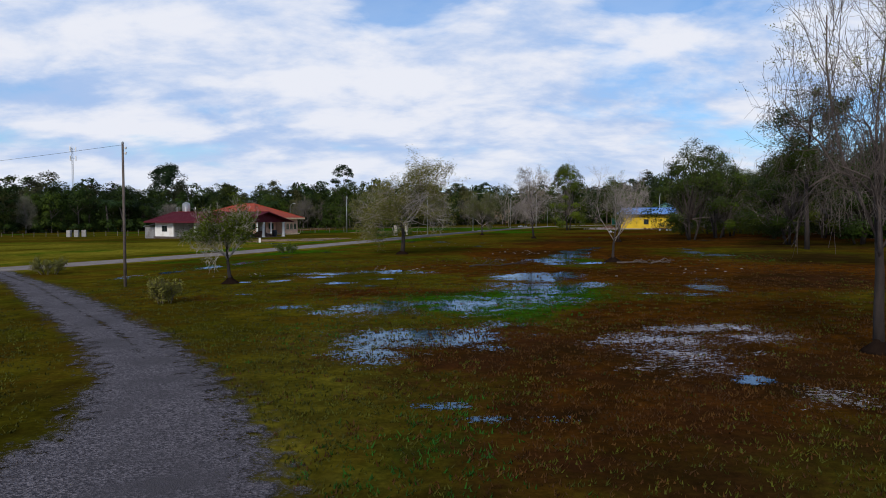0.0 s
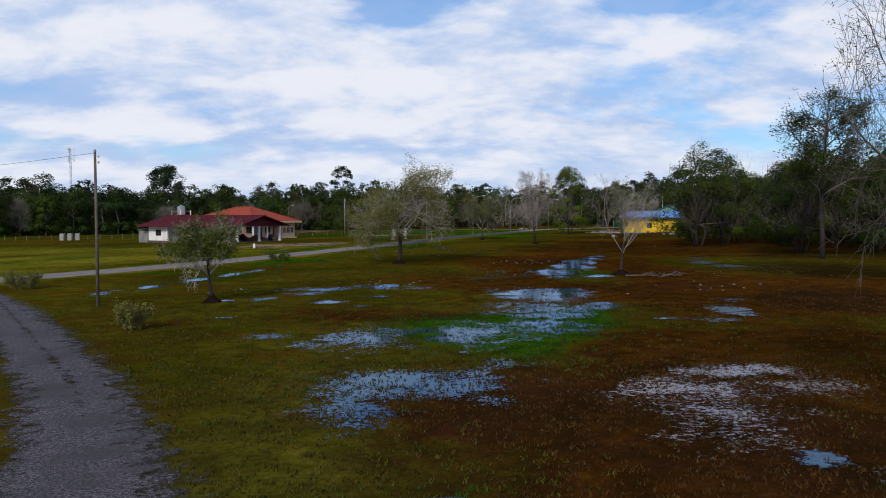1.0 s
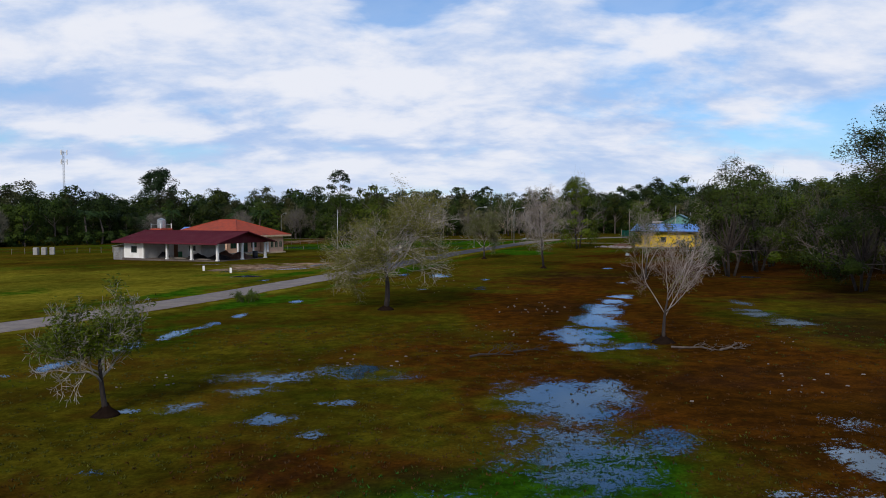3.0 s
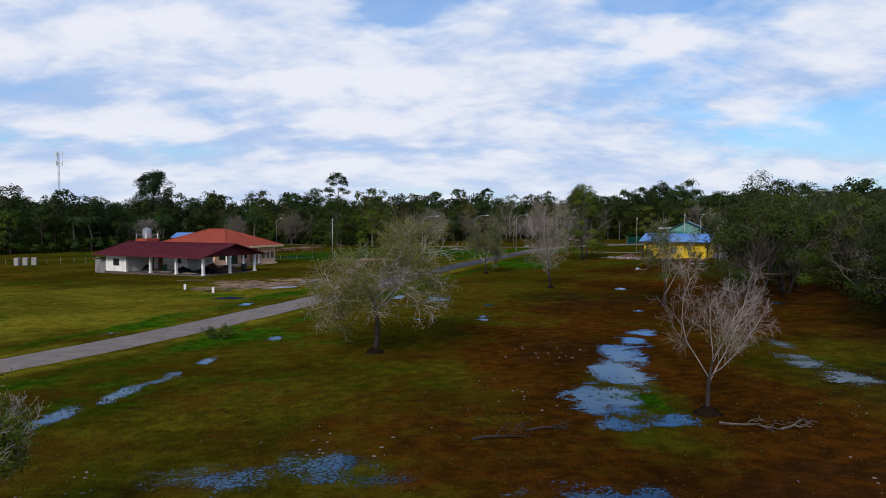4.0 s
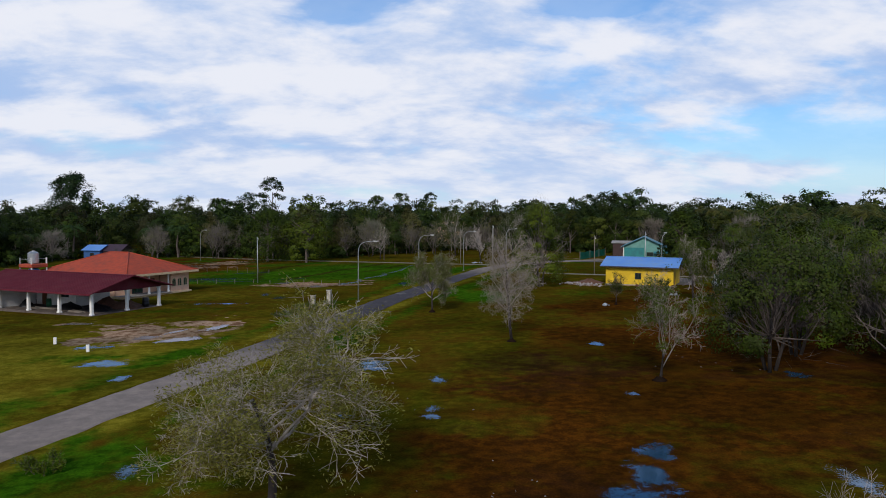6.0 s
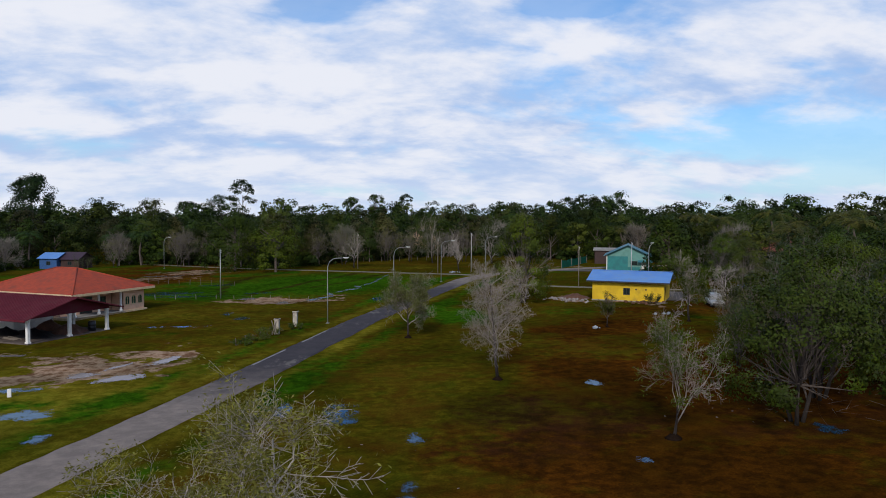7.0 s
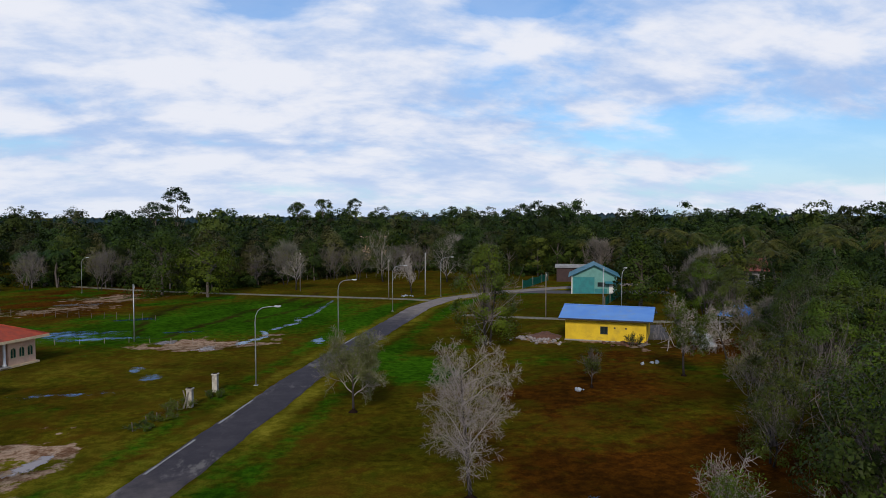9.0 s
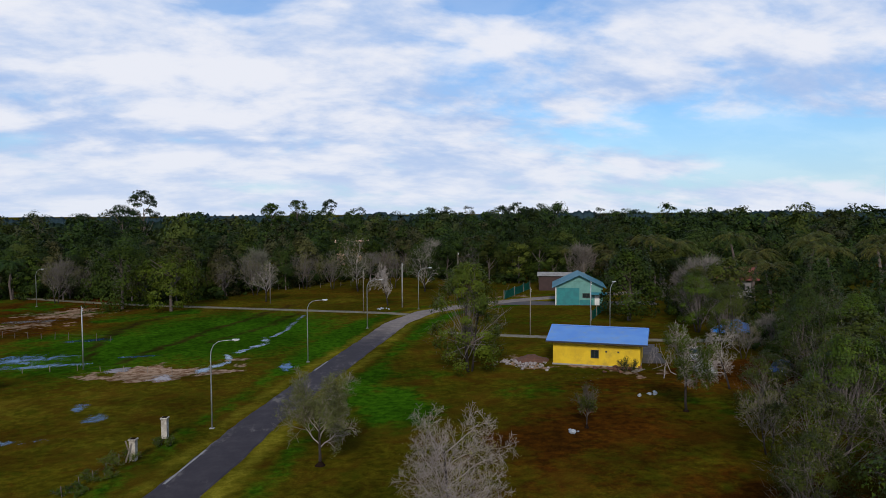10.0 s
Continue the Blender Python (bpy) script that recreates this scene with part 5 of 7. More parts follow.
gabled_box("rusty_cottage", pose(84.0, 190.0, 0, 0, 0, -25), 8.0, 8.0, 4.6, 6.6, GREYWALL, material("rusty_roof", (0.24, 0.06, 0.045), 0.7, dirt=(0.1, 0.04, 0.03)), "grey stilt house with a rusty red roof among trees", 0.8, [(1.5, 2.7, 2.2, 3.4), (5, 6.2, 2.2, 3.4)])
gabled_box("farmhouse", pose(18.0, 318.0, 0, 0, 0, -10), 10.0, 8.0, 7.4, 8.7, PEACH, PEACH, "far house with a pale orange roof showing above the trees", 1.0, [(2, 3.2, 5.4, 6.6), (6.5, 7.7, 5.4, 6.6)])
lean = empty("lean_to", pose(79.5, 187.0, 0, 0, 0, -25), "open lean-to with a grey sheet roof among trees", "shed")
for x, y in ((0, 0), (4.5, 0), (0, 3.4), (4.5, 3.4)):
    part("post", box(x - 0.07, x + 0.07, y - 0.07, y + 0.07, 0, 2.6 if y else 2.2), TIMBER, lean)
part("roof", slab([(-0.6, -0.8, 2.2), (5.2, -0.8, 2.2), (5.2, 4, 2.75), (-0.6, 4, 2.75)], 0.05), STEEL, lean)


# ---- street furniture, fences, masts ----
def street_lamp(x, y, turn, h=7.9, arm=2.0):
    lamp = empty("street_lamp", pose(x, y, 0, 0, 0, turn), "slender galvanised street lamp with a curved arm", "street lamp", "street lamps along the lane")
    pts = [(0, 0, 0), (0, 0, h * 0.45), (0, 0, h - 1.5), (0.06, 0, h - 0.95), (0.28, 0, h - 0.45), (0.7, 0, h - 0.14), (arm * 0.65, 0, h - 0.03), (arm, 0, h)]
    tube_part("pole", pts, [0.065, 0.058, 0.048, 0.044, 0.04, 0.038, 0.036, 0.034], STEEL, lamp)
    part("base_plate", box(-0.2, 0.2, -0.2, 0.2, 0, 0.06, bevel=0.01), CONCRETE, lamp)
    head = part("lamp_head", box(arm - 0.05, arm + 0.6, -0.13, 0.13, h - 0.02, h + 0.1, bevel=0.035), LAMPHEAD, lamp, "pale lamp housing")
    part("diffuser", box(arm + 0.1, arm + 0.5, -0.09, 0.09, h - 0.05, h - 0.02), WHITE, head)


for x, y, turn in ((-3.85, 127.2, -12), (5.0, 153.6, -14), (14.9, 177.6, -18), (26.6, 197.0, -10)):
    street_lamp(x, y, turn)
street_lamp(-50.5, 229.0, -10, 8.0, 1.2)
street_lamp(50.5, 163.5, 20, 7.4, 0.5)


def utility_pole(x, y, h, label, mat, cross=True, r=0.1):
    pole = empty("utility_pole", pose(x, y, 0, 0, 0, 15), label, "utility pole", "utility poles")
    tube_part("shaft", [(0, 0, 0), (0, 0, h * 0.5), (0, 0, h)], [r, r * 0.85, r * 0.7], mat, pole)
    if cross:
        part("cap", lathe([(r * 0.8, h), (r * 0.8, h + 0.05), (0.03, h + 0.1)], 8), STEEL, pole)
        for z in (h - 0.25, h - 0.5):
            part("insulator", lathe([(0.03, z), (0.05, z + 0.04), (0.05, z + 0.1), (0.02, z + 0.12)], 8, (r + 0.05, 0)), WHITE, pole)


utility_pole(-15.15, 32.9, 6.65, "weathered brown timber pole standing in the pasture", TWIGDARK, True, 0.075)
utility_pole(-22.4, 157.4, 7.8, "plain grey steel pole at the edge of the green field", STEEL, True, 0.085)
utility_pole(-1.6, 216.5, 8.5, "timber pole beside the side lane", TIMBER, True, 0.1)
utility_pole(24.0, 200.6, 8.6, "pale concrete pole by the road bend", CONCRETE, True, 0.13)
utility_pole(16.0, 196.0, 7.8, "timber pole by the side lane", TIMBER, True, 0.09)
utility_pole(47.4, 163.6, 7.6, "grey pole behind the yellow house", STEEL, True, 0.09)
utility_pole(37.8, 163.5, 7.0, "brown pole beside the farm track", TIMBER, True, 0.09)
utility_pole(40.0, 222.0, 9.0, "timber pole near the long shed", TIMBER, True, 0.1)


def cable(p, q, sag, label):
    pts = []
    for k in range(17):
        f = k / 16
        pts.append((p[0] + (q[0] - p[0]) * f, p[1] + (q[1] - p[1]) * f, p[2] + land(p[0]) + (q[2] + land(q[0]) - p[2] - land(p[0])) * f - sag * 4 * f * (1 - f)))
    ob = mesh_object("overhead_cable", *tube(pts, [0.007] * 17, 4), FRAME)
    tagged(ob, label, "cable", "overhead cables")


cable((-15.15, 32.9, 6.6), (-75, 62.0, 7.2), 0.8, "thin dark cable strung from the timber pole")
cable((47.4, 163.6, 7.5), (24.0, 200.6, 8.4), 0.5, "thin dark cable between roadside poles")


def gate_pillar(x, y, h):
    base = empty("gate_pillar", pose(x, y, 0, 0, 0, -12), "stained white plastered gate pillar with a cap", "gate pillar", "gate pillars")
    part("shaft", box(-0.24, 0.24, -0.24, 0.24, 0, h - 0.12, bevel=0.02), STAINED, base)
    part("cap", box(-0.31, 0.31, -0.31, 0.31, h - 0.118, h, bevel=0.03), STAINED, base)
    part("cap_top", box(-0.2, 0.2, -0.2, 0.2, h + 0.001, h + 0.03), DARKSOIL, base)


gate_pillar(-8.95, 120.1, 1.72)
gate_pillar(-7.5, 125.4, 1.8)
for k, (x, y, a) in enumerate(((-9.45, 119.7, 18), (-9.25, 120.6, -14))):
    st = empty("leaning_stake", pose(x, y, 0, 0, a, 20), "grey timber stake leaning on the gate pillar", "stake", "stakes by the gate")
    part("stake", box(-0.05, 0.05, -0.05, 0.05, 0, 1.5), TIMBER, st)
for x, y in ((-29.6, 98.9), (-25.0, 94.6)):
    st = empty("marker_post", pose(x, y, 0, 0, 0, 20), "short white concrete marker post in the grass", "post", "marker posts")
    part("post", box(-0.13, 0.13, -0.13, 0.13, 0, 0.6, bevel=0.02), WHITE, st)


def fence(points, gap, h, mat, label, wires=2, seed=0, wire_mat=None):
    """A fence of separate stakes with wires between."""
    rng = random.Random(seed)
    f = empty("fence", pose(points[0][0], points[0][1], 0), label, "fence", "field fences")
    ox, oy = points[0]
    spots = []
    for (ax, ay), (bx, by) in zip(points, points[1:]):
        n = max(1, round(math.hypot(bx - ax, by - ay) / gap))
        spots += [(ax + (bx - ax) * k / n - ox, ay + (by - ay) * k / n - oy) for k in range(n)]
    spots.append((points[-1][0] - ox, points[-1][1] - oy))
    for x, y in spots:
        hh, s = h * rng.uniform(0.7, 1.1), 0.03
        bm = box(-s, s, -s, s, 0, hh)
        bm.transform(Matrix.Translation((x, y, land(x + ox) - land(ox))) @ Matrix.Rotation(rng.uniform(-0.08, 0.08), 4, "X") @ Matrix.Rotation(rng.uniform(-0.08, 0.08), 4, "Y"))
        part("post", bm, mat, f)
    for k in range(wires):
        z = h * (0.4 + 0.4 * k)
        tube_part("wire", [(x, y, z + land(x + ox) - land(ox)) for x, y in spots], [0.005] * len(spots), wire_mat or FRAME, f, 3)


fence([(-105, 150), (-88, 152), (-72, 156), (-58, 160)], 2.2, 1.2, TIMBER, "old timber post fence at the pasture's far side", 2, 3)
fence([(-42, 158), (-23, 157), (-8, 150)], 3.2, 0.8, TIMBER, "thin stakes round the bright green field", 2, 5)
fence([(-9.9, 119.5), (-11.5, 115), (-12.2, 113.5)], 1.7, 0.9, TWIGDARK, "thin timber stakes beside the lane", 1, 7)
fence([(-58, 196), (-40, 186), (-24, 178)], 2.6, 1.1, TWIGDARK, "dark stakes across the boggy ground", 2, 9)
fence([(-20, 250), (2, 243), (20, 246)], 2.5, 1.2, TIMBER, "timber fence in front of the wood", 2, 10)


def net_fence(points, h, label, seed):
    f = empty("net_fence", pose(points[0][0], points[0][1], 0), label, "fence", "net fences")
    ox, oy = points[0]
    rng = random.Random(seed)
    for (ax, ay), (bx, by) in zip(points, points[1:]):
        x0, y0, x1, y1 = ax - ox, ay - oy, bx - ox, by - oy
        g0, g1 = land(ax) - land(ox), land(bx) - land(ox)
        part("post", box(x0 - 0.05, x0 + 0.05, y0 - 0.05, y0 + 0.05, g0, g0 + h + 0.15), TIMBER, f)
        bm = bmesh.new()
        rows = []
        for k in range(9):
            u = k / 8
            sag = 0.25 * math.sin(u * math.pi) * rng.uniform(0.6, 1.2)
            rows.append([bm.verts.new((x0 + (x1 - x0) * u + rng.uniform(-0.06, 0.06), y0 + (y1 - y0) * u + o, z + g0 + (g1 - g0) * u)) for z, o in ((0.05, 0.0), (h * 0.5, 0.05), (h - sag, 0.0))])
        for p, q in zip(rows, rows[1:]):
            for j in range(2):
                bm.faces.new((p[j], q[j], q[j + 1], p[j + 1]))
        bmesh.ops.solidify(bm, geom=bm.faces[:], thickness=0.012)
        part("netting", bm, NET, f, "green shade netting")
    part("post", box(x1 - 0.05, x1 + 0.05, y1 - 0.05, y1 + 0.05, g1, g1 + h + 0.15), TIMBER, f)


net_fence([(51.6, 173.1), (54.4, 177.5), (57.3, 181.8), (60.2, 186.0)], 1.7, "green netting fence beside the yard", 1)
net_fence([(45.9, 205.0), (50.0, 211.0), (54.0, 217.0), (57.0, 221.5)], 1.9, "green netting fence beside the long shed", 2)


def mast():
    m = empty("radio_mast", pose(-250.0, 480.0, 0), "tall slim steel phone mast with panel antennas", "mast")
    h = 50.0
    verts, faces = [], []
    legs = [[(0.9 * math.cos(a) * (1 - 0.4 * z / h), 0.9 * math.sin(a) * (1 - 0.4 * z / h), z) for z in np.arange(0, h + 0.1, 2.5)] for a in (0.5, 2.6, 4.7)]
    for leg in legs:
        tube_part("leg", leg, [0.14] * len(leg), STEEL, m, 4)
    for k in range(len(legs[0]) - 1):
        for a in range(3):
            for p, q in ((legs[a][k], legs[(a + 1) % 3][k + 1]), (legs[a][k], legs[(a + 1) % 3][k])):
                v, f = tube([p, q], [0.07, 0.07], 3)
                b = len(verts)
                verts += v
                faces += [tuple(i + b for i in t) for t in f]
    mesh_object("lattice", verts, faces, STEEL, m)
    for z in (h - 1.0, h - 7.0):
        for a in range(3):
            t = a * math.tau / 3 + 0.4
            x, y = 2.2 * math.cos(t), 2.2 * math.sin(t)
            tube_part("antenna_arm", [(0, 0, z), (x, y, z)], [0.08, 0.08], STEEL, m, 4)
            part("antenna", box(x - 0.28, x + 0.28, y - 0.2, y + 0.2, z - 1.6, z + 1.6, bevel=0.06), WHITE, m)
    tube_part("lightning_rod", [(0, 0, h - 1), (0, 0, h + 3)], [0.08, 0.05], STEEL, m, 4)


mast()

for k, x in enumerate((-79.4, -78.0, -76.6)):
    crate = empty("water_butt", pose(x, 150.0 + 0.3 * k, 0, 0, 0, 10 * k), "grey upright concrete trough at the field fence", "trough", "troughs by the fence")
    part("body", box(-0.42, 0.42, -0.42, 0.42, 0, 1.45, bevel=0.06), CONCRETE, crate)


def car(x, y, turn, paint, label, van=True):
    """A parked vehicle: body from side profiles, cabin with glass, four wheels, lamps."""
    c = empty("car", pose(x, y, 0, 0, 0, turn), label, "car", "parked cars")
    L, W = 4.3, 1.68
    low = [(0, 0.35), (0.02, 0.78), (0.25, 0.92), (1.15, 1.0), (4.15, 1.02), (4.3, 0.8), (4.3, 0.35)]
    cab = [(1.05, 1.0), (1.65, 1.62), (2.2, 1.72), (4.0, 1.70), (4.2, 1.02)] if van else [(1.15, 1.0), (1.8, 1.42), (2.3, 1.5), (3.2, 1.46), (3.9, 1.02)]

    def loft(profile, w, inset, taper=1.0):
        bm = bmesh.new()
        top = max(z for _, z in profile)
        base = min(z for _, z in profile)
        sides = [[bm.verts.new((px, s * (w / 2 - inset * (z - base) / (top - base)), z)) for px, z in profile] for s in (-1, 1)]
        bm.faces.new(sides[0]), bm.faces.new(sides[1][::-1])
        n = len(profile)
        for k in range(n):
            j = (k + 1) % n
            bm.faces.new((sides[0][k], sides[1][k], sides[1][j], sides[0][j]))
        bmesh.ops.recalc_face_normals(bm, faces=bm.faces)
        bmesh.ops.bevel(bm, geom=bm.edges[:], offset=0.05, segments=2, affect="EDGES")
        return bm

    body = part("body", loft(low, W, 0.05), paint, c, smooth=True)
    part("cabin", loft(cab, W - 0.06, 0.16), paint, c, smooth=True)
    part("windscreen", slab([(1.13, -0.68, 1.06), (1.13, 0.68, 1.06), (1.64, 0.6, 1.58), (1.64, -0.6, 1.58)], 0.03), GLASS, c)
    for s in (-1, 1):
        part("side_glass", box(1.9, 3.7, s * 0.765 - 0.03, s * 0.765 + 0.03, 1.12, 1.5 if van else 1.36), GLASS, c)
        part("headlight", box(-0.02, 0.1, s * 0.6 - 0.15, s * 0.6 + 0.15, 0.66, 0.82, bevel=0.02), WHITE, c)
        for wx in (0.8, 3.45):
            bm = lathe([(0.2, -0.1), (0.31, -0.09), (0.32, 0), (0.31, 0.09), (0.2, 0.1)], 16)
            bm.transform(Matrix.Translation((wx, s * 0.74, 0.32)) @ Matrix.Rotation(math.pi / 2, 4, "X"))
            wheel = part("wheel", bm, TYRE, c, smooth=True)
            bm = lathe([(0.18, -0.11), (0.18, 0.11)], 10)
            bm.transform(Matrix.Translation((wx, s * 0.74, 0.32)) @ Matrix.Rotation(math.pi / 2, 4, "X"))
            part("rim", bm, STEEL, wheel)
    part("bumper", box(-0.06, 0.05, -0.8, 0.8, 0.35, 0.6, bevel=0.03), FRAME, c)


car(47.6, 131.5, 78, PALEPAINT, "pale grey van parked among the trees")
car(50.0, 138.5, 66, material("white_car_paint", (0.6, 0.6, 0.6), 0.3), "white car parked among the trees", False)
car(54.5, 130.0, 40, BLUEPAINT, "dark blue car parked under the trees", False)
heap(68.0, 158.0, 4.0, 2.5, 1.6, BLUEPLASTIC, "blue plastic sheet thrown over a pile", 44.5)
rubble(71.0, 152.0, 5.0, 3.0, 50, "pale scrap heaped among the trees", 15, LITTER)
rubble(27.0, 117.6, 0.9, 0.7, 4, "pale scrap sheet lying by a sapling", 17, LITTER)
rubble(38.0, 127.0, 1.0, 0.8, 6, "pale scrap lying on the grass", 18, LITTER)
rubble(20.0, 199.5, 1.6, 1.2, 14, "pale rubbish beside the road", 19, LITTER)


# ---- trees ----
def unit(v):
    return v / (np.linalg.norm(v) + 1e-9)


def around(axis, angle, spin):
    """A direction at an angle from axis, turned by spin about it."""
    side = unit(np.cross(axis, (0.13, 0.27, 0.95) if abs(axis[2]) < 0.9 else (1.0, 0.1, 0.0)))
    other = np.cross(axis, side)
    return unit(axis * math.cos(angle) + (side * math.cos(spin) + other * math.sin(spin)) * math.sin(angle))


def grow(seed, levels, trunk, radius, lean=(0, 0), wiggle=0.16, lift=0.10, stems=1, thin=0.012, spread=0.0, taper=0.62):
    """Branches as (points, radii, level). levels: per level (children, angle, length ratio, first place along the parent)."""
    rng = random.Random(seed)
    out = []

    def branch(at, way, length, r, level):
        w = wiggle if level else wiggle * 0.45
        n = 5 if level < 2 else (3 if level < 3 else (2 if level < 4 else 1))
        pts, radii, p, d = [np.array(at)], [r], np.array(at, float), np.array(way, float)
        for k in range(n):
            d = unit(d + np.array([rng.gauss(0, w), rng.gauss(0, w), rng.gauss(0, w) + (lift if level else 0.06)]))
            p = p + d * length / n
            pts.append(p.copy())
            radii.append(max(thin, r * (1 - 0.62 * (k + 1) / n)))
        out.append((pts, radii, level))
        if level >= len(levels):
            return
        count, angle, ratio, first = levels[level]
        spin = rng.uniform(0, math.tau)
        for k in range(count):
            f = first + (1 - first) * (k + rng.uniform(0.2, 0.8)) / count
            i = min(n - 1, int(f * n))
            t = f * n - i
            start = pts[i] * (1 - t) + pts[i + 1] * t
            along_way = unit(pts[i + 1] - pts[i])
            spin += 2.4 + rng.uniform(-0.5, 0.5)
            child = around(along_way, radians(angle) * rng.uniform(0.7, 1.25), spin)
            branch(start, child, length * ratio * rng.uniform(0.7, 1.2) * (1.15 - 0.35 * f), max(thin, radii[i] * taper), level + 1)

    for s in range(stems):
        a = s * math.tau / max(1, stems) + rng.uniform(-0.4, 0.4)
        off = np.array((math.cos(a), math.sin(a), 0)) * (0.25 + spread * 0.5 if stems > 1 else 0)
        way = unit(np.array((lean[0] + math.cos(a) * spread, lean[1] + math.sin(a) * spread, 1.0)))
        branch(off, way, trunk * (rng.uniform(0.8, 1.1) if stems > 1 else 1), radius * (0.8 if stems > 1 else 1), 0)
    return out


def fitted(branches, height, width, keep=0.0):
    """Scales grown branches to a height and a crown width (the trunk's foot stays at 0)."""
    pts = np.array([p for b in branches for p in b[0]])
    top = np.quantile(pts[:, 2], 0.998)
    reach = np.quantile(np.hypot(pts[:, 0] - np.median(pts[:, 0]), pts[:, 1] - np.median(pts[:, 1])), 0.985)
    s = np.array((width / 2 / reach, width / 2 / reach, height / top))
    return [([p * s for p in b[0]], b[1], b[2]) for b in branches]


def branch_mesh(branches, low, high):
    verts, faces = [], []
    for pts, radii, level in branches:
        if not low <= level <= high:
            continue
        v, f = tube(pts, radii, 7 if level == 0 else (5 if level == 1 else 3))
        b = len(verts)
        verts += v
        faces += [tuple(i + b for i in t) for t in (f if level < 2 else f[:-2])]
    return verts, faces


def leaf_mesh(points, rng, size, each, scatter, slim=0.3):
    """Small folded leaf sprays round the given points."""
    n = len(points) * each
    at = np.repeat(np.array(points), each, axis=0) + rng.normal(0, scatter, (n, 3))
    a = rng.normal(0, 1, (n, 3))
    a[:, 2] *= 0.6
    a /= np.linalg.norm(a, axis=1)[:, None]
    b = np.cross(a, rng.normal(0, 1, (n, 3)))
    b /= np.linalg.norm(b, axis=1)[:, None]
    c = np.cross(a, b)
    s = size * rng.uniform(0.6, 1.4, (n, 1))
    tip, tail, l, r = at + a * s, at - a * s * 0.9, at + b * s * slim + c * s * 0.12, at - b * s * slim + c * s * 0.12
    verts = np.stack([tail, l, tip, r], 1).reshape(-1, 3)
    k = np.arange(n)[:, None] * 4
    return verts, np.concatenate([k + (0, 1, 2), k + (0, 2, 3)])


def fast_mesh(name, verts, tris, mat, ways=None):
    """A triangle mesh from arrays; ways gives soft normals, so that a clump of leaves is shaded as one rounded mass."""
    me = bpy.data.meshes.new(name)
    verts, tris = np.asarray(verts, np.float32), np.asarray(tris, np.int32)
    me.vertices.add(len(verts))
    me.vertices.foreach_set("co", verts.ravel())
    me.loops.add(tris.size)
    me.loops.foreach_set("vertex_index", tris.ravel())
    me.polygons.add(len(tris))
    me.polygons.foreach_set("loop_start", np.arange(0, tris.size, 3, dtype=np.int32))
    me.materials.append(mat)
    me.update(calc_edges=True)
    if ways is not None:
        me.attributes.new("custom_normal", "FLOAT_VECTOR", "POINT").data.foreach_set("vector", np.asarray(ways, np.float32).ravel())
        me.update()
    return me


def tree(x, y, height, width, seed, label, levels, trunk=2.0, radius=0.15, leaves=None, leaf_size=0.12, each=4, share=0.6, scatter=0.12, bark=None, twig=None, turn=0.0, group="pasture trees", foot=0.0, zone=None, name="tree", bare_twigs=True, clumpy=2.8, **how):
    """A tree grown from a trunk: trunk, limbs and twigs, and a crown of many small leaf sprays."""
    base = empty(name, pose(x, y, 0, 0, 0, turn), label, "tree", group)
    made = fitted(grow(seed, levels, trunk, radius, **how), height, width)
    rng = np.random.default_rng(seed)
    mesh_object("trunk", *branch_mesh(made, 0, 0), bark or BARK, base, smooth=True)
    mesh_object("branching", *branch_mesh(made, 1, 2), twig or TWIG, base, smooth=True)
    if len(levels) > 2 and bare_twigs:
        tagged(mesh_object("twig_spray", *branch_mesh(made, 3, 9), twig or TWIG, base), kind="stuff")
    if leaves:
        ends = [p for pts, _, level in made if level >= len(levels) - 1 for p in pts[1:]]
        if zone:
            ends = [p for p in ends if zone(p)]
        # leaves gather in clumps and leave gaps
        clump = np.array([min(1.9, max(0.04, 0.9 + clumpy * noise.fractal((p[0] * 0.62 + seed, p[1] * 0.62, p[2] * 0.75), 0.9, 2.0, 2))) for p in ends])
        ends = [ends[i] for i in np.nonzero(rng.random(len(ends)) < share * clump)[0]]
        if ends:
            ob = new("crown", fast_mesh("crown", *leaf_mesh(ends, rng, leaf_size, each, scatter), leaves))
            ob.parent = base
    if foot:
        bm = lathe([(foot, -0.02), (foot * 0.8, 0.06), (foot * 0.35, 0.2), (0.1, 0.28)], 12)
        for v in bm.verts:
            v.co.x *= 1 + 0.3 * noise2(v.co.x * 3, v.co.y * 3, 1.0, seed)
            v.co.y *= 1 + 0.3 * noise2(v.co.x * 3, v.co.y * 3, 1.0, seed + 2)
        for v in bm.verts:
            v.co.x, v.co.y, v.co.z = v.co.x * 0.75, v.co.y * 0.75, v.co.z * (1.15 + 0.5 * noise2(v.co.x * 5, v.co.y * 5, 1.0, seed + 4))
        part("root_mound", bm, DARKSOIL, base, "dark soil mound at the foot", smooth=True)
    return base


def shell_mesh(at, out, rng, size):
    """Leaf sprays, one triangle each, lying roughly on a shell and tilted off it."""
    n = len(at)
    up = out + rng.normal(0, 0.36, (n, 3)) + (0, 0, 0.15)
    up /= np.linalg.norm(up, axis=1)[:, None]
    a = np.cross(up, rng.normal(0, 1, (n, 3)))
    a /= np.linalg.norm(a, axis=1)[:, None]
    b = np.cross(up, a)
    s = size * rng.uniform(0.6, 1.4, (n, 1))
    verts = np.stack([at + a * s, at - a * s * 0.5 + b * s * 0.8, at - a * s * 0.5 - b * s * 0.8], 1).reshape(-1, 3)
    soft = out / np.linalg.norm(out, axis=1)[:, None] * 0.8 + up * 0.35
    soft /= np.linalg.norm(soft, axis=1)[:, None]
    return verts, np.arange(n)[:, None] * 3 + (0, 1, 2), np.repeat(soft, 3, axis=0)


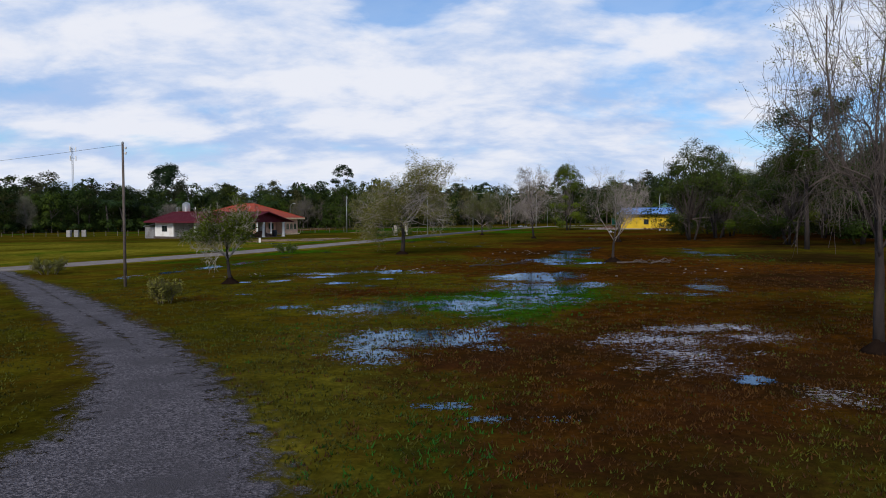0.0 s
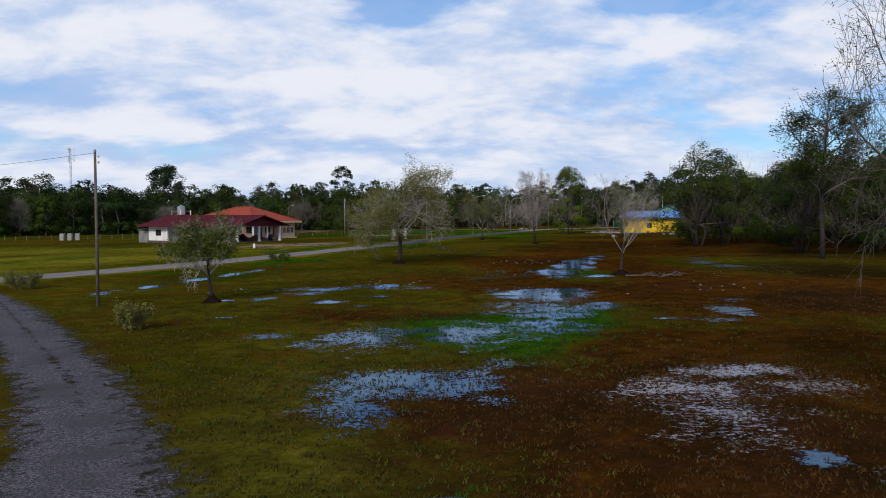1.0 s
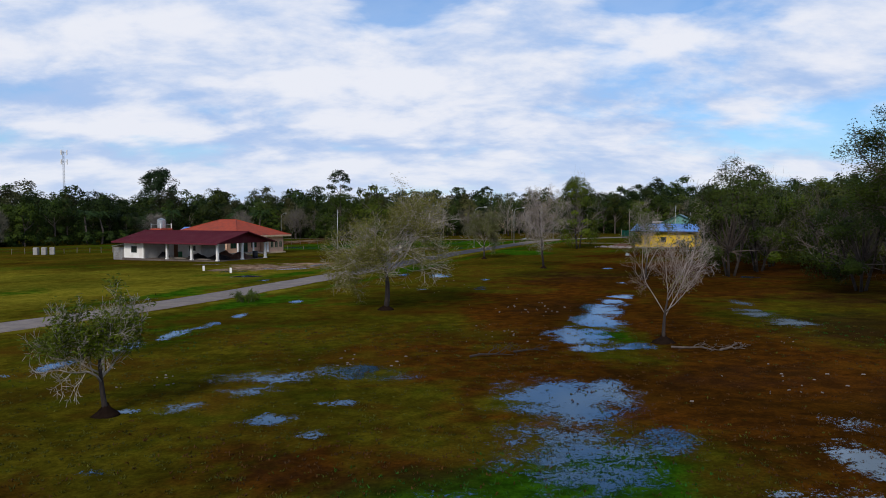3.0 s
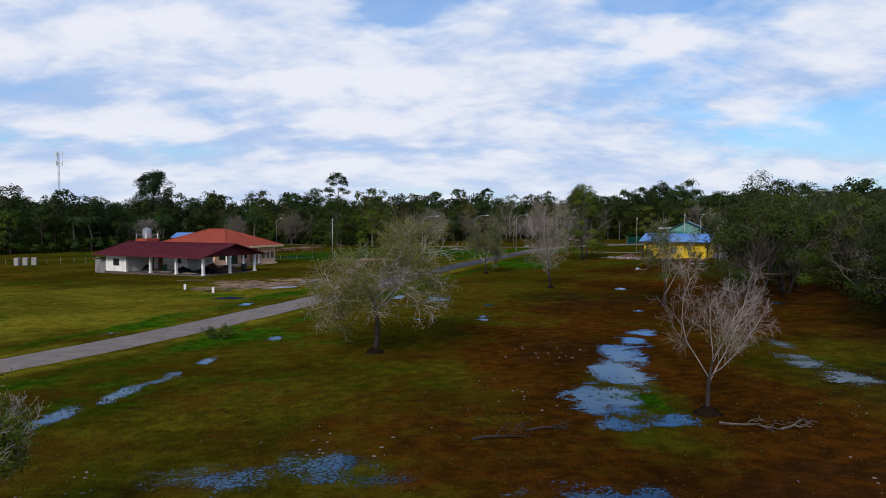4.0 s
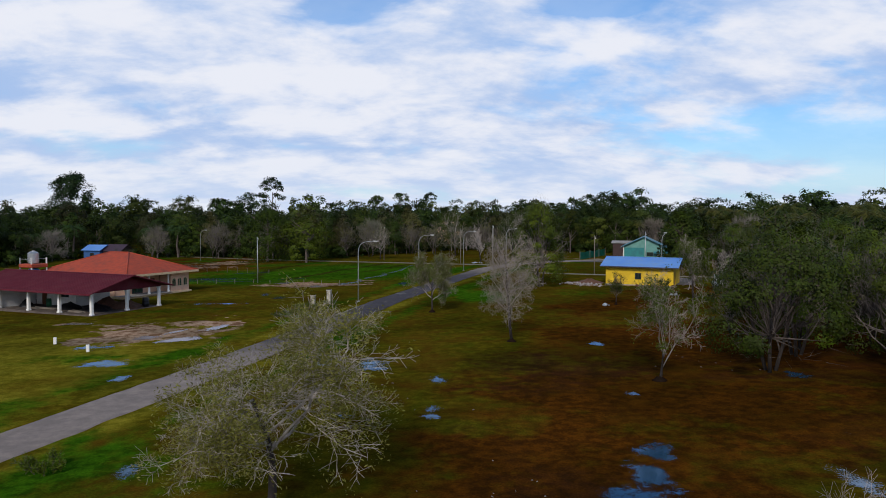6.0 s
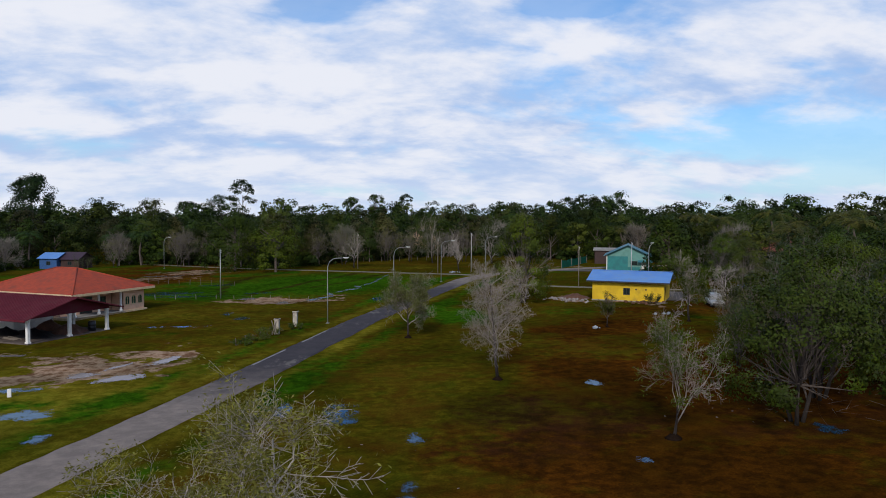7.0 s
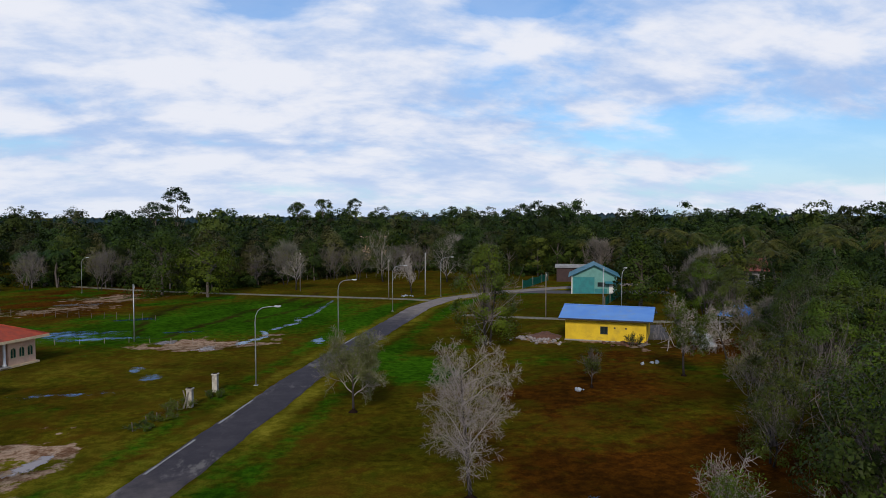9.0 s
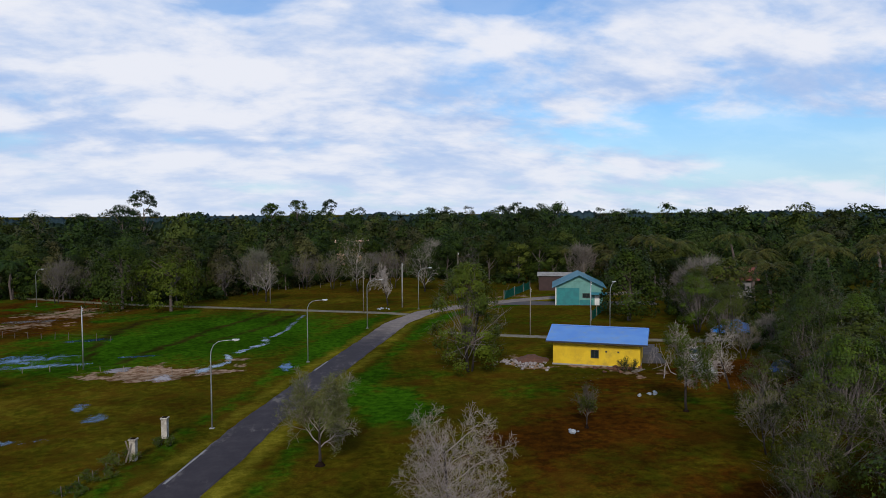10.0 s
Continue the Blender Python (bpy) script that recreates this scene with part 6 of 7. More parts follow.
def clump_places(rng, clumps, height, width, base, narrow):
    """Centres of leaf clumps over an uneven dome, with the dome's outward direction at each."""
    bulges = rng.normal(0, 1, (6, 3))
    bulges[:, 2] = np.abs(bulges[:, 2]) * 0.7 - 0.1
    bulges /= np.linalg.norm(bulges, axis=1)[:, None]
    swell = rng.uniform(0.10, 0.42, 6)
    d = rng.normal(0, 1, (clumps, 3))
    d /= np.linalg.norm(d, axis=1)[:, None]
    d[:, 2] = np.where(d[:, 2] < -0.4, -d[:, 2], d[:, 2])
    reach = 0.66 + (swell[None] * np.maximum(0.0, d @ bulges.T) ** 5).sum(1)
    reach *= np.where(rng.random(clumps) < 0.16, 0.55, rng.uniform(0.86, 1.0, clumps))
    half = (height - base) / 2
    shrink = 1.0 - narrow * 0.5 * np.maximum(0.0, d[:, 2])
    at = np.stack([d[:, 0] * reach * width * 0.5 * shrink, d[:, 1] * reach * width * 0.5 * shrink, base + 0.06 * half + 1.8 * half * (d[:, 2] + 0.4) / 1.4 * np.minimum(reach + 0.26, 1.04)], 1)
    return at, d


def crown_cloud(rng, clumps, height, width, base, leaf_size, per, flat=0.75, lobe=(0.09, 0.17), narrow=0.5):
    """A broadleaf crown: leaf sprays in clumps that lie over an uneven dome."""
    centres, ways = clump_places(rng, clumps, height, width, base, narrow)
    r = width * rng.uniform(*lobe, (clumps, 1, 1))
    d = rng.normal(0, 1, (clumps, per, 3)) + ways[:, None] * 0.75 + (0, 0, 0.25)
    d /= np.linalg.norm(d, axis=2)[:, :, None]
    at = centres[:, None] + d * r * rng.uniform(0.55, 1.12, (clumps, per, 1)) * (1, 1, flat)
    out = (d * 0.6 + ways[:, None] * 0.5).reshape(-1, 3)
    return shell_mesh(at.reshape(-1, 3), out, rng, leaf_size)


def twig_cloud(rng, clumps, height, width, base, per, thick=0.030):
    """A bare crown: fine twigs fanning out and up from many small boughs."""
    centres, ways = clump_places(rng, clumps, height, width, base, 0.55)
    d = rng.normal(0, 0.55, (clumps, per, 3)) + ways[:, None] * 0.9 + (0, 0, 0.55)
    d = (d / np.linalg.norm(d, axis=2)[:, :, None]).reshape(-1, 3)
    n = clumps * per
    foot = np.repeat(centres, per, axis=0) + rng.normal(0, width * 0.055, (n, 3))
    long = rng.uniform(0.5, 1.5, (n, 1))
    side = np.cross(d, rng.normal(0, 1, (n, 3)))
    side /= np.linalg.norm(side, axis=1)[:, None]
    bend = foot + d * long * 0.6 + rng.normal(0, 0.12, (n, 3))
    verts = np.stack([foot - side * thick, foot + side * thick, bend + d * long * 0.4], 1).reshape(-1, 3)
    # boughs from the stem to each clump
    stem = np.array((0, 0, height * 0.22))
    bough = np.repeat(centres, 2, axis=0)
    way = bough - stem
    across = np.cross(way, rng.normal(0, 1, way.shape))
    across /= np.linalg.norm(across, axis=1)[:, None]
    extra = np.stack([stem + across * 0.07, stem - across * 0.07, bough], 1).reshape(-1, 3)
    verts = np.concatenate([verts, extra])
    return verts, np.arange(len(verts)).reshape(-1, 3)


def clump_tree(x, y, height, width, seed, label, leaves, twig, stems=3, base=0.7, clumps=64, per=120, leaf_size=0.13, bare=700, group="trees at the pasture edge", turn=0.0, bark=None):
    """A leafy scrub tree: several stems with limbs, a crown of leaf clumps with gaps, and bare twigs between them."""
    t = empty("tree", pose(x, y, 0, 0, 0, turn), label, "tree", group)
    made = fitted(grow(seed, [(8, 44, 0.7, 0.15), (6, 46, 0.5, 0.25)], height * 0.5, 0.17, stems=stems, spread=0.4, wiggle=0.2, taper=0.5), height * 0.93, width * 0.86)
    mesh_object("trunk", *branch_mesh(made, 0, 0), bark or BARK, t, smooth=True)
    mesh_object("branching", *branch_mesh(made, 1, 2), twig, t, smooth=True)
    rng = np.random.default_rng(seed)
    v, f, ways = crown_cloud(rng, clumps, height, width, base, leaf_size, per, 0.8, (0.07, 0.14), 0.4)
    ob = new("crown", fast_mesh("crown", v, f, leaves, ways))
    ob.parent = t
    ob = new("twig_spray", fast_mesh("twig_spray", *twig_cloud(rng, clumps // 2, height * 1.0, width * 1.02, base, bare // (clumps // 2), 0.010), twig))
    ob.parent = t
    tagged(ob, kind="stuff")
    return t


UPRIGHT = [(9, 40, 0.72, 0.25), (7, 38, 0.5, 0.25), (7, 38, 0.48, 0.2), (5, 38, 0.5, 0.2)]
BUSHY = [(10, 52, 0.72, 0.08), (7, 46, 0.52, 0.15), (6, 50, 0.5, 0.2)]
SCRUB = [(8, 46, 0.8, 0.15), (6, 46, 0.52, 0.2), (5, 46, 0.5, 0.2), (1, 42, 0.6, 0.2)]

# pasture trees, in the order in which the camera passes them
tree(9.15, 14.6, 9.6, 6.6, 11, "tall bare grey tree with dark lichened trunk and sparse leaves", [(9, 40, 1.25, 0.42), (9, 46, 0.5, 0.15), (8, 44, 0.5, 0.15), (7, 42, 0.55, 0.15)], 3.6, 0.12, OLIVE, 0.035, 4, 0.22, twig=TWIGDARK, foot=0.5, lean=(0.10, 0.0), zone=lambda p: p[2] > 5.2, thin=0.0032, wiggle=0.2, lift=0.03, taper=0.46, scatter=0.06)
tree(-10.45, 33.7, 4.1, 4.0, 23, "small pasture tree with pale limbs and green leaves", [(8, 58, 1.15, 0.45), (7, 48, 0.55, 0.25), (7, 45, 0.5, 0.2), (5, 45, 0.5, 0.2)], 1.6, 0.10, GREEN, 0.07, 9, 0.45, twig=TWIG, foot=0.6, lean=(-0.38, 0.0), zone=lambda p: p[2] > 2.1 and p[0] < 1.2, thin=0.005, taper=0.55)
tree(10.4, 45.3, 6.0, 5.0, 38, "dead bleached tree with fine bare upright twigs", [(6, 40, 2.2, 0.55), (9, 42, 0.40, 0.22), (7, 40, 0.5, 0.15), (7, 42, 0.5, 0.1)], 1.6, 0.10, OLIVE, 0.05, 3, 0.14, bark=BARK, twig=MIDTWIG, foot=0.8, lift=0.05, wiggle=0.2, taper=0.42, thin=0.0026, lean=(0.12, 0.0), zone=lambda p: p[2] < 3.2)
tree(-3.9, 59.0, 8.0, 10.4, 41, "broad spreading pasture tree with grey twigs and thin olive foliage", [(11, 72, 1.15, 0.50), (7, 52, 0.5, 0.2), (7, 52, 0.46, 0.2), (6, 50, 0.5, 0.2)], 3.0, 0.19, OLIVE, 0.072, 11, 0.6, twig=TWIG, foot=0.8, wiggle=0.28, lift=0.03, thin=0.0055, taper=0.5, lean=(0.10, 0.0), clumpy=3.4, scatter=0.16)
tree(18.4, 78.6, 7.4, 6.0, 53, "crooked half-bare tree with pale branches and a dark stem", [(5, 30, 2.4, 0.35), (8, 46, 0.36, 0.25), (7, 46, 0.5, 0.2), (6, 46, 0.5, 0.2)], 1.9, 0.10, GREEN, 0.075, 8, 0.42, twig=MIDTWIG, foot=0.7, lean=(0.15, 0.0), wiggle=0.26, lift=0.06, thin=0.006, taper=0.5, zone=lambda p: p[2] > 2.5)
tree(11.1, 94.7, 9.5, 7.0, 61, "upright grey-twigged tree, almost leafless", [(17, 64, 0.42, 0.24), (7, 48, 0.5, 0.2), (7, 48, 0.5, 0.15), (7, 48, 0.55, 0.1)], 8.0, 0.13, OLIVE, 0.05, 3, 0.2, twig=MIDTWIG, foot=0.6, lift=0.03, wiggle=0.2, thin=0.0055, taper=0.42)
tree(5.2, 115.2, 7.1, 6.8, 71, "low round tree with thin grey-green foliage", [(9, 60, 1.0, 0.35), (7, 48, 0.55, 0.2), (7, 46, 0.5, 0.2), (6, 46, 0.5, 0.2)], 1.8, 0.12, PALEOLIVE, 0.075, 11, 0.6, twig=MIDTWIG, foot=0.6, lift=0.08, wiggle=0.22, thin=0.006, taper=0.55)
tree(27.9, 118.6, 3.9, 2.2, 83, "slender sapling with dark green leaves", UPRIGHT[:3], 1.8, 0.06, DULLOLIVE, 0.085, 4, 0.6, foot=0.3, twig=TWIGDARK)
tree(38.6, 120.9, 8.3, 5.6, 89, "scrubby tree with pale dead branches and green leaves", UPRIGHT, 2.5, 0.13, GREEN, 0.09, 8, 0.45, twig=MIDTWIG, foot=0.4, wiggle=0.24, lift=0.03)
clump_tree(23.4, 142.6, 14.2, 9.6, 97, "tall leafy roadside tree with several stems", GREEN, DULLTWIG, 3, 0.8, 84, 150, 0.125, 800, "pasture trees")
tree(47.0, 127.0, 6.0, 5.0, 101, "dead grey tree leaning by the parked cars", UPRIGHT, 2.4, 0.11, twig=TWIG, wiggle=0.3, lift=0.0, taper=0.5, thin=0.006, lean=(-0.3, 0))
EDGE_TREES = "trees at the pasture edge"
dense = clump_tree(27.0, 80.4, 10.8, 10.4, 110, "dense dark pasture tree with several stems and low foliage", DARKGREEN, TWIGDARK, 3, 0.9, 80, 165, 0.10, 420)
leafy = clump_tree(31.8, 85.5, 10.2, 8.8, 111, "leafy olive-green pasture tree with several stems", GREEN, DULLTWIG, 3, 0.8, 62, 150, 0.10, 300)
scrub = clump_tree(36.8, 80.6, 8.8, 8.4, 112, "scrubby tree of grey twigs and olive leaves", DULLOLIVE, DULLTWIG, 2, 0.7, 58, 150, 0.095, 480)
bare = tree(41.5, 98.0, 8.0, 7.0, 113, "half-bare grey-twigged scrub tree", SCRUB, 3.6, 0.12, PALEOLIVE, 0.08, 6, 0.4, twig=DULLTWIG, stems=2, spread=0.3, group=EDGE_TREES)
rng_edge = random.Random(31)
for kind, x, y, s in ((dense, 31.2, 65.8, 0.92), (dense, 36.5, 64.0, 0.9), (scrub, 36.0, 92.0, 1.0), (scrub, 41.5, 80.0, 1.0), (leafy, 40.0, 88.0, 0.9), (dense, 43.0, 93.5, 0.85), (scrub, 36.5, 101.0, 0.85), (leafy, 42.5, 106.0, 0.85), (bare, 38.5, 109.0, 0.8), (scrub, 46.5, 112.0, 1.0), (leafy, 52.0, 110.0, 1.0), (dense, 51.5, 120.0, 0.8), (scrub, 44.0, 117.5, 0.7), (leafy, 55.5, 121.0, 1.0), (dense, 61.0, 133.0, 0.9), (bare, 57.0, 139.5, 0.7), (scrub, 59.0, 146.0, 0.9), (leafy, 62.0, 158.0, 0.85), (scrub, 66.0, 165.0, 1.0), (scrub, 31.5, 96.0, 0.62), (bare, 33.5, 88.0, 0.9), (dense, 38.5, 60.0, 1.0), (bare, 45.0, 84.0, 1.0), (scrub, 49.0, 101.0, 1.0), (leafy, 58.5, 125.5, 0.85)):
    copy_thing(kind, Matrix.Translation((x, y, land(x))) @ Matrix.Rotation(rng_edge.uniform(0, 6.28), 4, "Z") @ Matrix.Diagonal((s, s, s * rng_edge.uniform(0.9, 1.1), 1)))
tree(28.4, 57.0, 12.6, 7.2, 122, "tall dark conifer-like tree rising above the wood", [(16, 62, 0.36, 0.42), (7, 45, 0.5, 0.3), (6, 45, 0.5, 0.2)], 11.5, 0.2, DARKGREEN, 0.10, 16, 0.8, twig=TWIGDARK, lift=0.04, scatter=0.22, group=EDGE_TREES)


# ---- shrubs and fallen wood ----
def shrub(x, y, h, w, seed, mat, label):
    base = empty("shrub", pose(x, y, 0), label, "shrub", "shrubs on the pasture")
    made = fitted(grow(seed, [(6, 40, 0.7, 0.1), (5, 45, 0.6, 0.2)], 1.0, 0.03, stems=5, spread=0.6, thin=0.006), h, w)
    rng = np.random.default_rng(seed)
    tagged(mesh_object("stems", *branch_mesh(made, 0, 3), TWIGDARK, base), kind="stuff")
    ends = [p for pts, _, level in made if level >= 1 for p in pts]
    ob = new("foliage", fast_mesh("foliage", *leaf_mesh(ends, rng, 0.06, 3, 0.06), mat))
    ob.parent = base


shrub(-10.5, 25.8, 0.95, 1.3, 3, OLIVE, "small olive-green shrub in the pasture")
shrub(-23.5, 41.5, 1.0, 2.4, 5, OLIVE, "sparse olive shrub beside the drive")
shrub(-14.6, 64.5, 0.9, 2.2, 7, GREEN, "low dense green bush by the lane")
shrub(-9.8, 119.6, 0.9, 3.0, 9, GREEN, "rank green growth round the gate pillar")
shrub(-10.6, 116.6, 0.7, 3.2, 14, GREEN, "rank green growth along the lane verge")
shrub(-11.6, 113.8, 0.6, 2.6, 15, GREEN, "rank green growth along the lane verge")
shrub(-7.2, 123.2, 0.7, 2.4, 10, GREEN, "rank green growth between the gate pillars")
shrub(40.9, 137.4, 1.5, 2.6, 11, DARKGREEN, "dark creeper growing against the yellow wall")
shrub(-71.5, 232.0, 4.0, 7.0, 13, GREEN, "rounded green bush beside the blue house")


def fallen(x, y, length, seed, mat, label, turn, lift=0.12):
    """A dead limb lying on the ground, with side branches."""
    rng = random.Random(seed)
    verts, faces = [], []

    def limb(p, a, l, r, depth):
        pts, radii = [], []
        for k in range(6):
            f = k / 5
            pts.append((p[0] + math.cos(a) * l * f + rng.gauss(0, 0.04), p[1] + math.sin(a) * l * f + rng.gauss(0, 0.04), max(r, p[2] + lift * math.sin(f * 3) * rng.uniform(0.3, 1))))
            radii.append(max(0.008, r * (1 - 0.75 * f)))
        v, t = tube(pts, radii, 5)
        b = len(verts)
        verts.extend(v)
        faces.extend([tuple(i + b for i in q) for q in t])
        if depth:
            for k in (2, 3, 4):
                limb(pts[k], a + rng.choice((-1, 1)) * rng.uniform(0.4, 1.1), l * rng.uniform(0.3, 0.55), radii[k] * 0.7, depth - 1)

    limb((0, 0, 0.05), 0, length, 0.055, 2)
    ob = mesh_object("fallen_branch", verts, faces, mat)
    ob.matrix_basis = pose(x, y, land(x), 0, 0, turn)
    tagged(ob, label, "branch", "fallen branches")


fallen(10.3, 43.8, 2.0, 3, TWIGDARK, "weathered fallen branch by the dead tree", -25)
fallen(12.2, 43.0, 1.2, 5, TWIGDARK, "bleached fallen branch on brown grass", 10)
fallen(1.2, 42.2, 1.9, 7, BARK, "dark charred stump roots on the grass", 5, 0.3)
fallen(3.2, 43.2, 1.6, 9, BARK, "dark dead branch on the grass", 12)
fallen(43.0, 133.0, 3.6, 13, MIDTWIG, "tangled dead branches beside the yellow house", 60, 1.2)
fallen(45.0, 134.0, 3.0, 15, MIDTWIG, "tangled dead branches beside the yellow house", 120, 1.4)


# ---- woods ----
def stem_cloud(rng, height, radius, limbs=5, spread=2.5):
    verts, faces = tube([(0, 0, -0.1), (rng.normal(0, 0.2), rng.normal(0, 0.2), height * 0.4), (rng.normal(0, 0.4), rng.normal(0, 0.4), height * 0.8)], [radius, radius * 0.8, radius * 0.45], 6)
    verts, faces = [tuple(v) for v in verts], faces[:-2]
    for k in range(limbs):
        a, z = rng.uniform(0, math.tau), height * rng.uniform(0.35, 0.7)
        v, f = tube([(0, 0, z), (math.cos(a) * spread * 0.5, math.sin(a) * spread * 0.5, z + height * 0.12), (math.cos(a) * spread, math.sin(a) * spread, z + height * 0.25)], [radius * 0.5, radius * 0.35, radius * 0.15], 4)
        b = len(verts)
        verts += [tuple(q) for q in v]
        faces += [tuple(i + b for i in t) for t in f[:-2]]
    tris = []
    for f in faces:
        tris += [(f[0], f[1], f[2]), (f[0], f[2], f[3])]
    return np.array(verts), np.array(tris)


def palm_cloud(rng, trunk, reach, fronds=26):
    """A palm: arching fronds of paired drooping leaflets on a stem."""
    verts, tris = [], []
    for k in range(fronds):
        a = k * 2.4 + rng.uniform(-0.2, 0.2)
        rise = rng.uniform(-0.15, 1.0)
        c, s = math.cos(a), math.sin(a)
        spine = []
        for j in range(7):
            f = j / 6
            r = reach * f * (1 - 0.12 * f)
            spine.append((c * r, s * r, trunk + reach * (rise * 0.75 * f - (0.35 + 0.45 * rise) * f * f)))
        for j in range(6):
            p, q = np.array(spine[j]), np.array(spine[j + 1])
            w = reach * 0.13 * (0.5 + math.sin(math.pi * min(1, (j + 0.9) / 6.3)))
            for sgn in (-1, 1):
                for h in (0.05, 0.38, 0.7):
                    m = p + (q - p) * h
                    out = np.array((-s * sgn, c * sgn, -0.45)) * w * rng.uniform(0.8, 1.15) + (q - p) * 0.7
                    b = len(verts)
                    verts += [m, m + (q - p) * 0.2, m + out]
                    tris.append((b, b + 1, b + 2))
    return np.array(verts), np.array(tris)


CLOUDS = {}


def cloud_kinds():
    rng = np.random.default_rng(5)
    for k in range(5):
        CLOUDS["broad", k] = crown_cloud(rng, 46, 12.0, 11.0, 0.4, 0.23, 62)
    for k in range(3):
        CLOUDS["tallish", k] = crown_cloud(rng, 42, 13.5, 9.5, 2.4, 0.23, 62)
    for k in range(4):
        CLOUDS["grey", k] = twig_cloud(rng, 44, 9.0, 8.0, 1.2, 55)
    for k in range(3):
        CLOUDS["palm", k] = palm_cloud(rng, 6.8, 3.7, 20)
    for k in range(5):
        CLOUDS["mid", k] = crown_cloud(rng, 40, 14.0, 12.0, 0.5, 0.25, 66)
        CLOUDS["far", k] = crown_cloud(rng, 26, 14.0, 13.0, 2.0, 0.42, 34)
    for k in range(3):
        CLOUDS["stem", k] = stem_cloud(rng, 10.0, 0.2)
    for k in range(3):
        CLOUDS["under", k] = crown_cloud(rng, 14, 3.2, 7.0, 0.0, 0.25, 46)
    CLOUDS["palmstem", 0] = stem_cloud(rng, 7.4, 0.28, 0)


cloud_kinds()
MESHES = {}


def wood_tree(kind, k, x, y, scale, turn, mat, label, tall=1.0, bark=None):
    """One tree of the wood's edge; alike trees share their meshes."""
    name = "palm_tree" if kind == "palm" else "tree"
    base = empty(name, Matrix.Translation((x, y, 0)) @ Matrix.Rotation(turn, 4, "Z") @ Matrix.Diagonal((scale, scale, scale * tall, 1)), label, "palm" if kind == "palm" else "tree", "trees at the wood's edge")
    key = (kind, k, mat.name)
    if key not in MESHES:
        v, t, *ways = CLOUDS[kind, k]
        MESHES[key] = fast_mesh("crown", v, t, mat, *ways)
    stem = ("palmstem", 0) if kind == "palm" else ("stem", k % 3)
    bark = bark or TWIGDARK
    if (stem, bark.name) not in MESHES:
        MESHES[stem, bark.name] = fast_mesh("trunk", *CLOUDS[stem], bark)
    for part_name, me in (("trunk", MESHES[stem, bark.name]), ("crown", MESHES[key])):
        ob = new(part_name, me)
        ob.parent = base
    return base


EDGE = [(-190, 168), (-150, 172), (-112, 176), (-92, 205), (-88, 243), (-62, 246), (-36, 236), (-20, 222), (-4, 238), (14, 258), (38, 262), (52, 236), (74, 228), (78, 208), (74, 188), (68, 170), (66, 152), (64, 141), (60, 126), (52, 115), (46, 103), (45, 88), (45, 70), (46, 48), (38, 30), (30, 5)]


def inside_clearing(x, y):
    """Whether a place lies in the open land within the wood's edge."""
    pts = EDGE + [(30, -60), (-190, -60)]
    hit = False
    for (ax, ay), (bx, by) in zip(pts, pts[1:] + pts[:1]):
        if (ay > y) != (by > y) and x < (bx - ax) * (y - ay) / (by - ay) + ax:
            hit = not hit
    return hit


def edge_gap(x, y):
    best = 1e9
    for (ax, ay), (bx, by) in zip(EDGE, EDGE[1:]):
        t = max(0.0, min(1.0, ((x - ax) * (bx - ax) + (y - ay) * (by - ay)) / ((bx - ax) ** 2 + (by - ay) ** 2)))
        best = min(best, math.hypot(x - ax - t * (bx - ax), y - ay - t * (by - ay)))
    return best


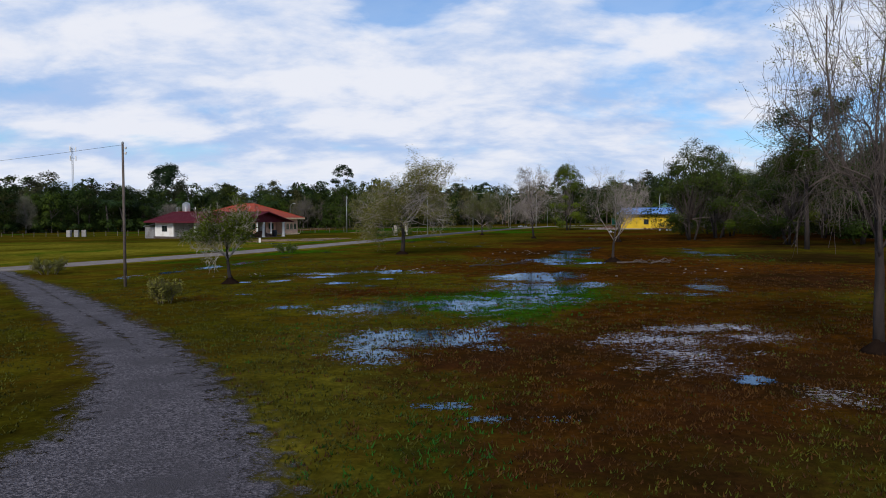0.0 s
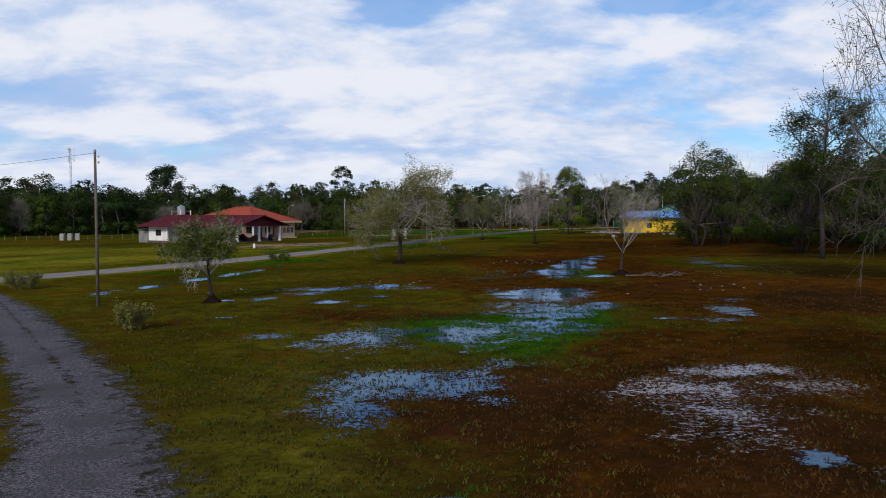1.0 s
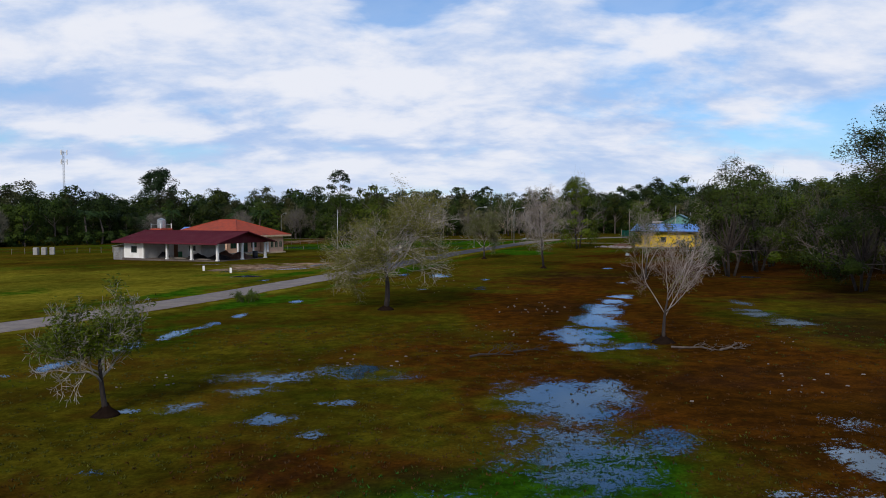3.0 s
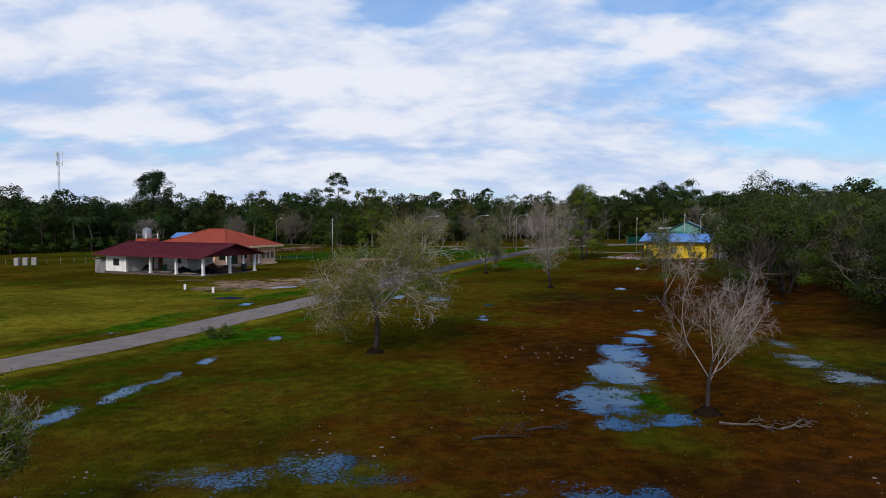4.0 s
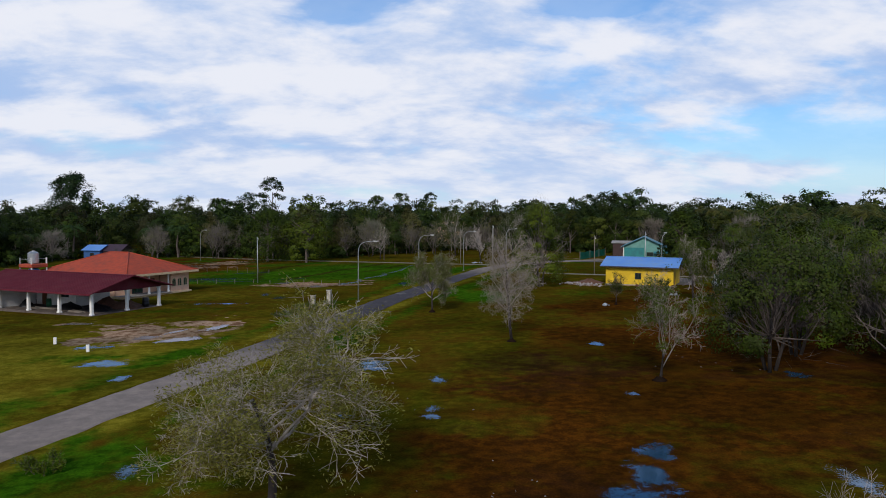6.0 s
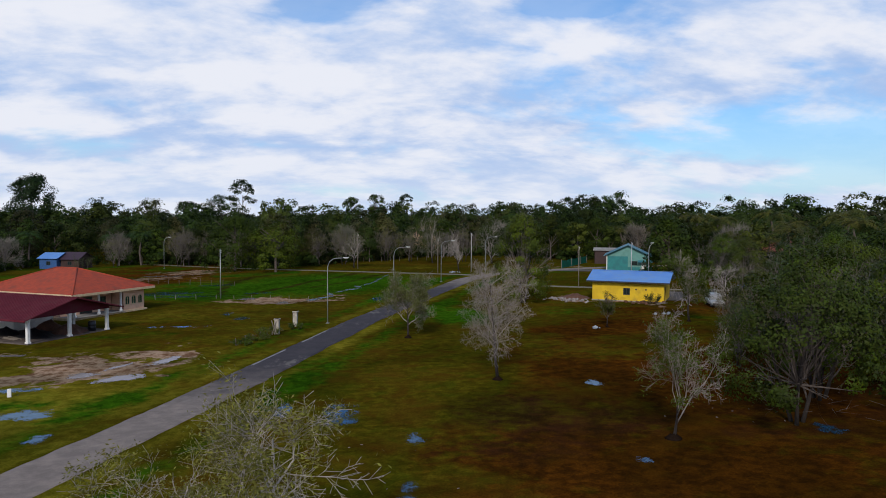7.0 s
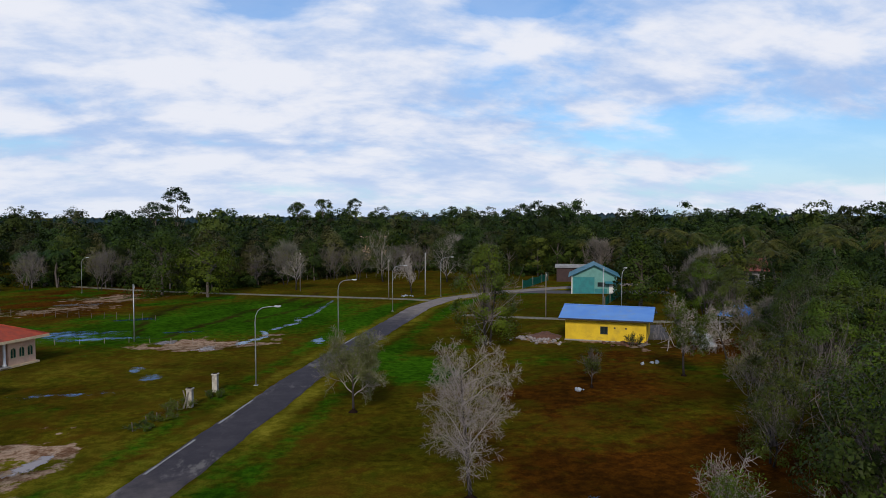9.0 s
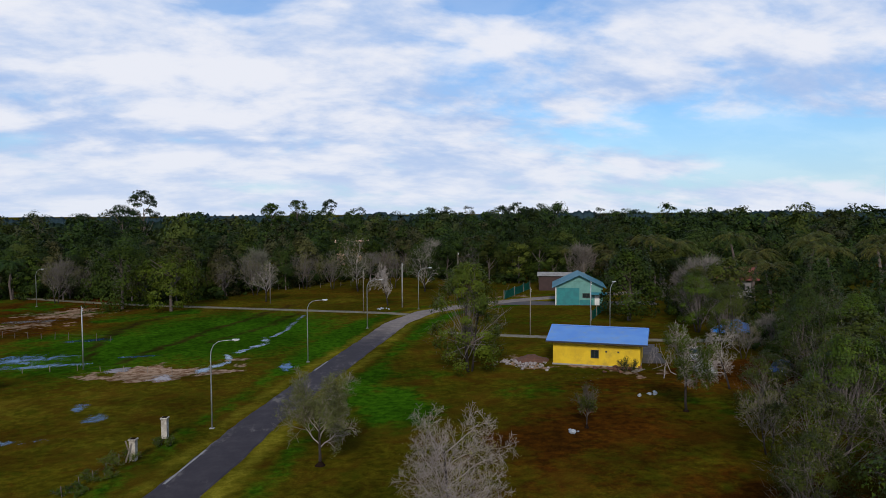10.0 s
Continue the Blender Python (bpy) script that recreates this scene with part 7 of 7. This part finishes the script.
def woods():
    rng = random.Random(77)
    placed = []
    houses = [(56, 194, 15), (62, 216, 10), (-78, 240, 10), (88, 188, 9), (25, 321, 15), (23, 296, 9), (68, 157, 5), (50, 133, 8)]
    # first rows: trees of their own
    line = []
    for (ax, ay), (bx, by) in zip(EDGE, EDGE[1:]):
        n = max(1, round(math.hypot(bx - ax, by - ay) / 5.0))
        line += [(ax + (bx - ax) * k / n, ay + (by - ay) * k / n) for k in range(n)]
    for row in range(2):
        for x, y in line:
            if rng.random() < 0.12:
                continue
            nx, ny = x - 0, y - 130
            d = math.hypot(nx, ny)
            out = row * 6.0 + rng.uniform(0, 5)
            px, py = x + nx / d * out + rng.uniform(-2, 2), y + ny / d * out + rng.uniform(-2, 2)
            if any(math.hypot(px - hx, py - hy) < hr for hx, hy, hr in houses) or py < 4:
                continue
            if inside_clearing(px, py) and edge_gap(px, py) > 3:
                continue
            left, right = px < -60, px > 45 and py < 150
            roll = rng.random()
            turn = rng.uniform(0, math.tau)
            if right:
                kind, mat, label = ("broad", WOODGREEN, "leafy green tree in the scrub wood") if roll < 0.42 else (("grey", GREYTWIG, "half-bare grey-green scrub tree") if roll < 0.7 else ("broad", DULLOLIVE, "olive-leaved tree in the scrub wood"))
                s = rng.uniform(0.55, 0.85)
            elif left and roll < 0.35:
                kind, mat, label, s = "palm", PALMLEAF, "oil palm with dark arching fronds", rng.uniform(0.9, 1.2)
            elif px > 70 and roll < 0.4:
                kind, mat, label, s = "palm", YELLOWPALM, "coconut palm with yellowing fronds", rng.uniform(1.0, 1.4)
            elif row == 0 and roll < 0.5:
                kind, mat, label, s = "grey", GREYTWIG, "bare grey-twigged tree at the wood's edge", rng.uniform(0.8, 1.15)
            elif roll < 0.75:
                kind, mat, label, s = "broad", (WOODGREEN, WOODDARK)[rng.random() < 0.55], "leafy tree at the wood's edge", rng.uniform(0.75, 1.05)
            else:
                kind, mat, label, s = "tallish", WOODDARK, "tall dark tree at the wood's edge", rng.uniform(0.7, 0.95)
            k = rng.randrange({"broad": 5, "grey": 4, "palm": 3, "tallish": 3}[kind])
            wood_tree(kind, k, px, py, s, turn, mat, label, rng.uniform(0.85, 1.15), DULLTWIG if kind == "grey" else None)
            placed.append((px, py))
    rng2 = np.random.default_rng(8)
    verts, tris, soft, count = [], [], [], 0
    for row in range(2):
        for x, y in line:
            d = math.hypot(x, y - 130)
            f = (d + 2 + 4.5 * row) / d
            px, py = x * f + rng2.normal(0, 1.5), 130 + (y - 130) * f + rng2.normal(0, 1.5)
            if py < 30 or any(math.hypot(px - hx, py - hy) < hr for hx, hy, hr in houses):
                continue
            v, t, w = CLOUDS["under", int(rng2.integers(3))]
            soft.append(w)
            s = rng2.uniform(0.6, 1.2)
            verts.append(v * s + (px, py, land(px))), tris.append(t + count)
            count += len(v)
    tagged(new("undergrowth", fast_mesh("undergrowth", np.concatenate(verts), np.concatenate(tris), WOODDARK, np.concatenate(soft))), "dark tangled undergrowth along the foot of the wood", "undergrowth", kind="stuff")
    # behind: one mass, growing coarser with distance
    verts, tris, tones, soft, count = [], [], [], [], 0
    for ring in range(0, 24):
        y0 = -20
        gap = 7.5 + 0.75 * ring
        out = 13 + 7.0 * ring + 0.55 * ring * ring
        for x, y in line[:: max(1, round(gap / 5.0))]:
            nx, ny = x, y - 130
            d = math.hypot(nx, ny)
            f = (d + out) / d
            for wide in range(1 if ring < 6 else 2):
                px, py = nx * f + rng2.normal(0, gap * 0.4), 130 + ny * f + rng2.normal(0, gap * 0.4)
                if py < 25 or not -36 < math.degrees(math.atan2(px, py - 10)) < 48 or any(math.hypot(px - hx, py - hy) < hr + 3 for hx, hy, hr in houses):
                    continue
                if inside_clearing(px, py):
                    continue
                v, t, ways = CLOUDS["mid" if ring < 4 else "far", int(rng2.integers(5))]
                s = (rng2.uniform(0.7, 1.02) if rng2.random() < (0.9 if ring < 5 else 0.72) else rng2.uniform(1.0, 1.12) if ring < 5 else rng2.uniform(1.02, 1.28)) * (0.72 if px > 40 and py < 190 else 1.0) * (1 + 0.004 * ring)
                a = rng2.uniform(0, math.tau)
                c, sn = math.cos(a) * s, math.sin(a) * s
                w = np.stack([v[:, 0] * c - v[:, 1] * sn + px, v[:, 0] * sn + v[:, 1] * c + py, v[:, 2] * s * rng2.uniform(0.9, 1.15) + land(px)], 1)
                c, sn = math.cos(a), math.sin(a)
                soft.append(np.stack([ways[:, 0] * c - ways[:, 1] * sn, ways[:, 0] * sn + ways[:, 1] * c, ways[:, 2]], 1))
                verts.append(w), tris.append(t + count), tones.append(np.full(len(w), rng2.random(), np.float32))
                count += len(w)
    ob = new("woodland", fast_mesh("woodland", np.concatenate(verts), np.concatenate(tris), FARLEAF, np.concatenate(soft)))
    ob.data.attributes.new("tone", "FLOAT", "POINT").data.foreach_set("value", np.concatenate(tones))
    tagged(ob, "dense dark green tropical wood stretching to the horizon", "woodland", kind="stuff")


woods()


def landmark(x, y, height, width, base, seed, lobes, mat, label, per=150, size=0.5, flat=0.7, name="tree"):
    rng = np.random.default_rng(seed)
    base = max(base, height - 0.85 * width)
    t = empty(name, pose(x, y, 0), label, "tree", "tall trees above the wood")
    crown = crown_cloud(rng, round(lobes * 1.7), height, width, base, size * 0.8, round(per * 0.6), flat, (0.10, 0.17), 0.35)
    for part_name, me in (("crown", fast_mesh("crown", crown[0], crown[1], mat, crown[2])), ("trunk", fast_mesh("trunk", *stem_cloud(rng, height * 0.95, 0.35, 7, width * 0.3), TWIGDARK))):
        ob = new(part_name, me)
        ob.parent = t


landmark(-148.7, 381.5, 31.4, 22.0, 10.0, 1, 44, DEEPGREEN, "huge round-crowned dark tree above the wood", 190, 0.55, 0.9)
landmark(-48.8, 335.0, 28.2, 12.5, 12.5, 2, 18, DEEPGREEN, "tall flat-topped tree with tiered branches above the wood", 120, 0.4, 0.5)
landmark(-9.4, 500.0, 25.0, 13.0, 7.0, 3, 18, DARKGREEN, "round-topped dark tree above the wood", 130, 0.5)
landmark(5.5, 500.0, 25.6, 14.0, 7.0, 4, 18, DARKGREEN, "round-topped dark tree above the wood", 130, 0.5)
landmark(25.0, 500.0, 26.6, 12.0, 9.0, 5, 14, DEEPGREEN, "open-crowned tall tree above the wood", 120, 0.45, 0.7)
landmark(-118.0, 372.0, 21.8, 14.0, 7.0, 6, 18, DARKGREEN, "open-crowned tall tree above the wood", 110, 0.38)
landmark(-95.0, 372.0, 21.2, 13.0, 7.0, 7, 17, DARKGREEN, "tall leafy tree above the wood", 110, 0.38)
landmark(-79.0, 372.0, 20.8, 12.0, 6.0, 8, 17, DEEPGREEN, "tall leafy tree above the wood", 110, 0.38)
landmark(-70.0, 400.0, 23.5, 19.0, 4.0, 9, 20, DEEPGREEN, "broad dark tree above the wood", 130, 0.45)
for k, (x, y) in enumerate(((88, 352), (98, 362), (108, 360), (117, 366))):
    landmark(x, y, 21.8 - abs(k - 1.3), 14, 8, 20 + k, 14, DEEPGREEN, "dark tree on the wood's low rise", 130, 0.45)
landmark(57.5, 171.5, 11.0, 11.5, -0.5, 30, 44, DARKGREEN, "dense dark round mango tree by the yard", 170, 0.27, 0.95)
landmark(-20.5, 211.0, 11.8, 12.5, -0.6, 31, 40, GREEN, "bright green spreading tree at the field edge", 120, 0.27)
landmark(-31.0, 218.0, 13.5, 16.0, -2.0, 32, 46, WOODGREEN, "dark green spreading tree at the field edge", 120, 0.30)
for k, (x, y, s) in enumerate(((80, 196, 1.45), (93, 196, 1.6), (99, 181, 1.5), (106, 190, 1.6), (84, 176, 1.3), (112, 178, 1.55), (95, 171, 1.4), (79, 206, 1.5), (103, 168, 1.4))):
    wood_tree("palm", k % 3, x, y, s, k * 1.3, YELLOWPALM, "coconut palm with yellowing fronds", 1.15)
for x, y, s in ((-48.0, 234.0, 1.25), (-43.0, 238.0, 1.1), (-12.0, 230.0, 1.3), (-5.5, 233.0, 1.2), (6.0, 243.0, 1.3), (12.5, 240.0, 1.1), (27.0, 236.0, 1.25), (-66.0, 240.0, 1.1)):
    copy_thing(bare, Matrix.Translation((x, y, land(x))) @ Matrix.Rotation(rng_edge.uniform(0, 6.28), 4, "Z") @ Matrix.Diagonal((s, s, s * rng_edge.uniform(0.9, 1.1), 1)))["group"] = "trees at the wood's edge"
tree(-2.6, 219.7, 9.0, 7.0, 131, "bare grey tree beside the side lane", UPRIGHT[:3], 3.6, 0.16, GREYLEAF, 0.2, 3, 0.4, group="trees at the wood's edge")
tree(21.6, 204.2, 8.5, 6.0, 133, "dead twisted grey tree by the road bend", UPRIGHT, 3.4, 0.15, twig=TWIG, wiggle=0.3, taper=0.5, group="trees at the wood's edge")
tree(33.0, 226.0, 12.0, 9.0, 135, "tall grey-green tree behind the road bend", BUSHY, 6.0, 0.2, WOODGREEN, 0.17, 9, 0.7, twig=TWIG, scatter=0.35, group="trees at the wood's edge")
tree(18.0, 232.0, 13.0, 9.0, 137, "tall olive tree behind the road bend", BUSHY, 6.0, 0.2, DULLOLIVE, 0.17, 9, 0.7, twig=TWIG, scatter=0.35, group="trees at the wood's edge")


def far_hills():
    """Low wooded ridges at the horizon, with a lumpy treetop line."""
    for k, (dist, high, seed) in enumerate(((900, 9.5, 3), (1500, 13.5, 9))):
        verts, faces = [], []
        n = 1100
        for i in range(n + 1):
            a = radians(-58 + 116 * i / n)
            bump = noise2(i * 0.03, seed, 1.0, seed) * 4.0 * (k + 1) + noise2(i * 0.37, seed, 1.0, seed + 5) * (5.0 + 1.5 * k)
            rise = high * (0.9 + 0.3 * math.sin(a * 1.2))
            for d, z in ((0, -1), (12, rise * 0.75 + bump * 0.7), (60, rise + bump), (200, rise * 0.5)):
                verts.append((math.sin(a) * (dist + d), math.cos(a) * (dist + d), max(-1, z)))
        for i in range(n):
            for j in range(3):
                faces.append((i * 4 + j, (i + 1) * 4 + j, (i + 1) * 4 + j + 1, i * 4 + j + 1))
        # the farther ridge has distance haze put into its bluer, paler colour
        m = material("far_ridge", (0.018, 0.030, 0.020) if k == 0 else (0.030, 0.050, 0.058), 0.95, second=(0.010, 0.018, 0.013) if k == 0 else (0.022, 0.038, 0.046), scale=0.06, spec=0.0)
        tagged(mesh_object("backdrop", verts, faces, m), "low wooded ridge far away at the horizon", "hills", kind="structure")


far_hills()


# ---- grass ----
def sward():
    """Tufts of grass on the near pasture, green or rust-coloured as the ground is."""
    rng = np.random.default_rng(21)
    left = [(-9, -8), (6, -6.9), (9.5, -6.9), (13, -8.2), (17.5, -10.6), (22, -13.9), (28, -18.2), (35, -23)]
    right = [(-9, -0.6), (7, -1.6), (10.8, -3.1), (14, -4.9), (18.5, -7.5), (24, -11.4), (32, -17), (45, -27)]
    spots = {"green": [], "rust": [], "lush": []}
    for y0, y1, x0, x1, per in ((4, 12, -11, 9, 40), (12, 20, -15, 13, 24), (20, 32, -16, 18, 10), (32, 52, -18, 22, 3)):
        n = int((y1 - y0) * (x1 - x0) * per)
        for x, y in zip(rng.uniform(x0, x1, n), rng.uniform(y0, y1, n)):
            inner = min(x - along(left, y), along(right, y) - x)
            if inner > 0 and rng.random() < min(0.985, 0.35 + inner / 1.6):
                continue
            brown, lush, _, _, _ = cover(x, y)
            roll = rng.random()
            spots["lush" if roll < lush * 0.8 else ("rust" if roll < lush * 0.8 + brown else "green")].append((x, y, land(x)))
    looks = {"green": ((0.064, 0.062, 0.0045), (0.034, 0.034, 0.0025), "short olive-green grass"), "rust": ((0.068, 0.027, 0.004), (0.036, 0.015, 0.003), "short rust-brown dying grass"), "lush": ((0.020, 0.076, 0.0035), (0.010, 0.042, 0.0025), "longer bright green bog grass")}
    for key, at in spots.items():
        blades = 5
        at = np.repeat(np.array(at), blades, axis=0)
        n = len(at)
        a = rng.uniform(0, math.tau, n)
        h = rng.uniform(0.025, 0.07, n) * (1.25 if key == "lush" else 1.0)
        w = rng.uniform(0.006, 0.014, n) * (1 + at[:, 1] / 25)
        foot = at + np.stack([rng.normal(0, 0.05, n), rng.normal(0, 0.05, n), np.zeros(n)], 1)
        side = np.stack([np.cos(a) * w, np.sin(a) * w, np.zeros(n)], 1)
        tip = foot + np.stack([rng.normal(0, 0.5, n) * h, rng.normal(0, 0.5, n) * h, h], 1)
        k = np.arange(n)[:, None] * 3
        ob = new("grass", fast_mesh("grass", np.stack([foot - side, foot + side, tip], 1).reshape(-1, 3), k + (0, 1, 2), material(key + "_grass", looks[key][0], 0.75, second=looks[key][1], scale=1.5, random_tint=0.4, spec=0.15)))
        tagged(ob, looks[key][2] + " covering the near pasture", "grass", kind="stuff")


sward()
